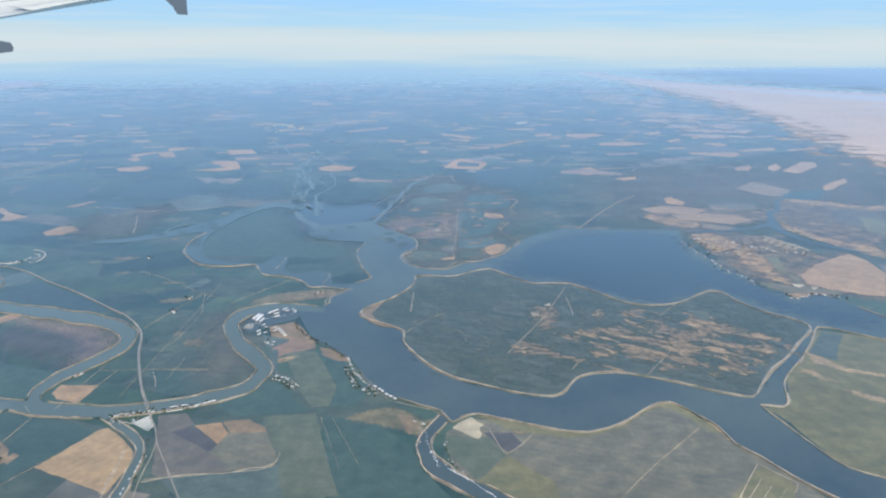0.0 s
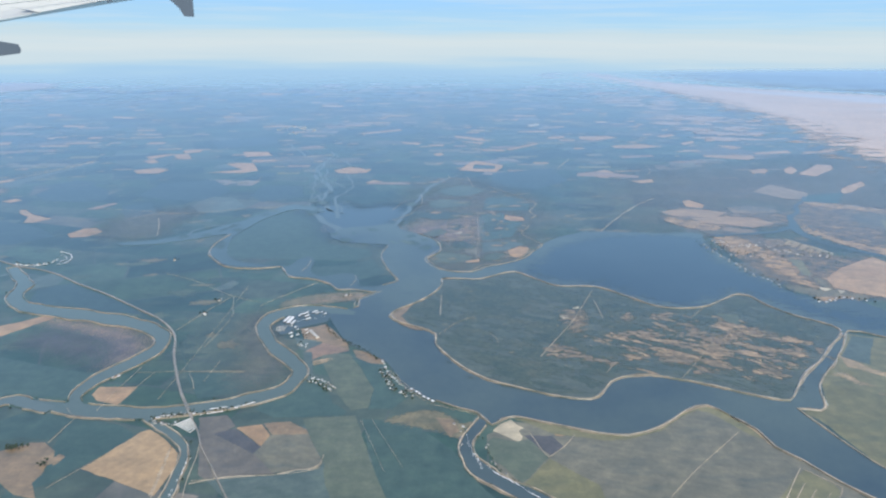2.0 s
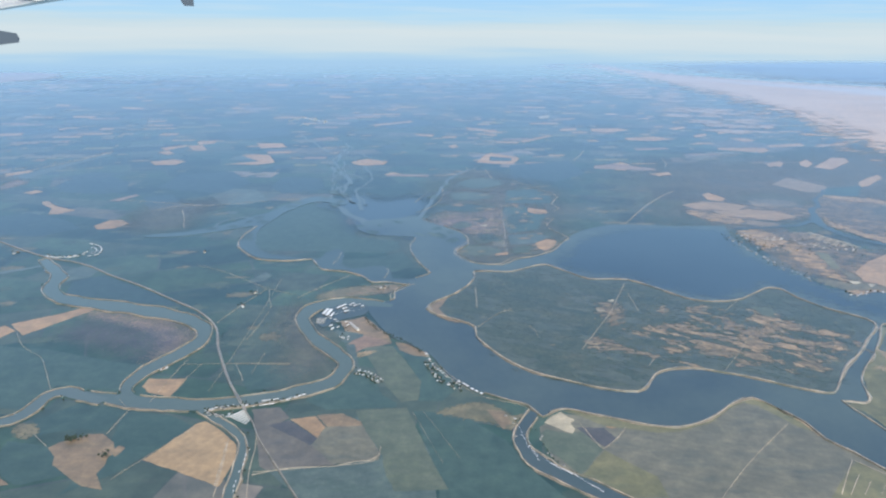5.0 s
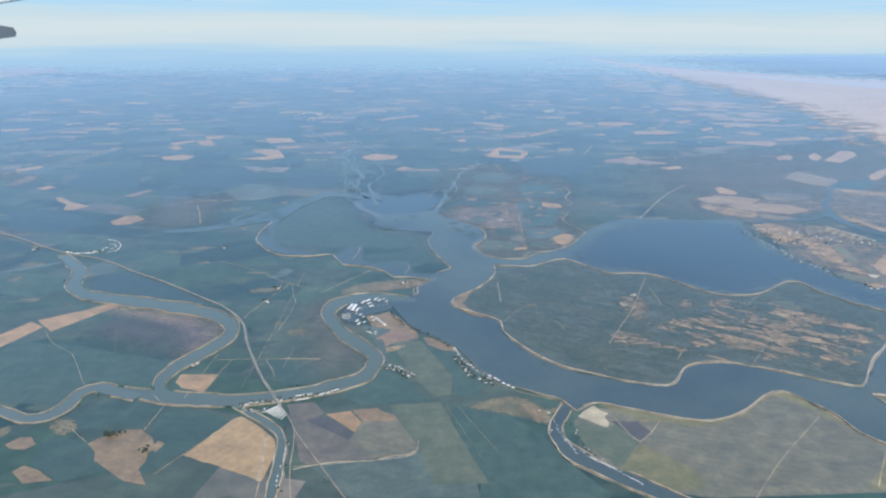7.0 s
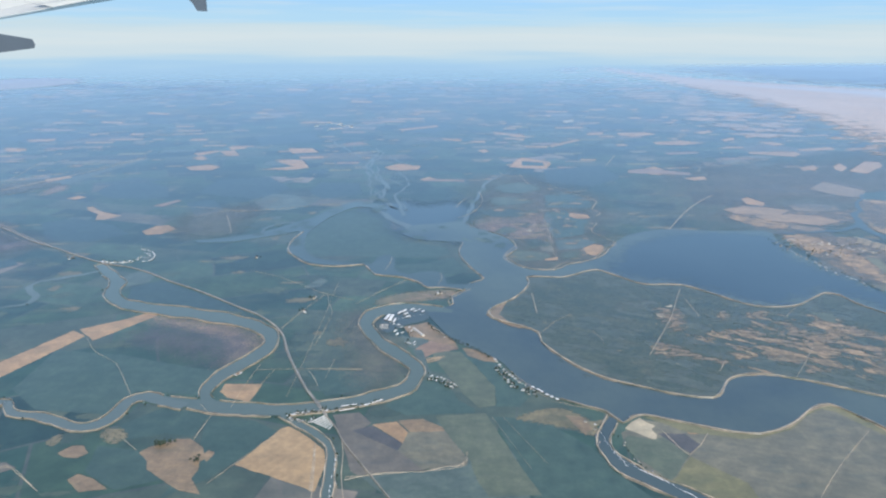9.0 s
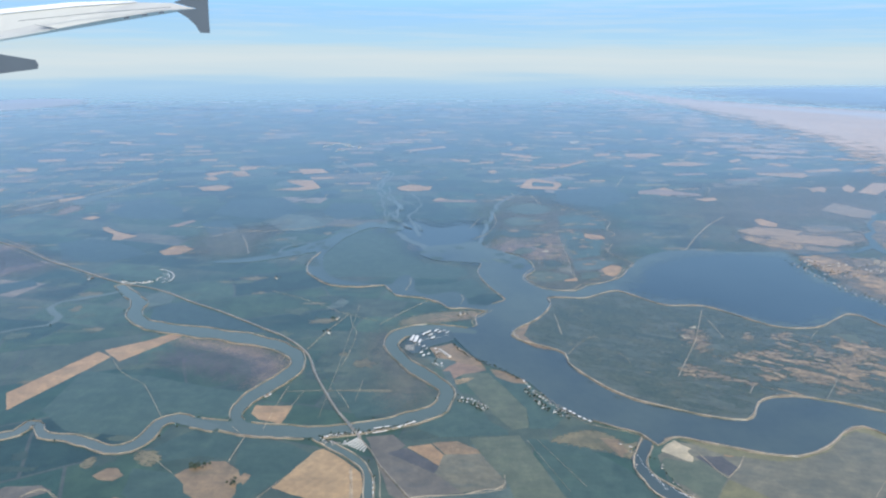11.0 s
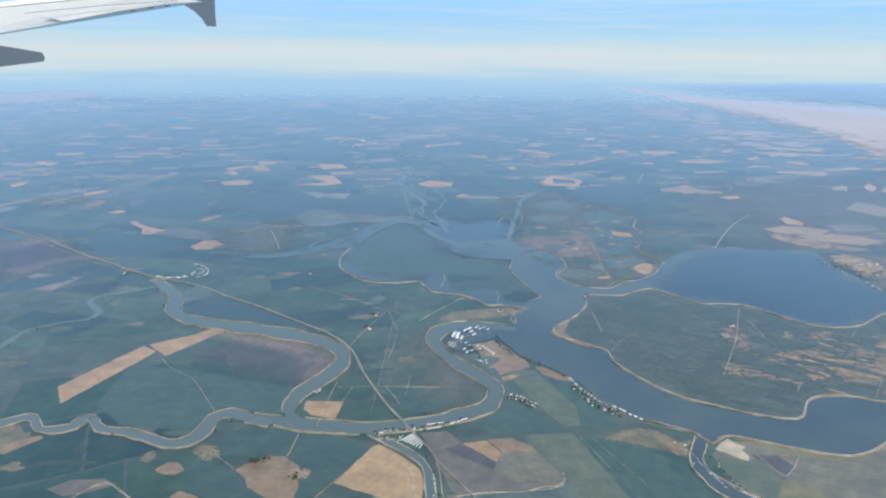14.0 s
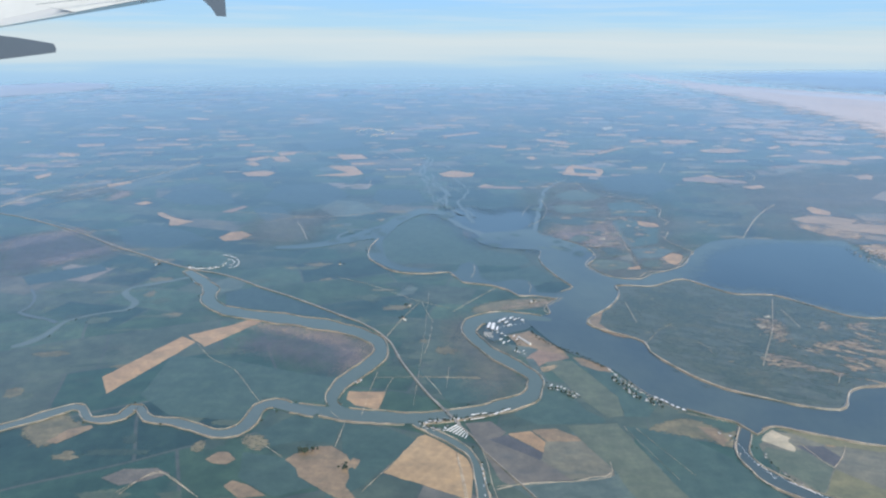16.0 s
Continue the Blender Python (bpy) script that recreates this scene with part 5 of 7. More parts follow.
field("marsh", "olive and brown marshy rough ground", [(-185.6, 185.0), (-183.8, 190.5), (-181.1, 188.3), (-181.8, 183.5)])
field("reeds", "green marsh plants", [(-19.5, 523.2), (-3.1, 527.7), (12.9, 513.2), (-2.0, 501.9), (-17.4, 501.4)])
field("murk", "dark green marsh", [(-30.3, 479.0), (-12.0, 491.2), (5.5, 480.3), (-2.4, 468.9), (-18.9, 468.3)])
field("reeds", "green marsh plants", [(-13.0, 564.2), (9.1, 583.1), (25.5, 561.4), (13.2, 544.1), (-5.7, 543.4)])
field("murk", "dark green marsh", [(-9.2, 449.3), (1.4, 454.0), (5.5, 442.7), (-3.0, 438.3)])
field("murk", "dark green marsh", [(-5.5, 409.8), (4.3, 413.8), (9.3, 401.9), (-2.2, 396.9)])
field("reeds", "green marsh plants", [(-23.4, 428.2), (-14.1, 442.1), (-5.5, 434.1), (-14.6, 423.3)])
field("murk", "dark green marsh", [(20.0, 457.5), (32.8, 460.9), (32.3, 440.8), (19.5, 434.9)])
field("reeds", "green marsh plants", [(14.9, 386.3), (27.6, 388.8), (22.8, 375.9), (13.9, 373.5)])
field("tan_soil", "bare tan ploughed field with a paler track", [(-110.9, 193.8), (-108.3, 195.5), (-104.4, 192.8), (-97.8, 186.3), (-94.3, 182.2), (-92.5, 175.6), (-93.6, 161.6), (-106.4, 167.9), (-120.4, 174.0)])
field("straw", "dry straw-coloured stubble with worn patches", [(-152.7, 180.3), (-150.6, 183.3), (-146.8, 184.8), (-143.6, 188.0), (-139.0, 188.0), (-133.5, 183.2), (-130.2, 177.2), (-131.9, 175.8), (-130.9, 171.5), (-131.5, 167.5), (-126.4, 160.2), (-133.2, 161.8), (-140.4, 167.0), (-146.8, 171.6), (-148.3, 175.8)])
field("straw", "dry straw-coloured stubble with worn patches", [(-132.1, 178.7), (-131.1, 181.7), (-128.5, 180.5), (-129.5, 175.8)])
field("heath", "brown-green rough pasture beside the slough", [(-94.6, 297.5), (-86.4, 276.7), (-78.1, 259.3), (-72.8, 247.6), (-70.5, 238.8), (-73.8, 231.8), (-81.7, 225.1), (-87.9, 224.3), (-92.2, 234.1), (-92.0, 248.7), (-99.6, 264.8), (-101.5, 282.9), (-99.3, 292.7)])
field("fallow", "dusky brown fallow field with faint furrows", [(-94.6, 202.9), (-85.5, 204.7), (-80.7, 197.9), (-84.9, 192.1), (-67.5, 182.7), (-62.6, 178.5), (-57.1, 175.5), (-62.0, 171.8), (-72.3, 171.3), (-81.4, 169.2), (-84.3, 171.4), (-88.0, 183.1)])
field("olive", "olive-green crop field", [(-65.2, 183.3), (-59.3, 190.0), (-55.3, 192.7), (-58.5, 197.8), (-56.7, 200.7), (-43.0, 203.5), (-39.2, 194.3), (-32.4, 177.8), (-37.8, 176.0), (-48.8, 175.5), (-49.3, 178.4), (-57.1, 175.5), (-62.6, 178.5)])
field("red_soil", "tan-brown bare strip of a ploughed field", [(-80.2, 196.8), (-72.1, 198.9), (-62.9, 185.4), (-65.5, 182.6)])
field("straw", "thin brown stubble strip beside a ploughed field", [(-71.7, 199.5), (-63.1, 200.6), (-56, 195.3), (-53.2, 191.3), (-60.8, 189.7), (-66.2, 191.2)])
field("dark_soil", "dark grey-brown ploughed strip", [(-86.6, 193.2), (-80.4, 196.3), (-65.6, 182.8), (-70.6, 182.1)])
field("olive", "olive-green crop field", [(-81.4, 169.2), (-72.2, 170.8), (-62.0, 171.3), (-55.2, 173.8), (-49.2, 175.5), (-37.8, 175.5), (-32.4, 176.9), (-30.3, 154.4), (-66.8, 154.1), (-72.3, 159.5)])
field("meadow", "dull olive meadow on the peninsula", [(-61.2, 252.8), (-48.9, 251.8), (-43.0, 238.7), (-36.6, 222.9), (-37.3, 209.5), (-43.0, 208.0), (-48.2, 216.7), (-55.2, 234.1), (-59.1, 243.6)])
field("dark_green", "dark green irrigated crop field", [(-60.4, 228.6), (-55.6, 227.3), (-50.2, 212.7), (-45.0, 208.0), (-45.0, 204.3), (-68.7, 202.9), (-77.3, 208.8), (-68.4, 220.8), (-64.2, 227.3)])
field("dark_green", "dark green irrigated crop field", [(-48.9, 251.8), (-36.1, 245.6), (-29.8, 231.7), (-22.0, 218.7), (-28.9, 208.8), (-37.0, 208.8), (-36.6, 222.9), (-43.0, 239.7)])
field("straw", "dull brown dry fallow ground by a marina", [(-74.2, 276.7), (-63.8, 281.7), (-58.2, 273.6), (-51.5, 262.0), (-49.7, 254.9), (-59.6, 253.9), (-62.6, 263.7), (-70.1, 264.9)])
field("brown_soil", "brown bare strip of a ploughed field", [(-68.2, 253.9), (-62.6, 262.6), (-53.1, 258.2), (-49.7, 254.4), (-59.5, 250.7), (-64.7, 245.6)])
field("straw", "dull tan bare field beside a river", [(-48.3, 255.5), (-41.8, 253.9), (-36.0, 248.1), (-33.8, 242.6), (-39.6, 243.6), (-46.0, 248.7)])
field("olive", "olive-green crop field", [(-75.3, 267.7), (-65.2, 264.9), (-62.5, 261.5), (-68.0, 254.9), (-70.5, 256.0)])
field("dry_grass", "patchy tan dry grassland", [(-64.7, 244.6), (-59.3, 247.6), (-55.1, 247.6), (-61.2, 241.7)])
field("olive", "olive-green crop field", [(-69.1, 253.9), (-65.3, 253.9), (-60.8, 234.1), (-61.7, 228.6), (-63.9, 234.1)])
field("pale_green", "pale yellow-green pasture", [(130.3, 220.0), (139.9, 232.1), (155.3, 233.0), (170.4, 215.8), (136.1, 164.4), (124.6, 173.0), (122.0, 187.3), (120.3, 201.5), (114.5, 206.6), (123.7, 211.2)])
field("pale_green", "pale yellow-green pasture", [(177.8, 268.1), (192.5, 260.7), (192.7, 242.4), (174.5, 215.8), (156.7, 235.3), (165.5, 250.0)])
field("grey_soil", "grey-brown fallow field with faint furrows", [(20.1, 190.9), (24.9, 192.5), (33.1, 190.9), (41.9, 188.9), (49.4, 189.5), (61.6, 194.1), (73.0, 203.8), (79.1, 207.5), (88.0, 196.7), (74.8, 182.8), (59.2, 166.0), (53.1, 159.3), (36.5, 159.3), (35.4, 166.9), (27.4, 175.1), (22.8, 180.6)])
field("grey_soil", "grey-brown fallow field with faint furrows", [(87.9, 195.0), (91.3, 190.7), (93.8, 181.3), (98.3, 174.8), (90.8, 167.2), (83.1, 159.1), (53.8, 159.3), (60.9, 166.0), (75.3, 181.9)])
field("meadow", "olive-green meadow beside a channel", [(2.6, 187.1), (5.4, 191.6), (12.7, 189.0), (18.7, 190.9), (19.6, 184.6), (22.2, 180.6), (16.9, 172.9), (12.3, 167.5), (8.4, 174.1), (4.3, 179.8)])
field("pale_green", "pale yellow-green pasture", [(16.9, 172.6), (22.2, 179.7), (27.3, 174.5), (35.1, 166.7), (35.5, 157.4), (18.0, 157.5), (12.4, 166.8)])
field("pale_green", "pale yellow-green pasture", [(98.9, 174.3), (104.2, 166.6), (104.3, 163.5), (99.4, 157.1), (82.0, 157.2), (91.2, 167.2)])
field("dark_soil", "dark grey-brown ploughed ground", [(15.6, 192.6), (24.9, 192.2), (27.9, 186.1), (22.8, 181.2), (20.0, 185.2)])
field("pale_green", "yellow-green bank pasture", [(13.4, 202.2), (20.2, 202.2), (30.1, 196.9), (40.8, 192.8), (50.4, 194.1), (60.4, 196.8), (67.6, 202.0), (76.0, 210.5), (83.5, 212.1), (88.6, 205.2), (93.9, 195.0), (93.7, 190.7), (91.1, 192.6), (88.2, 197.4), (82.8, 206.7), (78.9, 208.2), (72.2, 204.5), (61.9, 195.1), (49.5, 190.2), (42.0, 189.5), (34.1, 191.5), (25.0, 193.5), (19.0, 199.3)])
field("dry_grass", "patchy tan dry grass along a bank", [(88.3, 204.5), (93.4, 194.6), (94.6, 187.4), (99.6, 180.3), (105.6, 169.3), (113.7, 157.1), (116.9, 157.1), (111.4, 167.6), (102.1, 181.8), (96.5, 192.0), (91.9, 199.5)])
field("sand", "pale cream bare sand patch", [(5.5, 195.3), (8.5, 199.4), (12.4, 201.8), (14.3, 198.7), (16.3, 196.9), (14.3, 195.2), (15.2, 191.6), (14.1, 189.0), (11.8, 190.3)])
field("dry_grass", "patchy tan dry grass along a bank", [(153.0, 251.6), (156.6, 247.5), (160.2, 239.6), (165.5, 235.3), (174.1, 232.1), (172.4, 229.4), (160.3, 233.9), (151.1, 241.5)])
field("dry_grass", "patchy tan dry grass along a bank", [(140.7, 235.3), (148.3, 236.3), (149.4, 229.4), (153.4, 225.9), (146.4, 226.8), (144.5, 231.2)])
field("dry_grass", "patchy tan dry grass along a bank", [(150.5, 220.8), (157.4, 218.3), (162.2, 213.4), (160.2, 210.3), (153.9, 214.2)])
field("scrub", "thin tan grass among green marsh", [(32.0, 259.2), (43.0, 260.3), (52.8, 248.7), (58.8, 244.1), (55.8, 240.2), (43.3, 246.6), (33.1, 247.7)])
field("scrub", "thin tan grass among green marsh", [(44.3, 298.2), (57.8, 298.2), (55.2, 275.4), (44.7, 272.4)])

field("meadow", "olive-yellow meadow between crop fields", [(-58.9, 202.4), (-41.2, 204.5), (-31, 170.9), (-27.2, 160.6), (-42.9, 159.7), (-46.3, 169.1), (-47.4, 176.5), (-55.5, 193.1)])
field("grey_soil", "dull olive-brown rough pasture inside a curved track", [(-67.7, 192.5), (-55.5, 193.1), (-48.1, 177.4), (-48.6, 174.3), (-62.5, 172.4), (-70.2, 181.9)])
field("dusk", "dusky brown-violet fallow field", [(-393.9, 408.4), (-364.8, 436), (-326.2, 413.5), (-307.4, 393.5), (-334.7, 369.5), (-355.8, 349.9)])
field("heath", "brown marshy ground beside a slough", [(-240.4, 438), (-239.3, 477.1), (-205.3, 497), (-190.4, 517.5), (-196.6, 457), (-196.2, 422.2), (-218.8, 414.9)])
field("clay", "pale bare strip on the distant plain", [(-645.2, 821.5), (-635, 840.9), (-626.7, 822.5)])
field("clay", "pale bare strip on the distant plain", [(-548.7, 750.9), (-520.7, 740.9), (-520.3, 726.2), (-541, 736.1)])
field("clay", "pale bare strip on the distant plain", [(-562.6, 812.5), (-532.4, 823.2), (-522.9, 801.4), (-550.1, 795.6)])
field("clay", "pale bare strip on the distant plain", [(-555.5, 984.7), (-519.5, 980.6), (-516.8, 962), (-546.5, 966.4)])
field("clay", "pale bare strip on the distant plain", [(-659.4, 1132.8), (-630.7, 1126.4), (-623.5, 1102.3), (-647, 1108.8)])
field("clay", "pale bare strip on the distant plain", [(-537.1, 1100.3), (-493.8, 1087.6), (-491.3, 1065), (-526.7, 1077.7)])
field("clay", "pale bare strip on the distant plain", [(-499.7, 620.9), (-492.1, 637.9), (-486.4, 624.2), (-488.8, 608.2)])
field("clay", "pale bare strip on the distant plain", [(-235.2, 1307.6), (-190.6, 1289.7), (-192.6, 1258.8), (-228.9, 1266.2)])
field("clay", "pale bare strip on the distant plain", [(-419.3, 1579.6), (-362.8, 1553.7), (-360.5, 1509.5), (-405.1, 1520.1)])
field("straw", "tan dry bank on the tip of the island", [(-35.2, 293.1), (-29.8, 301.8), (-23.7, 308.8), (-27, 299.4), (-29.6, 291.1), (-33.2, 288.7)])
field("straw", "tan dry bank on the tip of the island", [(-34.6, 290.7), (-29.6, 290.1), (-25.3, 280.8), (-19.6, 274.4), (-25.3, 276.7), (-31.1, 282.9)])


def shoal(label, outline, soft):
    """Shallow water that fades into the marsh round it."""
    line = curve(outline, True, 2.0)
    verts, values, faces = grid_patch(line, 0.034, soft)
    tagged(new("shoal", covered(mesh_from("shoal", verts, faces, MAT["shoal"]), values)), label, "shallow water", kind="structure")


shoal("shallow flooded marsh where river arms meet", [(-118.9, 487.5), (-107.1, 505.2), (-87.6, 516.9), (-72.0, 499.4), (-54.1, 510.8), (-39.3, 500.6), (-33.8, 487.1), (-35.9, 470.9), (-44.7, 449.6), (-48.5, 438.2), (-42.3, 427.6), (-24.3, 420.4), (-15.9, 413.2), (-26.5, 400.8), (-44.3, 400.3), (-61.7, 411.8), (-81.9, 416.1), (-92.5, 436.8), (-98.6, 461.1), (-107.6, 476.4)], 9.0)

deep_line = curve([(56.8, 392.2), (96, 422.8), (153.2, 421.7), (151.4, 375.9), (165.1, 334.8), (174.5, 305.4), (199.5, 282.8), (179.9, 280.3), (150.8, 315.2), (142.2, 326.4), (117.3, 309.1), (97.6, 309.1), (72.4, 338.2), (51.7, 341.8), (40.6, 352.7)], True, 3.0)
deep_verts, deep_cover, deep_faces = grid_patch(deep_line, 0.2035, 13.0)
tagged(new("lake", covered(mesh_from("lake", deep_verts, deep_faces, MAT["lake"]), deep_cover)), "deeper blue open water of the flooded tract", "lake", kind="structure")


# ---- roads ----
HIGHWAY = [(-543.5, 519.6), (-442.0, 482.2), (-418.2, 471.6), (-380.5, 449.8), (-349.7, 429.7), (-315.4, 402.7), (-292.6, 388.3), (-268.2, 371.8), (-248.8, 360.4), (-235.7, 355.9), (-220.0, 347.1), (-203.8, 334.3), (-182.0, 319.4), (-154.9, 298.0), (-142.6, 288.2), (-132.8, 277.0), (-126.6, 266.5), (-120.7, 249.6), (-110.2, 226.2), (-101.2, 209)] + [(-92.6, 195.2), (-88.4, 186.2), (-82, 175.8), (-72.6, 160.7), (-63.5, 146.4), (-54.3, 131.7)]
BRIDGE = [(-104.1, 219.3), (-96.3, 202.7)]
highway_line = curve(HIGHWAY, False, 2.0)
b_from, b_to = sorted(int(np.argmin(np.hypot(highway_line[:, 0] - x, highway_line[:, 1] - y))) for x, y in BRIDGE)
for h_line, h_wide in ((highway_line[:b_from + 1], 0.8), (highway_line[b_to:], 0.40)):
    highway = new("road", sweep("road", h_line, [(-0.70 * h_wide, -0.05), (-0.46 * h_wide, 0.30), (0.46 * h_wide, 0.30), (0.70 * h_wide, -0.05)], MAT["bank"], 0.1, 0.3))
    tagged(highway, "two-lane highway on a tan raised embankment", "road", kind="structure")
    part("carriageway", sweep("carriageway", h_line, [(-0.36 * h_wide, 0.0), (-0.36 * h_wide, 0.02), (0.36 * h_wide, 0.02), (0.36 * h_wide, 0.0)], MAT["asphalt"], 0.40), highway, "pale worn asphalt")


def track(rows):
    line = curve(rows, False, 4.0)
    far = float(line[:, 1].mean())
    w = min(0.24, 0.025 + 0.11 * float(np.mean(line[:, 2]))) if far < 420 else min(1.6, 0.11 * float(np.mean(line[:, 2])))
    z = 0.34 if inside(line[len(line) // 2][0], line[len(line) // 2][1], island_line) else 0.0 if all(dry(*p[:2]) for p in line[::4]) else 0.17
    ob = new("track", sweep("track", line, [(-w, 0.0), (-w * 0.8, 0.04), (w * 0.8, 0.04), (w, 0.0)], MAT["track"], z + 0.06, 0.3))
    tagged(ob, "pale unpaved farm track between fields", "farm track", "farm tracks", "structure")


track([(-455.4, 502.8, 9), (-453.9, 521.8, 9), (-452.2, 542.1, 9), (-440.8, 564.4, 9)])
track([(-424.2, 543.3, 8), (-411.3, 574.8, 8), (-394.1, 615.2, 8), (-381.1, 648.9, 8), (-367.8, 695.9, 8)])
track([(-97.7, 185.8, 1), (-97, 180.1, 1), (-96.5, 175, 1), (-95.7, 168, 1), (-94.9, 161.5, 1)])
track([(-12.5, 270.5, 0.3), (-3.6, 284.1, 0.4), (4.1, 290.7, 0.5)])
track([(10.4, 271.9, 0.4), (12.7, 266.1, 0.3), (12.7, 259.4, 0.3)])
track([(-136.9, 203.1, 0.5), (-138, 187.7, 0.5)])
track([(-109.6, 235.6, 0.6), (-105.2, 227.4, 0.6), (-103.4, 222.6, 0.6)])
track([(-115.4, 236.4, 0.2), (-88.3, 235.8, 0.2)])
track([(-123, 235.4, 0.4), (-125.2, 224.2, 0.4)])
track([(-98, 183.6, 0.5), (-95.4, 169.7, 0.5), (-94.8, 161.8, 0.5)])
track([(-85.5, 168.4, 0.7), (-70.3, 170.4, 0.7), (-50, 173.9, 0.7), (-48.4, 181.5, 0.5)])
track([(-89.2, 187.4, 0.9), (-87.7, 179.5, 0.9), (-86.9, 170.2, 0.9), (-85.1, 160.7, 0.8), (-82.6, 149.6, 0.8)])
track([(-39.1, 202.1, 0.1), (-28.8, 172.9, 0.1)])
track([(-35.2, 201.8, 0.2), (-23.3, 175.2, 0.1)])
track([(101, 257.1, 0.5), (90.4, 242.7, 0.5), (80.7, 230.5, 0.5)])
track([(88, 195, 0.6), (67, 175, 0.6), (52.5, 159.3, 0.5), (39.7, 144.1, 0.5)])
track([(97.2, 437.7, 2.2), (119.7, 477.1, 2.5), (140.1, 508.4, 3.2), (163.8, 537.6, 3.6)])
track([(-112.3, 331.3, 0.2), (-112.2, 299.2, 0.2), (-112.5, 261.4, 0.2), (-113, 236, 0.2), (-113.6, 215, 0.2)])
track([(-100.6, 245.5, 0.2), (-101.6, 227.8, 0.2)])
track([(-418.6, 477.1, 1), (-310, 394.7, 0.9), (-268.5, 372.1, 1)])
track([(16.9, 491, 0.7), (14.3, 444.4, 0.6), (12.8, 405.3, 0.6), (10.2, 369.9, 0.5)])
track([(-31.5, 237.3, 0.5), (-27.5, 229.5, 0.5), (-21.9, 220.5, 0.5), (-16.9, 214, 0.5)])
track([(-29.5, 235.4, 0.3), (-25.8, 227.7, 0.3), (-19.2, 218.4, 0.3)])
track([(-16.9, 213.2, 0.7), (-8.7, 209.4, 0.7), (1.5, 204.1, 0.5), (-2.4, 193.7, 0.4)])
track([(-211.5, 263.7, 0.5), (-202.2, 251.4, 0.6), (-194, 244.9, 0.7), (-187.8, 240.2, 0.5), (-171.1, 215.8, 0.4)])
track([(-199.2, 162.7, 0.6), (-190.1, 172.4, 0.6), (-176.7, 163.3, 0.4)])
track([(-160.9, 187.4, 0.5), (-153.8, 181.3, 0.4)])
track([(-110.5, 192, 0.5), (-117.2, 180.7, 0.5), (-126, 165, 0.4)])
track([(-143.1, 209, 0.4), (-138.2, 203.5, 0.4)])
track([(66.7, 324.6, 0.9), (57.3, 303.2, 0.9), (49.0, 284.8, 0.9), (37.4, 263.7, 0.9), (29.4, 249.2, 0.9)])
track([(64.7, 310.5, 1.2), (64.5, 300.3, 1.2), (64.0, 289.3, 1.2)])
track([(-11.2, 317.8, 1.4), (-11.4, 305.8, 1.4), (-11.8, 292.0, 1.4)])
track([(116.0, 301.7, 0.6), (109.6, 294.7, 0.6), (104.2, 288.0, 0.6)])
track([(58.8, 244.1, 0.8), (53.1, 235.5, 0.8)])
track([(-42.4, 360.1, 1.6), (-38.0, 348.9, 1.6), (-33.7, 336.7, 1.6)])
track([(-87.1, 373.8, 1.2), (-87.1, 363.7, 1.2), (-89.1, 353.1, 1.2)])
track([(-58.2, 346.6, 1.2), (-57.0, 340.4, 1.2), (-58.9, 331.0, 1.2)])
track([(-42.5, 323.2, 1.6), (-49.0, 315.3, 1.6), (-53.7, 309.2, 1.6), (-53.0, 302.7, 1.6)])
track([(28.9, 581.6, 1.6), (47.3, 549.6, 1.6), (60.6, 526.2, 1.6)])
track([(60.6, 526.2, 2.6), (63.8, 515.1, 2.6), (55.4, 490.2, 2.6), (58.9, 478.9, 2.6), (53.9, 470.8, 2.6)])
track([(50.5, 451.2, 1.6), (42.5, 430.3, 1.6), (46.2, 420.1, 1.6), (52.5, 403.2, 1.6), (44.5, 393.8, 1.6), (32.4, 374.1, 1.6), (24.2, 367.8, 1.6), (12.1, 365.4, 1.6), (5.5, 355.6, 1.6), (-7.6, 355.3, 1.6), (-14.8, 360.8, 1.6), (-20.7, 374.6, 1.6), (-17.1, 386.4, 1.6), (-11.8, 396.6, 1.6), (-11.9, 408.4, 1.6)])
track([(14.9, 469.5, 0.9), (13.9, 429.4, 0.9), (10.0, 383.9, 0.9), (10.5, 373.5, 0.9)])
track([(13.8, 617.5, 2.6), (17.1, 576.6, 2.6)])
track([(-3.7, 627.3, 2.2), (-1.7, 611.8, 2.2), (4.7, 617.2, 2.2)])
track([(-47.6, 491.7, 1.8), (-44.1, 507.5, 1.8), (-39.1, 522.5, 1.8)])
track([(105.6, 665.8, 2.6), (118.4, 697.2, 2.6), (127.1, 720.8, 2.6)])
track([(197.5, 675.9, 2.8), (194.7, 652.5, 2.8), (187.0, 635.6, 2.8)])
track([(-45.9, 462.8, 1.6), (-34.3, 480.5, 1.6), (-26.3, 513.6, 1.6), (-27.0, 542.6, 1.6)])
track([(-448.2, 542.7, 2.2), (-435.6, 569.5, 2.2), (-426.9, 598.6, 2.2), (-406.7, 620.2, 2.2), (-384.7, 655.0, 2.2), (-371.3, 706.5, 2.2)])
track([(-442.3, 580.9, 1.8), (-451.0, 618.3, 1.8), (-460.7, 660.4, 1.8)])
track([(-399.7, 466.3, 1.4), (-368.1, 447.6, 1.4), (-332.3, 418.5, 1.4), (-279.7, 378.9, 1.4)])
track([(-424.0, 504.5, 1.6), (-411.2, 527.8, 1.6), (-388.2, 545.1, 1.6)])
track([(-456.6, 504.6, 2.0), (-456.6, 533.7, 2.0), (-446.9, 566.3, 2.0), (-434.7, 590.5, 2.0)])
track([(-483.4, 606.4, 2.6), (-485.9, 627.6, 2.6), (-486.6, 635.9, 2.6)])
track([(-176.4, 580.2, 2.0), (-177.0, 617.1, 2.0)])
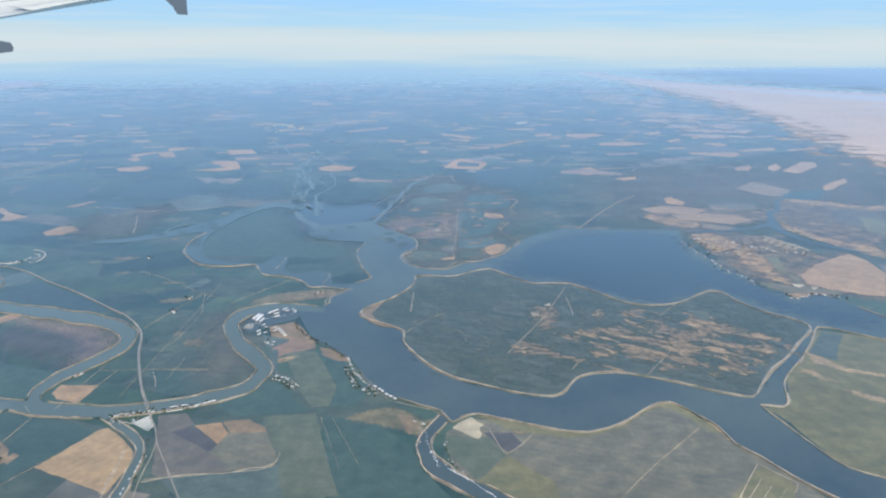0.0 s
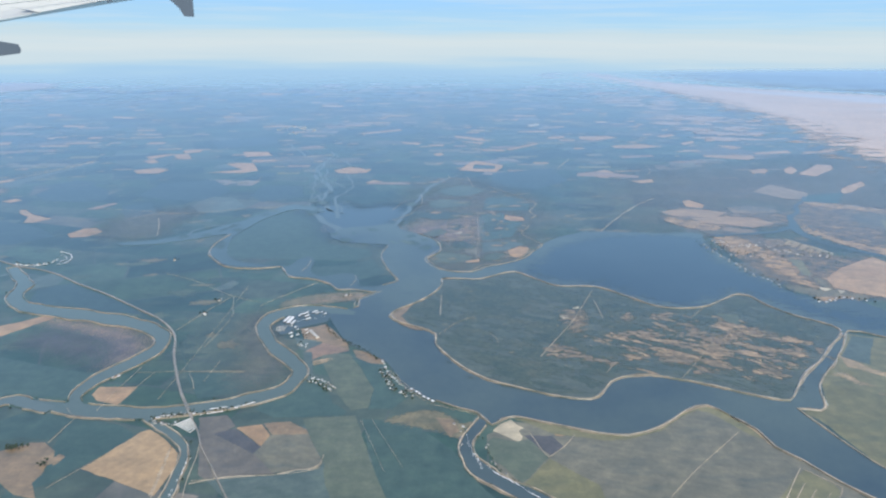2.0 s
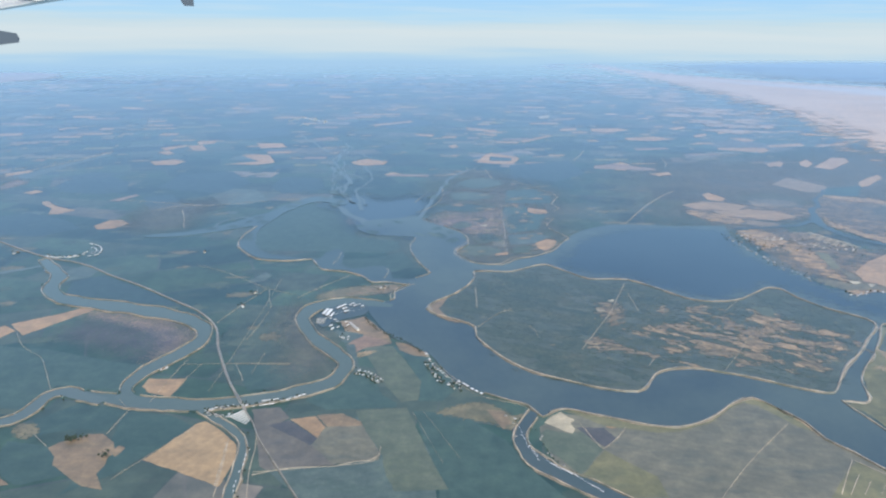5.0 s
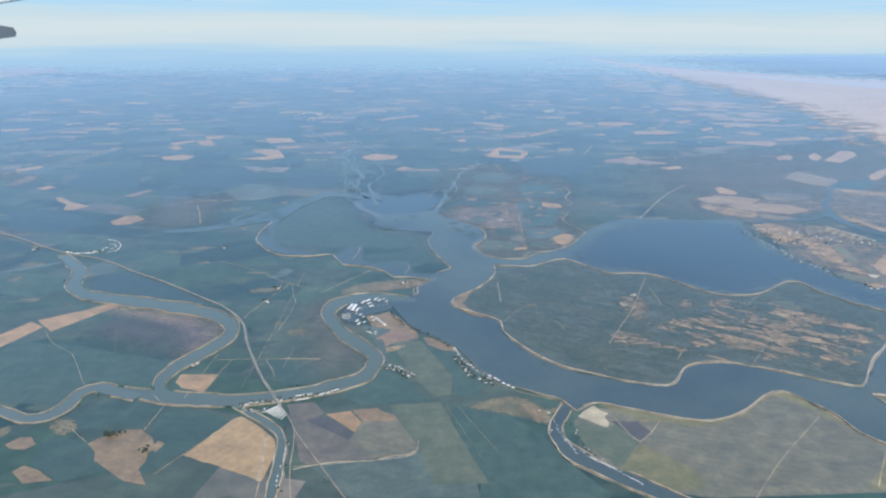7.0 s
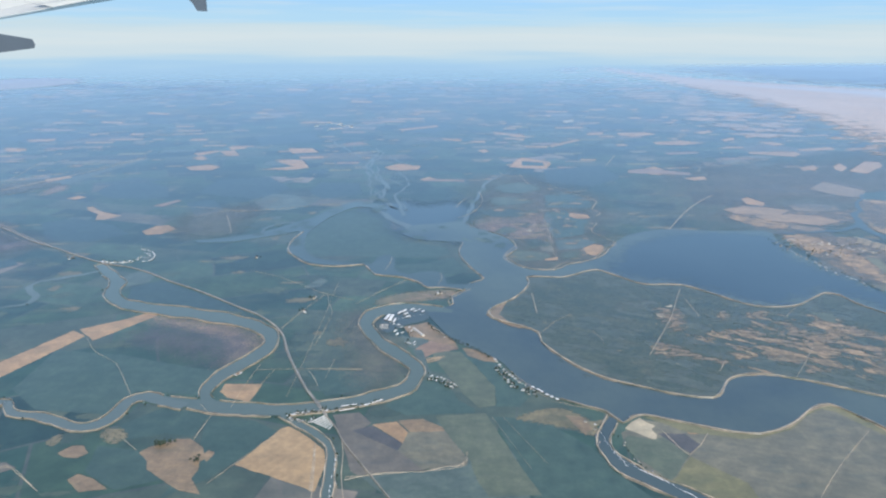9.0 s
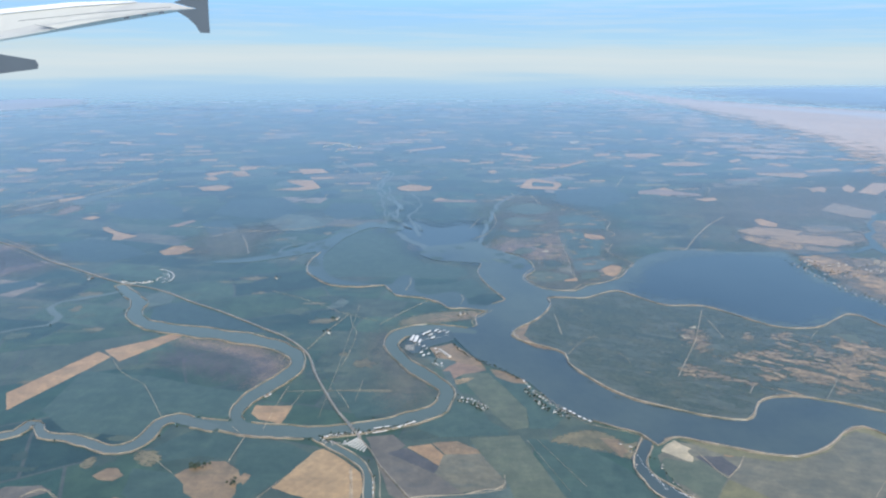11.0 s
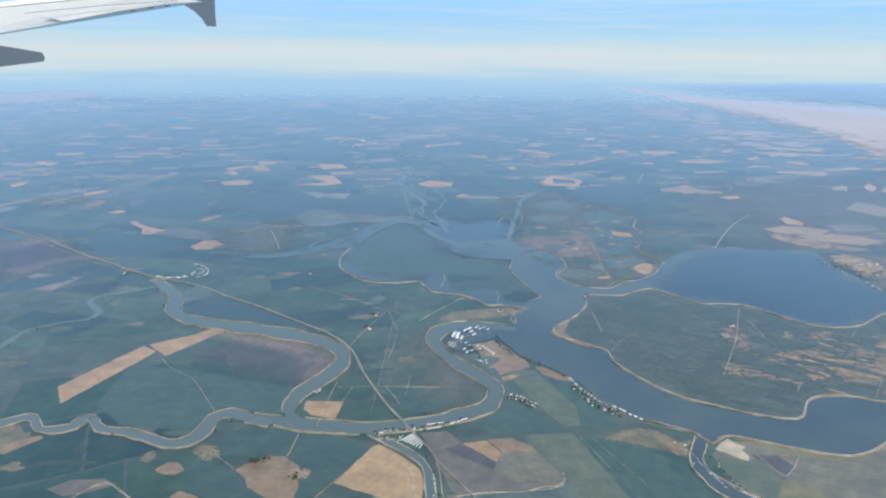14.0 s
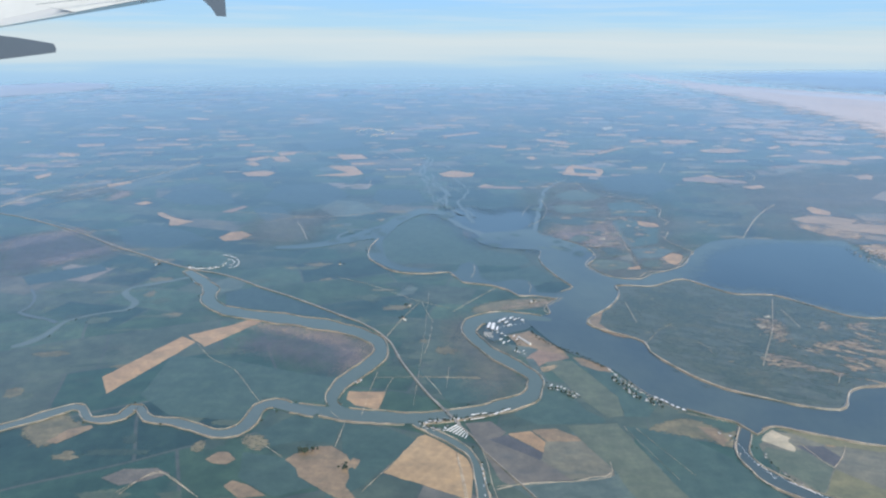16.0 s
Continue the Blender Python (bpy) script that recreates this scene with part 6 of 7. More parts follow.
track([(-271.1, 495.8, 1.4), (-234.3, 488.5, 1.4), (-198.4, 481.4, 1.4), (-158.6, 496.3, 1.4)])
track([(-196.8, 422.8, 1.8), (-206.2, 450.0, 1.8), (-213.8, 467.9, 1.8)])
track([(-235.2, 464.1, 1.8), (-222.6, 477.2, 1.8), (-202.6, 481.2, 1.8)])
track([(-85.5, 167.0, 1.5), (-78.9, 169.4, 1.5), (-72.2, 170.8, 1.5), (-62.0, 171.3, 1.5), (-55.2, 173.8, 1.5), (-51.4, 174.1, 1.5), (-49.2, 176.4, 1.5)])
track([(-129.9, 235.4, 0.5), (-111.9, 236.4, 0.5), (-88.2, 236.6, 0.5)])
track([(-131.7, 207.2, 0.5), (-130.9, 225.5, 0.5), (-129.6, 239.2, 0.5)])
track([(-177.8, 278.7, 0.4), (-169.6, 295.4, 0.4)])
track([(-197.8, 161.7, 0.9), (-195.0, 168.5, 0.9), (-190.9, 173.3, 0.9), (-186.0, 170.1, 0.9), (-174.0, 161.1, 0.9)])
track([(-97.7, 185.9, 1.0), (-96.0, 175.7, 1.0), (-94.1, 160.8, 1.0), (-93.5, 154.7, 1.0)])
track([(-129.1, 274.2, 1.0), (-123.4, 295.5, 1.0), (-116.6, 315.2, 1.0)])
track([(-99.2, 303.7, 1.0), (-89.4, 318.9, 1.0), (-76.3, 337.3, 1.0)])
track([(-119.9, 319.0, 0.7), (-110.7, 313.0, 0.7), (-100.3, 308.1, 0.7)])
track([(-115.2, 315.2, 0.5), (-111.7, 300.6, 0.5), (-109.3, 293.7, 0.5), (-109.5, 274.6, 0.5), (-111.3, 257.5, 0.5)])
track([(-165.2, 352.0, 0.5), (-143.8, 339.0, 0.5), (-119.9, 319.0, 0.5)])
track([(98.0, 174.8, 1.1), (92.0, 167.2, 1.1), (85.5, 158.6, 1.1)])
track([(95.9, 167.7, 0.8), (88.2, 158.6, 0.8)])
track([(97.6, 164.6, 0.8), (92.2, 158.6, 0.8)])
track([(100.9, 163.0, 0.8), (97.0, 158.6, 0.8)])
track([(98.8, 174.8, 0.9), (102.5, 169.8, 0.9), (105.7, 165.6, 0.9), (101.8, 160.5, 0.9)])
track([(22.4, 180.6, 0.8), (27.9, 186.1, 0.8), (32.6, 192.8, 0.8)])
track([(17.7, 194.9, 0.6), (19.1, 189.3, 0.6), (21.2, 182.1, 0.6), (22.4, 180.3, 0.6)])


# ---- rough patches: island scrub and the far patchwork ----
def blotches(name, label, category, mats, spots, z0, turn=0.0, square=False, step=0.0003, askew=0.12):
    """Many flat patches as one sheet object; spots: (x, y, length, width, material index)."""
    verts, faces, picks, values = [], [], [], []
    rnd = random.Random(len(spots))
    for q, (x, y, a, b, which) in enumerate(spots):
        ang = turn + rnd.uniform(-askew, askew)
        ca, sa = math.cos(ang), math.sin(ang)
        if square:
            line = [(u + rnd.uniform(-0.07, 0.07), v + rnd.uniform(-0.1, 0.1)) for u, v in ((-1, -1), (1, -1), (1, 1), (-1, 1))]
        else:
            line = [(math.cos(t) * r, math.sin(t) * r) for t, r in [(0.449 * i, 0.8 + 0.6 * noise.noise((x + 2 * math.cos(0.449 * i), y + 2 * math.sin(0.449 * i), q * 0.7))) for i in range(14)]]
        line = np.array([(x + a * u * ca - b * v * sa, y + a * u * sa + b * v * ca) for u, v in line])
        s0, z = len(verts), z0 + step * q
        if square:
            c0 = line.mean(axis=0)
            verts += [(*(c0 + (p - c0) * g), z) for g in (0.86, 1.14) for p in line]
            new_faces, v = [(0, 1, 2, 3)] + [(i, 4 + i, 4 + (i + 1) % 4, (i + 1) % 4) for i in range(4)], [1.0] * 4 + [0.0] * 4
        else:
            new_verts, v, new_faces = patch_rings(line, z)
            verts += new_verts
        faces += [tuple(i + s0 for i in f) for f in new_faces]
        picks += [which] * len(new_faces)
        values += v
    me = mesh_from(name, verts, faces, MAT[mats[0]])
    for m in mats[1:]:
        me.materials.append(MAT[m])
    me.polygons.foreach_set("material_index", picks)
    return tagged(new(name, covered(me, values)), label, category, kind="stuff")


MIDDLE_TRACT = np.array([(-10.3, 587.1), (25.4, 604.7), (61.9, 536.9), (58, 473.5), (43.9, 440.3), (50.4, 406.3), (39, 386.5), (22.9, 372.5), (7.8, 360.4), (-8.2, 362.3), (-16.1, 375.6), (-10, 396.6), (-26.8, 435.9), (-20.4, 465.2), (-16.1, 526.4)])
SCRUB_ZONE = np.array([(70.7, 288.1), (95.9, 293.5), (128.2, 286.8), (142.6, 272.3), (151.9, 260.8), (136.9, 237.7), (118.5, 224.3), (94.8, 235.5), (70.8, 237), (51.9, 242.8), (50.9, 263.8)])
rnd = random.Random(5)


def open_land(x, y):
    """Neither water nor one of the laid-out fields."""
    return dry(x, y) and not any(lo[0] < x < hi[0] and lo[1] < y < hi[1] and inside(x, y, o) for o, lo, hi in FIELD_LINES)


def scatter(count, box, keep, spot):
    found = []
    while len(found) < count:
        x, y = rnd.uniform(box[0], box[1]), rnd.uniform(box[2], box[3])
        if keep(x, y):
            found.append((x, y, *spot(x, y)))
    return found


def drift_sheet(name, label, category, zone, mat, z, soft, most, swell):
    """One ragged sheet of plants over a zone, thick and thin in broad swells."""
    verts, values, faces = grid_patch(zone, z, soft)
    values = [v * most + (0.26 * noise.noise((x / swell, y / swell, 3)) if v > 0.05 else 0) for v, (x, y, _) in zip(values, verts)]
    return tagged(new(name, covered(mesh_from(name, verts, faces, MAT[mat]), values)), label, category, kind="stuff")


drift_sheet("marsh_patches", "darker and paler green marsh plants on the island", "marsh plants", island_line, "turf_drift", 0.342, 6.0, 0.55, 30.0)
drift_sheet("dry_scrub", "streaks of tan dry grass and bare soil on the green island", "scrub", curve(SCRUB_ZONE, True, 3.0), "scrub_drift", 0.352, 12.0, 0.47, 22.0)
blotches("bare_specks", "small pale bare spots scattered over the island", "bare ground", ("marsh", "reeds"),
         scatter(120, (-15, 160, 225, 345), lambda x, y: inside(x, y, island_line), lambda x, y: (rnd.uniform(0.4, 1.8), rnd.uniform(0.3, 0.9), rnd.choice((0, 1, 1)))), 0.376, -0.2, step=0.00008, askew=0.6)
far_view = lambda x, y: abs(x + 30) < 0.82 * y
far_spots = scatter(300, (-1500, 1400, 420, 1700), lambda x, y: far_view(x, y) and (y > 560 or abs(x) > 150) and dry(x, y) and x < 0.45 * y,
                    lambda x, y: (y / 900 * rnd.uniform(6, 26), y / 900 * rnd.uniform(5, 18), rnd.choice((5, 5, 3, 6, 6))))
far_spots += scatter(640, (-1900, 1500, 620, 1900), lambda x, y: far_view(x, y) and rnd.random() < (500 / y) ** 0.8 and noise.noise((x * 0.004, y * 0.004, 9)) > -0.2 and dry(x, y),
                     lambda x, y: ((0.5 + y / 1300) * rnd.uniform(5, 18), (0.5 + y / 1300) * rnd.uniform(1.5, 7), rnd.choice((0, 0, 1, 2, 2, 4, 4, 3))))
far_spots += scatter(260, (-1500, 1500, 800, 1650), lambda x, y: far_view(x, y) and rnd.random() < (800 / y) ** 0.5 and noise.noise((x * 0.004, y * 0.002, 14)) > 0.0,
                     lambda x, y: (y / 1100 * rnd.uniform(2.5, 12), y / 1100 * rnd.uniform(2.5, 9), rnd.choice((0, 0, 1, 1, 2))))
blotches("far_fields", "distant patchwork of pale fallow and green fields", "fields", ("clay", "pale_green", "grey_soil", "olive", "brown_soil", "dark_green", "murk_field"), far_spots, 0.0015, 0.1, True, 0.000011)
blotches("far_scrub", "faint streaks of dry grass and dark marsh across the distant plain", "grassland", ("dry_grass", "straw", "murk", "hill_patch"),
         scatter(1000, (-1900, 1700, 430, 1750), lambda x, y: abs(x + 30) < 0.82 * y and rnd.random() < (600 / y) ** 0.5 and noise.noise((x * 0.003, y * 0.003, 4)) > -0.12 and (y > 520 or abs(x) > 130) and open_land(x, y),
                 lambda x, y: ((0.5 + y / 800) * rnd.uniform(2, 11), (0.5 + y / 800) * rnd.uniform(0.8, 3.5), rnd.choice((0, 0, 1, 1, 2, 3)))), 0.064, 0.1, step=0.00003, askew=0.3)
blotches("dry_grassland", "patchy dry grassland and bare lots round the waterfront town", "grassland", ("dry_grass", "scrub", "murk", "reeds"),
         scatter(150, (110, 560, 315, 700), lambda x, y: x > 0.33 * y and open_land(x, y), lambda x, y: (rnd.uniform(1.5, 10), rnd.uniform(0.6, 3), rnd.choice((0, 1, 2, 2, 2, 3)))), 0.062, -0.25, step=0.00012)
blotches("rough_pasture", "mottled brown rough pasture on the middle tract", "pasture", ("marsh", "reeds", "marsh", "straw", "scrub"),
         scatter(56, (-30, 75, 370, 560), lambda x, y: inside(x, y, MIDDLE_TRACT) and dry(x, y), lambda x, y: (rnd.uniform(2, 9), rnd.uniform(1, 4), rnd.choice((0, 1, 1, 2, 3, 3)))) +
         scatter(14, (-30, 75, 370, 470), lambda x, y: inside(x, y, MIDDLE_TRACT) and dry(x, y), lambda x, y: (rnd.uniform(1, 4), rnd.uniform(1, 4), 4)), 0.095, 0.1, step=0.0001)
blotches("marshland", "faint green and brown marsh between the sloughs", "marsh", ("reeds", "murk", "marsh"),
         scatter(420, (-420, 270, 140, 620), open_land, lambda x, y: (rnd.uniform(2, 14), rnd.uniform(1, 6), rnd.choice((0, 0, 1, 1, 2)))), 0.0012, 0.15, step=0.000022)


blotches("reed_beds", "ragged green reed beds along the distant river arms", "reeds", ("reeds", "murk"),
         scatter(40, (-190, 30, 395, 640), lambda x, y: not dry(x, y) and x < 0.05 * y, lambda x, y: (rnd.uniform(1.5, 6), rnd.uniform(2, 9), rnd.choice((0, 1)))), 0.215, 0.3, step=0.0001, askew=0.6)


# ---- distant hills ----
HILL_ZONE = np.array([(383.1, 2427), (450, 1800), (475, 1376), (448, 1000), (402, 830), (388, 700), (412, 600), (590, 530), (1290.8, 1377), (1066.1, 1623), (815.1, 1880.2), (683.8, 2211.2), (609.2, 2686.7)])
RIDGE_ZONE = np.array([(698.5, 2693.3), (1284.6, 2986.1), (1976.6, 3043), (2329, 2912.5), (1330, 1450), (1000, 1560), (765, 1830), (640, 2150)])


def hills(name, zone, height, mat, label, seed, step, swell, fade):
    """Rolling ground over a zone, sinking to the plain at its rim."""
    zone = curve(zone, True, 80.0)
    x0, y0 = zone.min(axis=0)
    x1, y1 = zone.max(axis=0)
    nx, ny = int((x1 - x0) / step) + 2, int((y1 - y0) / step) + 2
    verts, faces, values = [], [], []
    for j in range(ny):
        for i in range(nx):
            x, y = x0 + i * step, y0 + j * step
            near = np.hypot(zone[:, 0] - x, zone[:, 1] - y).min()
            rise = min(1.0, 0.001 + max(0.0, near - 0.8 * fade) / 260.0) if inside(x, y, zone) else -near / 60.0
            values.append(min(1.0, 0.14 + near / fade) * min(1.0, max(0.76, (3000 - y) / 1200)) if rise > 0 else 0.0)
            h = 0.45 + 0.55 * noise.ridged_multi_fractal((x / swell, y / swell, seed), 0.9, 2.1, 5, 1.0, 2.0) * 0.5
            verts.append((x, y, 0.2 + height * h * rise if rise > 0 else max(-6.0, 0.2 + 4 * rise)))
    for j in range(ny - 1):
        for i in range(nx - 1):
            a = j * nx + i
            q = (a, a + 1, a + nx + 1, a + nx)
            if max(verts[k][2] for k in q) > -2:
                faces.append(q)
    ob = new(name, covered(mesh_from(name, verts, faces, MAT[mat], True), values))
    return tagged(ob, label, "hills", kind="structure")


hills("hills", HILL_ZONE, 7, "hill_grass", "low dry tan hills beyond the delta", 3.0, 28, 210.0, 210.0)
# this rim fades to clear over 420 m, which imitates haze on the uplands
hills("hills", RIDGE_ZONE, 3, "forest", "dim dark blue-green uplands near the horizon", 12.0, 60, 400.0, 420.0)
hills("hills", np.array([(-1384.6, 1670.3), (-1252.3, 1809.6), (-1175.9, 1912.4), (-1010.1, 1862.8), (-945.1, 1647.0), (-987.1, 1509.9), (-1022.6, 1447.7), (-1162.8, 1379.9)]), 3, "hill_patch", "faint dry tan rises far across the plain", 7.0, 30, 210.0, 90.0)
blotches("hill_fringe", "scattered dry tan rises along the foot of the hills", "grassland", ("hill_patch",),
         scatter(380, (330, 1500, 850, 2500), lambda x, y: 2 < np.hypot(HILL_ZONE[:, 0] - x, HILL_ZONE[:, 1] - y).min() < rnd.uniform(20, 330) and not inside(x, y, HILL_ZONE), lambda x, y: (rnd.uniform(8, 50), rnd.uniform(4, 22), 0)), 0.11, -0.3, step=0.0001)


# ---- kits of small things ----
def merged(name, pieces, mat):
    """Joins boxes and prisms (verts, faces) into one mesh."""
    verts, faces = [], []
    for v, f in pieces:
        s = len(verts)
        verts += v
        faces += [tuple(i + s for i in q) for q in f]
    return mesh_from(name, verts, faces, MAT[mat])


def box(x0, x1, y0, y1, z0, z1, taper=1.0):
    cx, cy = (x0 + x1) / 2, (y0 + y1) / 2
    v = [(x, y, z0) for x, y in ((x0, y0), (x1, y0), (x1, y1), (x0, y1))]
    v += [(cx + (x - cx) * taper, cy + (y - cy) * taper, z1) for x, y in ((x0, y0), (x1, y0), (x1, y1), (x0, y1))]
    return v, [(3, 2, 1, 0), (4, 5, 6, 7), (0, 1, 5, 4), (1, 2, 6, 5), (2, 3, 7, 6), (3, 0, 4, 7)]


def gable(l, w, z, rise, over=0.04, thick=0.03):
    """A pitched roof with its ridge along x, with eaves and thickness."""
    a, b = l / 2 + over, w / 2 + over
    v = []
    for dz in (0, -thick):
        v += [(-a, -b, z + dz), (a, -b, z + dz), (a, 0, z + rise + dz), (-a, 0, z + rise + dz), (-a, b, z + dz), (a, b, z + dz)]
    f = [(0, 1, 2, 3), (3, 2, 5, 4), (9, 8, 7, 6), (10, 11, 8, 9), (0, 6, 7, 1), (4, 5, 11, 10), (0, 3, 9, 6), (3, 4, 10, 9), (1, 7, 8, 2), (2, 8, 11, 5)]
    return v, f


def house_kit(l, w, h, rise, wall, roof):
    door = box(-0.06, 0.06, -w / 2 - 0.012, -w / 2 + 0.002, 0.0, h * 0.75)
    panes = [box(x - 0.07, x + 0.07, -w / 2 - 0.010, -w / 2 + 0.002, h * 0.4, h * 0.75) for x in (-l * 0.3, l * 0.3)]
    ends = ([(s * l / 2, -w / 2, h) for s in (-1, 1)] + [(s * l / 2, w / 2, h) for s in (-1, 1)] + [(s * l / 2, 0, h + rise * 0.9) for s in (-1, 1)], [(0, 4, 2), (1, 3, 5)])
    return [("wall", merged("wall", [box(-l / 2, l / 2, -w / 2, w / 2, -0.05, h), ends], wall), ""),
            ("roof", merged("roof", [gable(l, w, h, rise)], roof), ""),
            ("wall>door", merged("door", [door], "timber"), ""),
            *[("wall>window", merged("window", [p], "dark_glass"), "dark glass") for p in panes]]


def boat_mesh(l, w, h):
    k = 9
    v, f = [], []
    for z, s in ((-0.05, 0.62), (h * 0.6, 0.95), (h, 1.0)):
        for i in range(k):
            t = i / (k - 1)
            v.append((-l / 2 + l * t * (0.94 + 0.06 * s), -w / 2 * s * (1 - max(0, (t - 0.45) / 0.55) ** 2), z))
        for i in range(k - 1, -1, -1):
            t = i / (k - 1)
            v.append((-l / 2 + l * t * (0.94 + 0.06 * s), w / 2 * s * (1 - max(0, (t - 0.45) / 0.55) ** 2), z))
    n = 2 * k
    for r in range(2):
        f += [(r * n + i, r * n + (i + 1) % n, (r + 1) * n + (i + 1) % n, (r + 1) * n + i) for i in range(n)]
    f += [tuple(range(2 * n, 3 * n)), tuple(range(n))[::-1]]
    return v, f


def dock_kit(l, w, h):
    posts = [box(x - 0.025, x + 0.025, y - 0.025, y + 0.025, -0.15, h) for x in (-l * 0.45, 0, l * 0.45) for y in (-w * 0.44, w * 0.44)]
    return [("roof", merged("roof", [gable(l, w, h, 0.10)], "white_paint"), "white sheet-metal roof"),
            ("deck", merged("deck", [box(-l / 2, l / 2, -w * 0.12, w * 0.12, -0.03, 0.06)], "timber"), "timber walkway"),
            *[("deck>post", merged("post", [p], "timber"), "") for p in posts]]


def tree_kit(seed, height, spread):
    r = random.Random(seed)
    v, f = [], []
    rings = [(0, 0.06), (0.25, 0.045), (0.55, 0.025), (0.8, 0.008)]
    for z, rad in rings:
        v += [(rad * height * math.cos(a), rad * height * math.sin(a), z * height - 0.02) for a in [2 * math.pi * i / 6 for i in range(6)]]
    for k in range(3):
        f += [(k * 6 + i, k * 6 + (i + 1) % 6, k * 6 + 6 + (i + 1) % 6, k * 6 + 6 + i) for i in range(6)]
    for b in range(5):
        a = r.uniform(0, 6.28); z = height * r.uniform(0.35, 0.6); s = len(v)
        tip = (spread * 0.6 * math.cos(a), spread * 0.6 * math.sin(a), z + height * 0.22)
        v += [(0.02, 0, z), (-0.01, 0.018, z), (-0.01, -0.018, z), tip]
        f += [(s, s + 1, s + 3), (s + 1, s + 2, s + 3), (s + 2, s, s + 3)]
    cv, cf = [], []
    lobes = [(r.uniform(-0.5, 0.5) * spread, r.uniform(-0.5, 0.5) * spread, height * r.uniform(0.45, 0.9), r.uniform(0.3, 0.5) * spread) for _ in range(6)]
    for _ in range(150):
        lx, ly, lz, lr = r.choice(lobes)
        d = Vector((r.gauss(0, 1), r.gauss(0, 1), r.gauss(0, 0.8))).normalized() * lr * r.uniform(0.6, 1.05)
        c = Vector((lx, ly, lz)) + d
        c.z = max(c.z, height * 0.25)
        u = Vector((r.gauss(0, 1), r.gauss(0, 1), r.gauss(0, 1))).normalized()
        w2 = u.orthogonal().normalized()
        q = spread * r.uniform(0.09, 0.17)
        s = len(cv)
        cv += [tuple(c + u * q), tuple(c + w2 * q), tuple(c - u * q * 0.8), tuple(c - w2 * q * 0.9), tuple(c + u.cross(w2) * q * 0.6)]
        cf += [(s, s + 1, s + 4), (s + 1, s + 2, s + 4), (s + 2, s + 3, s + 4), (s + 3, s, s + 4), (s + 3, s + 2, s + 1, s)]
    return [("trunk", mesh_from("trunk", v, f, MAT["bark"]), "bare grey-brown trunk with limbs"), ("crown", mesh_from("crown", cv, cf, MAT["leaf"]), "dark green leaves")]


def finger_kit(l, w, count):
    fingers = [box(x - 0.03, x + 0.03, -w / 2, w / 2, -0.02, 0.05) for x in np.linspace(-l / 2 + 0.1, l / 2 - 0.1, count)]
    return [("walkway", merged("walkway", [box(-l / 2, l / 2, -0.06, 0.06, -0.03, 0.06)], "concrete"), "pale concrete walkway"),
            *[("walkway>finger", merged("finger", [f], "concrete"), "") for f in fingers]]


KITS = {
    "marina_shed": ("large pale covered berth of the marina", "covered dock", "covered docks of the marina", dock_kit(4.4, 0.85, 0.45)),
    "finger_dock": ("grey floating dock with side fingers", "dock", "floating docks", finger_kit(4.6, 1.5, 9)),
    "house": ("small pale house with a grey pitched roof near the water", "house", "houses by the water", house_kit(1.1, 0.8, 0.34, 0.22, "wall_paint", "grey_roof")),
    "brown_house": ("small house with a brown pitched roof among trees", "house", "houses by the water", house_kit(1.2, 0.9, 0.36, 0.26, "wall_paint", "brown_roof")),
    "dark_house": ("small house with a dark shingle roof near the water", "house", "houses by the water", house_kit(1.1, 0.85, 0.32, 0.24, "wall_paint", "dark_roof")),
    "long_shed": ("long narrow white-roofed boat shed along the slough", "boat shed", "boat sheds by the bridge", house_kit(4.6, 0.30, 0.20, 0.06, "timber", "white_paint")),
    "mobile_home": ("long low white mobile home in a park row", "mobile home", "mobile homes", house_kit(1.9, 0.55, 0.28, 0.10, "wall_paint", "white_paint")),
    "boathouse": ("white flat-pitched boathouse on the river bank", "boathouse", "boathouses in a row", house_kit(1.35, 0.9, 0.34, 0.12, "timber", "white_paint")),
    "covered_dock": ("white-roofed covered boat dock on posts", "covered dock", "covered docks of the marina", dock_kit(1.9, 0.55, 0.34)),
    "boat": ("white cabin boat moored at a dock", "boat", "moored boats", [
        ("hull", merged("hull", [boat_mesh(1.0, 0.36, 0.16)], "white_paint"), "white hull"),
        ("cabin", merged("cabin", [box(-0.25, 0.15, -0.12, 0.12, 0.16, 0.30, 0.8)], "white_paint"), ""),
        ("cabin>windshield", merged("windshield", [box(0.13, 0.18, -0.10, 0.10, 0.17, 0.27, 0.7)], "dark_glass"), "dark glass")]),
    "storage_shed": ("long white-roofed storage shed, one of a parallel row", "shed", "storage sheds in rows", house_kit(5.0, 0.33, 0.26, 0.08, "wall_paint", "white_paint")),
    "marina_hall": ("long pale marina building with a light roof", "building", "", house_kit(7.0, 1.0, 0.4, 0.2, "wall_paint", "concrete")),
    "tree": ("dark green broad-leaved tree", "tree", "trees", tree_kit(1, 0.9, 0.55)),
    "tall_tree": ("tall dark green tree beside the water", "tree", "trees", tree_kit(2, 1.2, 0.5)),
    "bush": ("low dark green bush on the bank", "bush", "bushes", tree_kit(3, 0.5, 0.5)),
}


def place(kind, x, y, z=0.0, heading=0.0, size=1.0):
    label, category, group, pieces = KITS[kind]
    root = thing({"brown_house": "house", "dark_house": "house", "tall_tree": "tree"}.get(kind, kind), label, category, group=group)
    root.matrix_world = Matrix.LocRotScale((x, y, z), Euler((0, 0, heading)), (size, size, size))
    made = {}
    for path, me, text in pieces:
        above, _, name = path.rpartition(">")
        made[name] = part(name, me, made.get(above, root), text)
    return root


bpy.context.view_layer.update()
TERRAIN = bpy.context.evaluated_depsgraph_get()


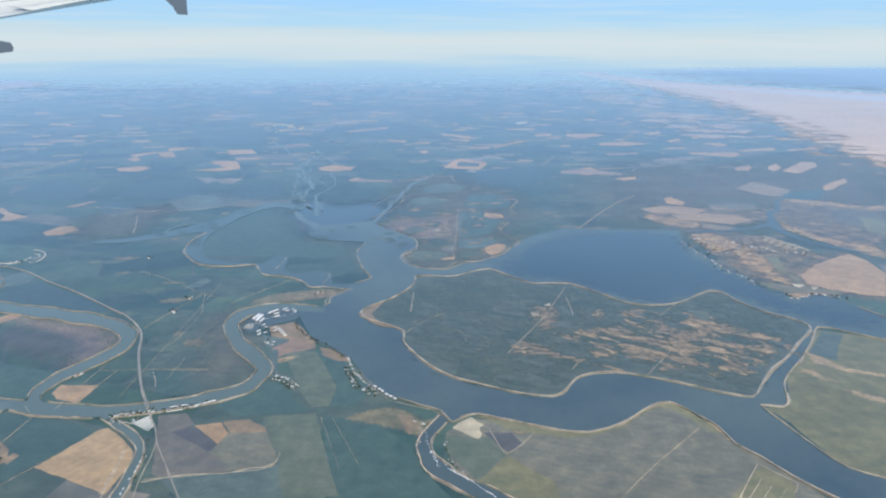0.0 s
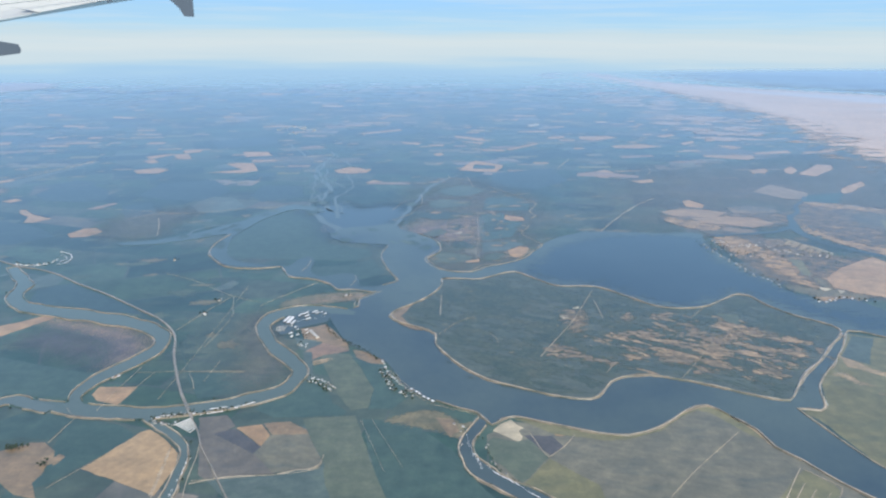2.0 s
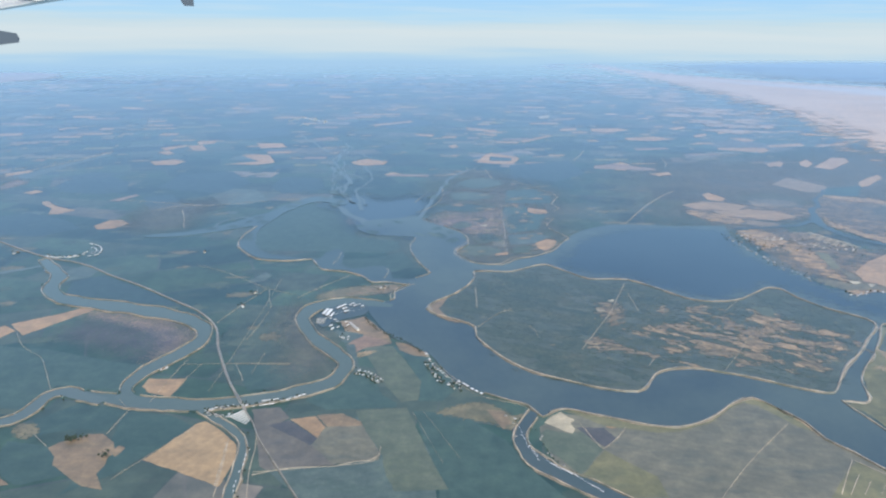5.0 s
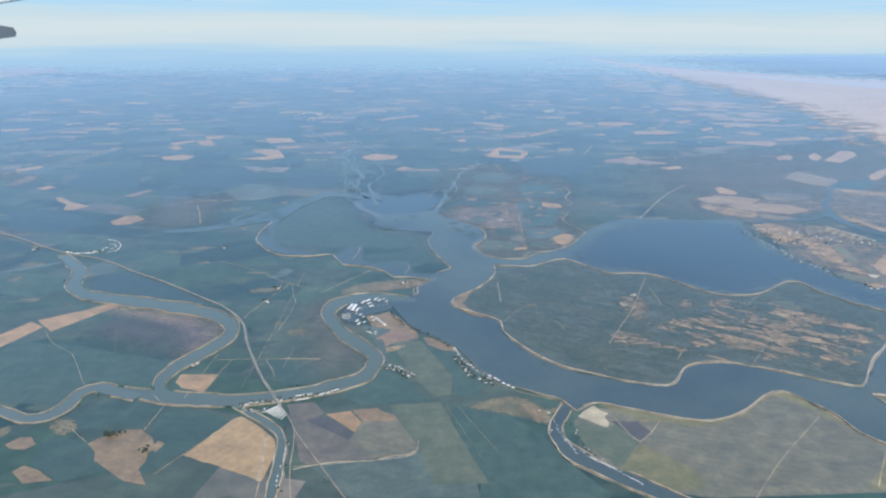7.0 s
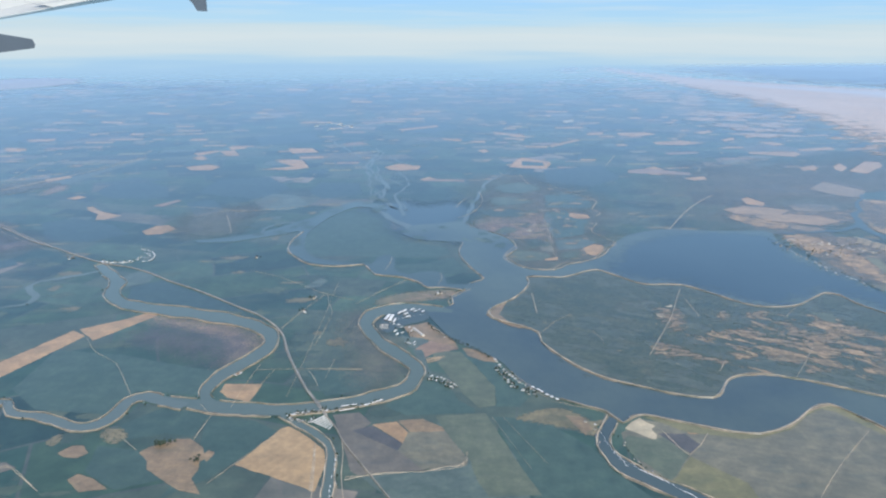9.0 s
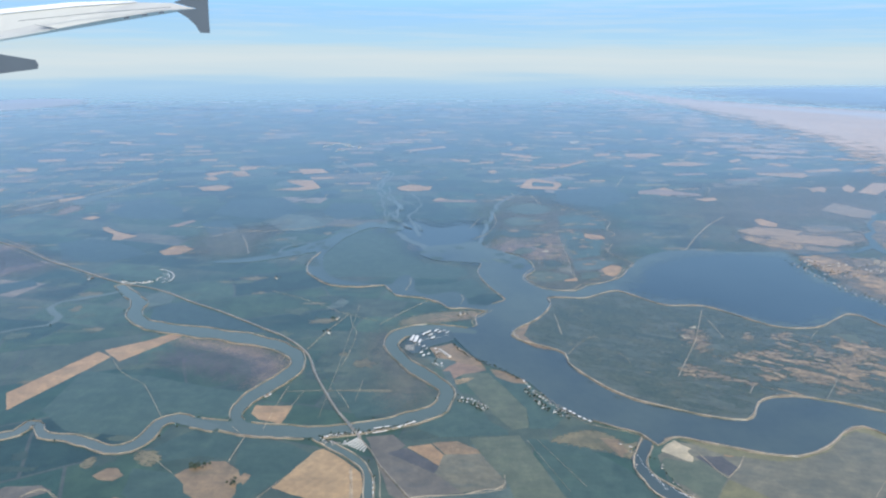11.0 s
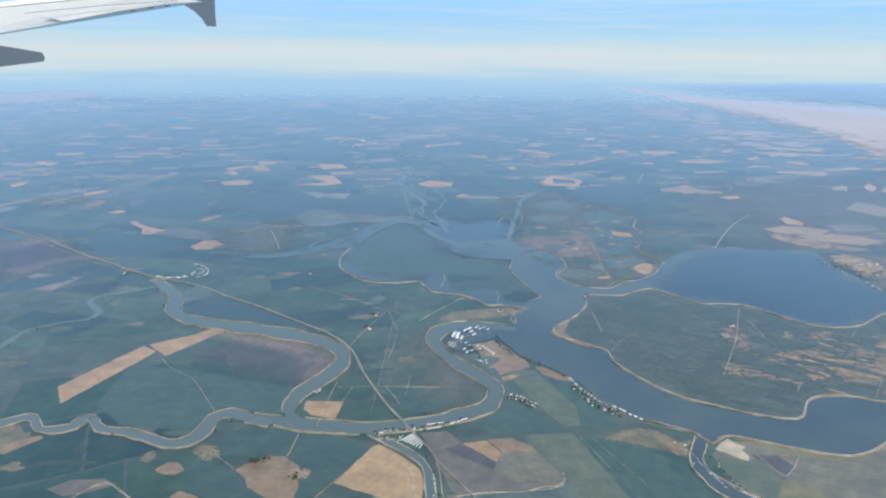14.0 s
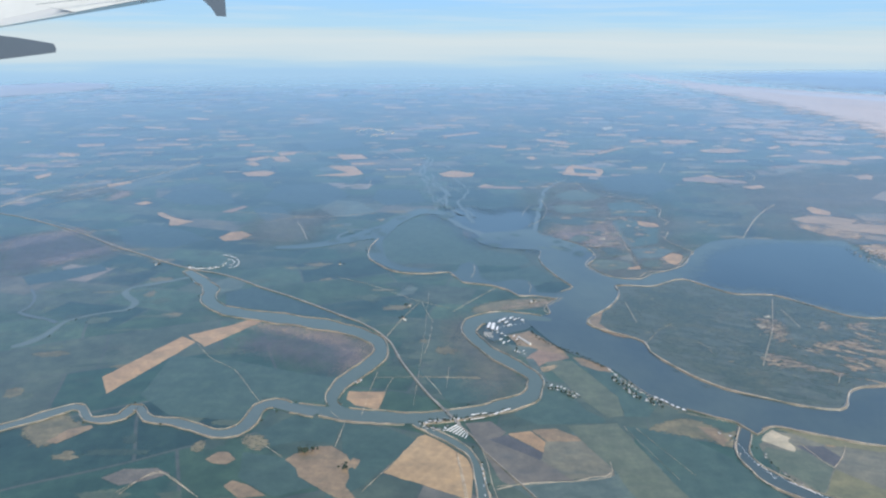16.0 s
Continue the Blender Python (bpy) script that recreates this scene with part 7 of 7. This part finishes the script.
def rest(x, y):
    """Height of the land or water at a place."""
    hit, at, *_ = scene.ray_cast(TERRAIN, (x, y, 40.0), (0, 0, -1))
    return at.z if hit else 0.0


def along(points, count, kinds, spread=0.6, turn=0.0, seed=1, size=(0.85, 1.15), lean=0.15):
    """Things set along a line, a little out of step."""
    spots = []
    r = random.Random(seed)
    line = curve(points, False, 0.5)
    walked = np.r_[0, np.cumsum(np.hypot(*np.diff(line[:, :2], axis=0).T))]
    for i in range(count):
        s = walked[-1] * (i + 0.5 + r.uniform(-0.2, 0.2)) / count
        x, y = np.interp(s, walked, line[:, 0]), np.interp(s, walked, line[:, 1])
        x2, y2 = np.interp(s + 0.6, walked, line[:, 0]), np.interp(s + 0.6, walked, line[:, 1])
        x1, y1 = np.interp(s - 0.6, walked, line[:, 0]), np.interp(s - 0.6, walked, line[:, 1])
        a = math.atan2(y2 - y1, x2 - x1) + turn + r.uniform(-lean, lean)
        x, y = x + r.uniform(-spread, spread), y + r.uniform(-spread, spread)
        spots.append((r.choice(kinds), x, y, rest(x, y), a, r.uniform(*size)))
    for spot in spots:
        place(*spot)


# marina in the bend
def between(kind, a, b, length):
    """Sets a long thing so that it reaches from one point to another; length: its own."""
    x, y = (a[0] + b[0]) / 2, (a[1] + b[1]) / 2
    place(kind, x, y, rest(x, y), math.atan2(b[1] - a[1], b[0] - a[0]), math.hypot(b[0] - a[0], b[1] - a[1]) / length)


for a, b in [((-83.1, 283.1), (-81.7, 289.0)), ((-81.1, 281.2), (-80.0, 288.3)), ((-79.2, 280.6), (-78.4, 285.0))]:
    between("marina_shed", a, b, 4.4)
for a, b in [((-77.8, 289.6), (-76.3, 293.0)), ((-76.4, 291.6), (-73.8, 295.0)), ((-75.1, 289.0), (-72.9, 291.6)), ((-74.0, 285.7), (-71.8, 288.3)), ((-72.3, 293.7), (-70.9, 296.4)), ((-71.9, 295.7), (-69.9, 297.1)), ((-70.6, 293.0), (-68.6, 295.0)), ((-68.4, 295.0), (-67.1, 296.4)), ((-66.8, 292.3), (-65.4, 294.4))]:
    between("covered_dock", a, b, 2.4)
for a, b in [((-84.3, 274.4), (-84.5, 279.3)), ((-83.0, 273.8), (-83.4, 279.3)), ((-81.7, 273.8), (-82.1, 279.3))]:
    between("finger_dock", a, b, 4.6)
for a, b in [((-78.6, 270.8), (-76.9, 273.2)), ((-77.2, 267.3), (-76.0, 270.2)), ((-75.2, 269.6), (-73.7, 271.4)), ((-76.1, 275.6), (-74.7, 276.8)), ((-72.2, 275.0), (-70.9, 276.8)), ((-71.1, 271.4), (-69.8, 273.2)), ((-71.8, 259.4), (-70.7, 261.1)), ((-69.2, 259.9), (-68.1, 261.6)), ((-77.8, 277.5), (-75.9, 278.7)), ((-79.5, 278.7), (-78.3, 279.9))]:
    between("mobile_home", a, b, 2.9)
along([(-81.6, 279.1), (-79.0, 283.6), (-75.9, 286.1), (-72.0, 287.5), (-67.4, 289.4), (-64.5, 293.5)], 16, ("boat",), 0.8, 0.6, 13, size=(0.4, 0.7))
along([(-79.3, 276.7), (-75.9, 273.6), (-72.8, 273.0), (-70.0, 269.5), (-71.3, 264.8), (-72.7, 261.5), (-69.5, 258.2)], 22, ("tree", "bush", "tree"), 1.6, 0.0, 15, size=(0.5, 0.9))
along([(-63.2, 281.7), (-59.5, 273.6), (-55.9, 267.2), (-53.3, 263.7)], 9, ("bush", "tree", "boat"), 0.5, 0.0, 16, size=(0.5, 0.8))
for mx, my in [(-72.3, 260.8), (-70.3, 259.2), (-68.5, 258.1)]:
    place("boathouse", mx, my, rest(mx, my), 0.9, 0.6)
for a, b in [((202.3, 419.9), (209.6, 414.8)), ((213.1, 419.9), (217.3, 411.0)), ((217.3, 411.0), (222.6, 401.3)), ((222.6, 401.3), (227.2, 388.5)), ((201.9, 398.8), (207.6, 395.3))]:
    between("finger_dock", a, b, 4.6)
for a, b in [((214.6, 416.0), (208.3, 407.3)), ((216.6, 411.0), (209.6, 402.4)), ((219.6, 406.1), (211.7, 396.5)), ((221.9, 401.3), (214.3, 391.9)), ((202.5, 394.1), (206.4, 388.4)), ((203.8, 411.0), (205.2, 406.0)), ((224.4, 396.5), (218.4, 389.6))]:
    between("finger_dock", a, b, 4.6)
between("marina_hall", *((-69.9, 275.0), (-64.8, 266.7)), 7.6)
# mobile home park
along([(-62.2, 228.7), (-58.7, 227.4), (-55.2, 224.8), (-51.8, 221.1)], 9, ("mobile_home", "house", "mobile_home", "dark_house"), 0.4, 1.2, 21, size=(0.55, 0.8))
along([(-61.4, 231), (-57.4, 229.6), (-53.5, 226.6), (-50.5, 222.3)], 8, ("mobile_home", "house", "dark_house"), 0.4, 1.2, 22, size=(0.55, 0.8))
along([(-62.2, 228.7), (-58.7, 227.4), (-55.2, 224.8), (-51.8, 221.1)], 18, ("tree",), 1.4, 0.0, 23)
# houses and boathouses on the river bank
along([(-35.3, 246.4), (-33.4, 240.5), (-31.3, 233.5), (-29, 229.5), (-25.8, 224.7), (-22.1, 220.1)], 20, ("house", "dark_house", "dark_house", "boat"), 0.5, 1.4, 31, size=(0.6, 0.95))
along([(-34.9, 238.6), (-32.2, 230.3), (-29.5, 224.2), (-26.2, 220.9), (-21.4, 216.8)], 16, ("house", "dark_house", "mobile_home"), 0.9, 1.0, 32, size=(0.6, 0.9))
along([(-34.9, 238.6), (-32.2, 230.3), (-29.5, 224.2), (-26.2, 220.9), (-21.4, 216.8)], 44, ("tree", "tall_tree", "bush"), 1.5, 0.0, 33)
along([(-23.2, 223), (-20.9, 220.9), (-18.2, 217.6), (-13.7, 213.3)], 6, ("boathouse",), 0.03, 0.0, 34, size=(0.86, 0.92), lean=0.03)
along([(-63.7, 279.1), (-54.7, 265.5), (-45.1, 256.2), (-36.2, 245.9)], 34, ("tree", "tall_tree", "bush"), 0.6, 0.0, 35, size=(0.7, 1.2))
# wharf by the bridge
shed_ends = [(-92.7, 205.3), (-87.7, 206.9), (-84.2, 208.8), (-78, 212.7), (-108.3, 203.4), (-103.6, 204.5), (-92.5, 208), (-86.9, 209.5)]
for a, b in zip(shed_ends[::2], shed_ends[1::2]):
    between("long_shed", a, b, 4.6)
along([(-109.9, 200.1), (-106.4, 199.1), (-102.4, 198.4), (-100.7, 200.9)], 12, ("house", "dark_house", "mobile_home"), 0.7, 0.9, 46, size=(0.5, 0.8))
along([(-109.9, 200.1), (-106.4, 199.1), (-102.4, 198.4), (-100.7, 200.9)], 16, ("tree", "tall_tree"), 1.0, 0.0, 47, size=(0.6, 0.9))
along([(-95.7, 204.9), (-92.9, 206.4), (-85.2, 208.8), (-78.4, 212.7)], 14, ("boat", "dark_house", "bush"), 0.7, 0.0, 44, size=(0.5, 0.8))
along([(-95.7, 204.9), (-92.9, 206.4), (-85.2, 208.8), (-78.4, 212.7)], 22, ("tree", "bush"), 0.9, 0.0, 45)
along([(-110.1, 202.6), (-105.3, 203.4), (-100.6, 204.5), (-96.8, 206)], 12, ("house", "dark_house", "covered_dock"), 0.7, 0.5, 42)
along([(-110.1, 202.6), (-105.3, 203.4), (-100.6, 204.5), (-96.8, 206)], 26, ("tree", "tall_tree"), 1.2, 0.0, 43)
(sa, sb), (ea, eb) = [(-101.1, 198.1), (-94.4, 194.7)], [(-97.4, 202), (-94, 196)]
for q in range(7):
    u = q / 6
    p0, p1 = [a + (b - a) * u for a, b in zip(sa, sb)], [a + (b - a) * u for a, b in zip(ea, eb)]
    place("storage_shed", (p0[0] + p1[0]) / 2, (p0[1] + p1[1]) / 2, rest(*p0), math.atan2(p1[1] - p0[1], p1[0] - p0[0]), 1.05 - 0.35 * u)
# boats in the narrow channels
along([(-3.3, 193.6), (-2.7, 187.8), (-1.9, 183.1), (-0.5, 178.1), (0.9, 174.1)], 22, ("boat",), 0.35, 0.0, 51, size=(0.35, 0.75), lean=0.3)
along([(-1.0, 181.6), (0.2, 177.2), (1.6, 174.1)], 7, ("covered_dock", "boat"), 0.3, 0.0, 55, size=(0.35, 0.55), lean=0.3)
along([(2.1, 176.1), (5.0, 171.9), (9.8, 167.5), (12.9, 164.2), (17.4, 159.4)], 26, ("boat", "boat", "covered_dock"), 0.25, 0.0, 52, size=(0.35, 0.65), lean=0.2)
along([(-5.8, 184.7), (-3.9, 194.3), (-4.9, 198.4), (-6.8, 199.4)], 12, ("bush", "house", "dark_house"), 1.2, 0.3, 56, size=(0.5, 0.8))
along([(2.8, 191.0), (3.4, 183.1), (5.9, 175.2), (9.9, 169.7), (13.0, 165.5)], 16, ("bush", "tree", "dark_house"), 0.8, 0.0, 57, size=(0.5, 0.8))
along([(-89.5, 181.2), (-89.3, 175.3), (-89.2, 168.3), (-88.7, 156.9)], 8, ("boat",), 0.3, 0.0, 53)
along([(-137.5, 229.4), (-135.7, 233)], 5, ("house", "tree", "brown_house"), 0.5, 0.0, 54)
# marina and hamlet to the north-west
along([(-241.1, 387.9), (-234.5, 384.8), (-228.1, 376.4), (-226.9, 367.1), (-230.5, 364.0)], 13, ("covered_dock",), 0.2, 0.0, 61, size=(0.8, 1.1))
along([(-236.6, 380.4), (-232.5, 378.4), (-230.1, 373.2), (-231.5, 369.0)], 7, ("covered_dock", "boat"), 0.2, 0.0, 64, size=(0.7, 0.9))
along([(-242.6, 362.5), (-238.1, 364.7), (-235.1, 368.9), (-235.8, 376.1)], 9, ("house", "tree", "mobile_home"), 0.8, 0.0, 65, size=(0.8, 1.1))
along([(-255.8, 366.6), (-247.8, 362.8), (-241.3, 365), (-235.4, 365.2)], 9, ("house", "mobile_home"), 1.0, 0.0, 62)
along([(-255.8, 366.6), (-247.8, 362.8), (-241.3, 365), (-235.4, 365.2)], 12, ("tree",), 2.0, 0.0, 63)
# waterfront town
along([(195.2, 410.3), (199.0, 392.4), (209.6, 385.7), (222.8, 384.6)], 22, ("house", "mobile_home", "dark_house"), 2.6, 0.7, 71, size=(0.6, 0.95))
along([(165.9, 416.5), (169.4, 401.7), (182.1, 406.6), (189.0, 401.8)], 24, ("house", "brown_house", "mobile_home"), 3.2, 0.7, 72, size=(0.6, 0.95))
along([(162.6, 406.6), (166.1, 392.4), (177.7, 386.8), (189, 381.3)], 30, ("tree", "tall_tree"), 9.0, 0.0, 78, size=(0.6, 1.0))
along([(184, 401.8), (198.2, 401.8), (209.1, 394.8), (218.5, 385.7), (223.5, 376)], 30, ("tree", "bush"), 6.0, 0.0, 79, size=(0.6, 1.0))
along([(162.6, 406.6), (166.1, 392.4), (177.7, 386.8), (189, 381.3)], 22, ("house", "dark_house", "brown_house"), 7.0, 0.7, 73, size=(0.6, 0.95))
along([(156.7, 410.3), (155.7, 392.4), (158.6, 372.7), (162, 349.1), (167.8, 337.4), (168.4, 328.9)], 30, ("house", "boat", "dark_house"), 1.6, 0.7, 74, size=(0.7, 1.1))
along([(156.7, 410.3), (155.7, 392.4), (158.6, 372.7), (162, 349.1), (167.8, 337.4), (168.4, 328.9)], 46, ("tree", "bush", "tall_tree"), 4.5, 0.7, 75, size=(0.6, 1.0))
along([(176.5, 315.2), (179.1, 309.1), (190.9, 315.2), (199.6, 312.9), (204.5, 309.1)], 16, ("house", "tree", "boat"), 1.0, 0.7, 76, size=(1.0, 1.4))
along([(-233.4, 935.4), (-218.1, 972), (-191, 936.3), (-211.7, 907.6)], 34, ("mobile_home", "house", "dark_house"), 9.0, 0.7, 77, size=(1.0, 2.0))
# trees on the island and bushes along the banks
for q, (w_line, _) in enumerate(WATERS[:8]):
    r = random.Random(300 + q)
    for _ in range(18):
        bx, by = w_line[r.randrange(len(w_line))][:2]
        bx, by = bx + r.uniform(-1.4, 1.4), by + r.uniform(-1.4, 1.4)
        if dry(bx, by) and by < 330:
            place(r.choice(("bush", "tree")), bx, by, rest(bx, by), r.uniform(0, 6), r.uniform(0.6, 1.1))
# lone farmsteads
for q, (fx, fy) in enumerate([(-123.1, 295.4), (-273.8, 370.1), (-166.4, 373.6), (-121.3, 310.5), (-57.5, 317.3)]):
    r = random.Random(500 + q)
    for kind in ("house", "brown_house", "tree", "tree", "tall_tree", "bush"):
        x, y = fx + r.gauss(0, 1.3), fy + r.gauss(0, 1.3)
        place(kind, x, y, rest(x, y), r.uniform(0, 6), r.uniform(0.9, 1.2))
# tree clumps in the stubble
for q, (cx, cy) in enumerate([(-148.6, 184.4), (-147.3, 185.1), (-145.3, 185.1), (-133.4, 176.4)]):
    r = random.Random(80 + q)
    for _ in range(7):
        tx, ty = cx + r.gauss(0, 0.8), cy + r.gauss(0, 0.6)
        place(r.choice(("tree", "tall_tree")), tx, ty, rest(tx, ty), r.uniform(0, 6), r.uniform(0.9, 1.4))


# ---- the highway bridge ----
def build_bridge():
    a, b = highway_line[b_from], highway_line[b_to]
    d = b - a
    l, ang = float(np.hypot(*d)), math.atan2(d[1], d[0])
    root = thing("bridge", "low two-lane road bridge over the slough", "bridge", at=pose((a[0] + b[0]) / 2, (a[1] + b[1]) / 2, 0.5, 0, 0, math.degrees(ang)))
    part("deck", merged("deck", [box(-l / 2 - 0.2, l / 2 + 0.2, -0.45, 0.45, -0.08, 0.03)], "asphalt"), root, "pale worn asphalt")
    for s in (-1, 1):
        part("parapet", merged("parapet", [box(-l / 2 - 0.2, l / 2 + 0.2, s * 0.45 - 0.02, s * 0.45 + 0.02, -0.08, 0.10)], "concrete"), root)
    for x in np.linspace(-l / 2 + 0.6, l / 2 - 0.6, 6):
        part("pier", merged("pier", [box(x - 0.10, x + 0.10, -0.36, 0.36, -0.5, -0.08, 0.9)], "concrete"), root)
    for x in (-0.9, 0.9):
        part("tower", merged("tower", [box(x - 0.07, x + 0.07, y - 0.07, y + 0.07, -0.08, 0.7, 0.8) for y in (-0.5, 0.5)] + [box(x - 0.06, x + 0.06, -0.55, 0.55, 0.60, 0.70)], "steel"), root, "grey steel lift tower")


build_bridge()


# ---- the aircraft's wing: outsized and far off, fitted to the camera's view ----
MID_PATH_EYE = Vector((-56.0, -3.4, 128.0))


def plate(name, outline, depth, mat):
    """An outline in space given depth away from the viewer, its rim softened."""
    k = len(outline)
    c = np.mean(np.array(outline, float), axis=0)
    rings = [(0.0, 0.992), (0.15, 1.0), (0.85, 1.0), (1.0, 0.98)]
    verts, faces = [], []
    for d, s in rings:
        # pushed 1.14 times outward from the mid-path eye, to hold its place in view
        verts += [MID_PATH_EYE + 1.14 * (Vector((c[0] + (x - c[0]) * s, y + d * depth, c[2] + (z - c[2]) * s)) - MID_PATH_EYE) for x, y, z in outline]
    for r in range(len(rings) - 1):
        faces += [(r * k + i, r * k + (i + 1) % k, (r + 1) * k + (i + 1) % k, (r + 1) * k + i) for i in range(k)]
    faces += [tuple(range(k))[::-1], tuple(range((len(rings) - 1) * k, len(rings) * k))]
    return mesh_from(name, verts, faces, MAT[mat])


wing = thing("aircraft_wing", "white airliner wing with a grey drooped wingtip fence", "aircraft wing")
part("wing_panel", plate("wing_panel", [(-3568, 3900, 6), (-3008, 3900, 97), (-2519, 3900, 180), (-2197, 3900, 235), (-1878, 3900, 293), (-1562, 3900, 340), (-1453, 3960, 351), (-1620, 4060, 387), (-1838, 4120, 392), (-2211, 4140, 370), (-2652, 4150, 325), (-3164, 4160, 279), (-3751, 4170, 230)], 30, "wing_paint"), wing, "pale grey upper skin")
# lighter paint on this strip also stands in for the highlight along it
part("leading_edge", plate("leading_edge", [(-3744, 4162, 229), (-3158, 4152, 279), (-2647, 4142, 325), (-2206, 4132, 370), (-1835, 4112, 392), (-1872, 4140, 403), (-2251, 4160, 393), (-2659, 4170, 354), (-3173, 4180, 308), (-3760, 4190, 262)], 30, "wing_white"), wing, "white leading edge with its highlight put into the paint")
part("aileron", plate("aileron", [(-2199, 3892, 238), (-1874, 3892, 296), (-1553, 3892, 343), (-1607, 3940, 358), (-1960, 3950, 327), (-2339, 3940, 271)], 3, "wing_paint"), wing)
part("wingtip_fence", plate("wingtip_fence", [(-1541, 3888, 379), (-1487, 3888, 364), (-1418, 3888, 347), (-1533, 3888, 335), (-1475, 3888, 303), (-1433, 3888, 263), (-1409, 3888, 222), (-1359, 3888, 220), (-1358, 3888, 304), (-1352, 3888, 426), (-1408, 3888, 425)], 14, "wing_grey"), wing, "dark grey-blue wingtip fence")
part("flap_fairing", plate("flap_fairing", [(-3282, 3870, 164), (-2820, 3870, 136), (-2514, 3870, 102), (-2331, 3870, 73), (-2319, 3870, 46), (-2327, 3870, 25), (-2533, 3870, -1), (-2856, 3870, -39), (-3342, 3870, -84)], 6, "wing_grey"), wing, "dark grey pointed flap fairing")
for bx, by, bz in [(-1806, 3886, 296), (-1705, 3886, 312), (-1614, 3886, 324)]:
    part("hinge_bracket", plate("hinge_bracket", [(bx - 16, by, bz + 3), (bx + 14, by, bz + 8), (bx + 18, by, bz - 1), (bx - 10, by, bz - 6)], 8, "wing_grey"), wing)
(gx0, gy0, gz0), (gx1, gy1, gz1) = [(-2356, 3888, 269), (-2197, 3888, 235)]
part("hinge_gap", plate("hinge_gap", [(gx0, gy0, gz0 + 1), (gx1, gy1, gz1 + 3), (gx1, gy1, gz1 - 2), (gx0 + 40, gy0, gz0 - 8)], 4, "wing_grey"), wing)
seam = [(-2401, 3888, 278), (-2023, 3888, 318), (-1556, 3888, 354)]
part("panel_seam", plate("panel_seam", [(x, y, z + 1.2) for x, y, z in seam] + [(x, y, z - 1.2) for x, y, z in seam[::-1]], 3, "wing_grey"), wing, "thin dark seam between skin panels")
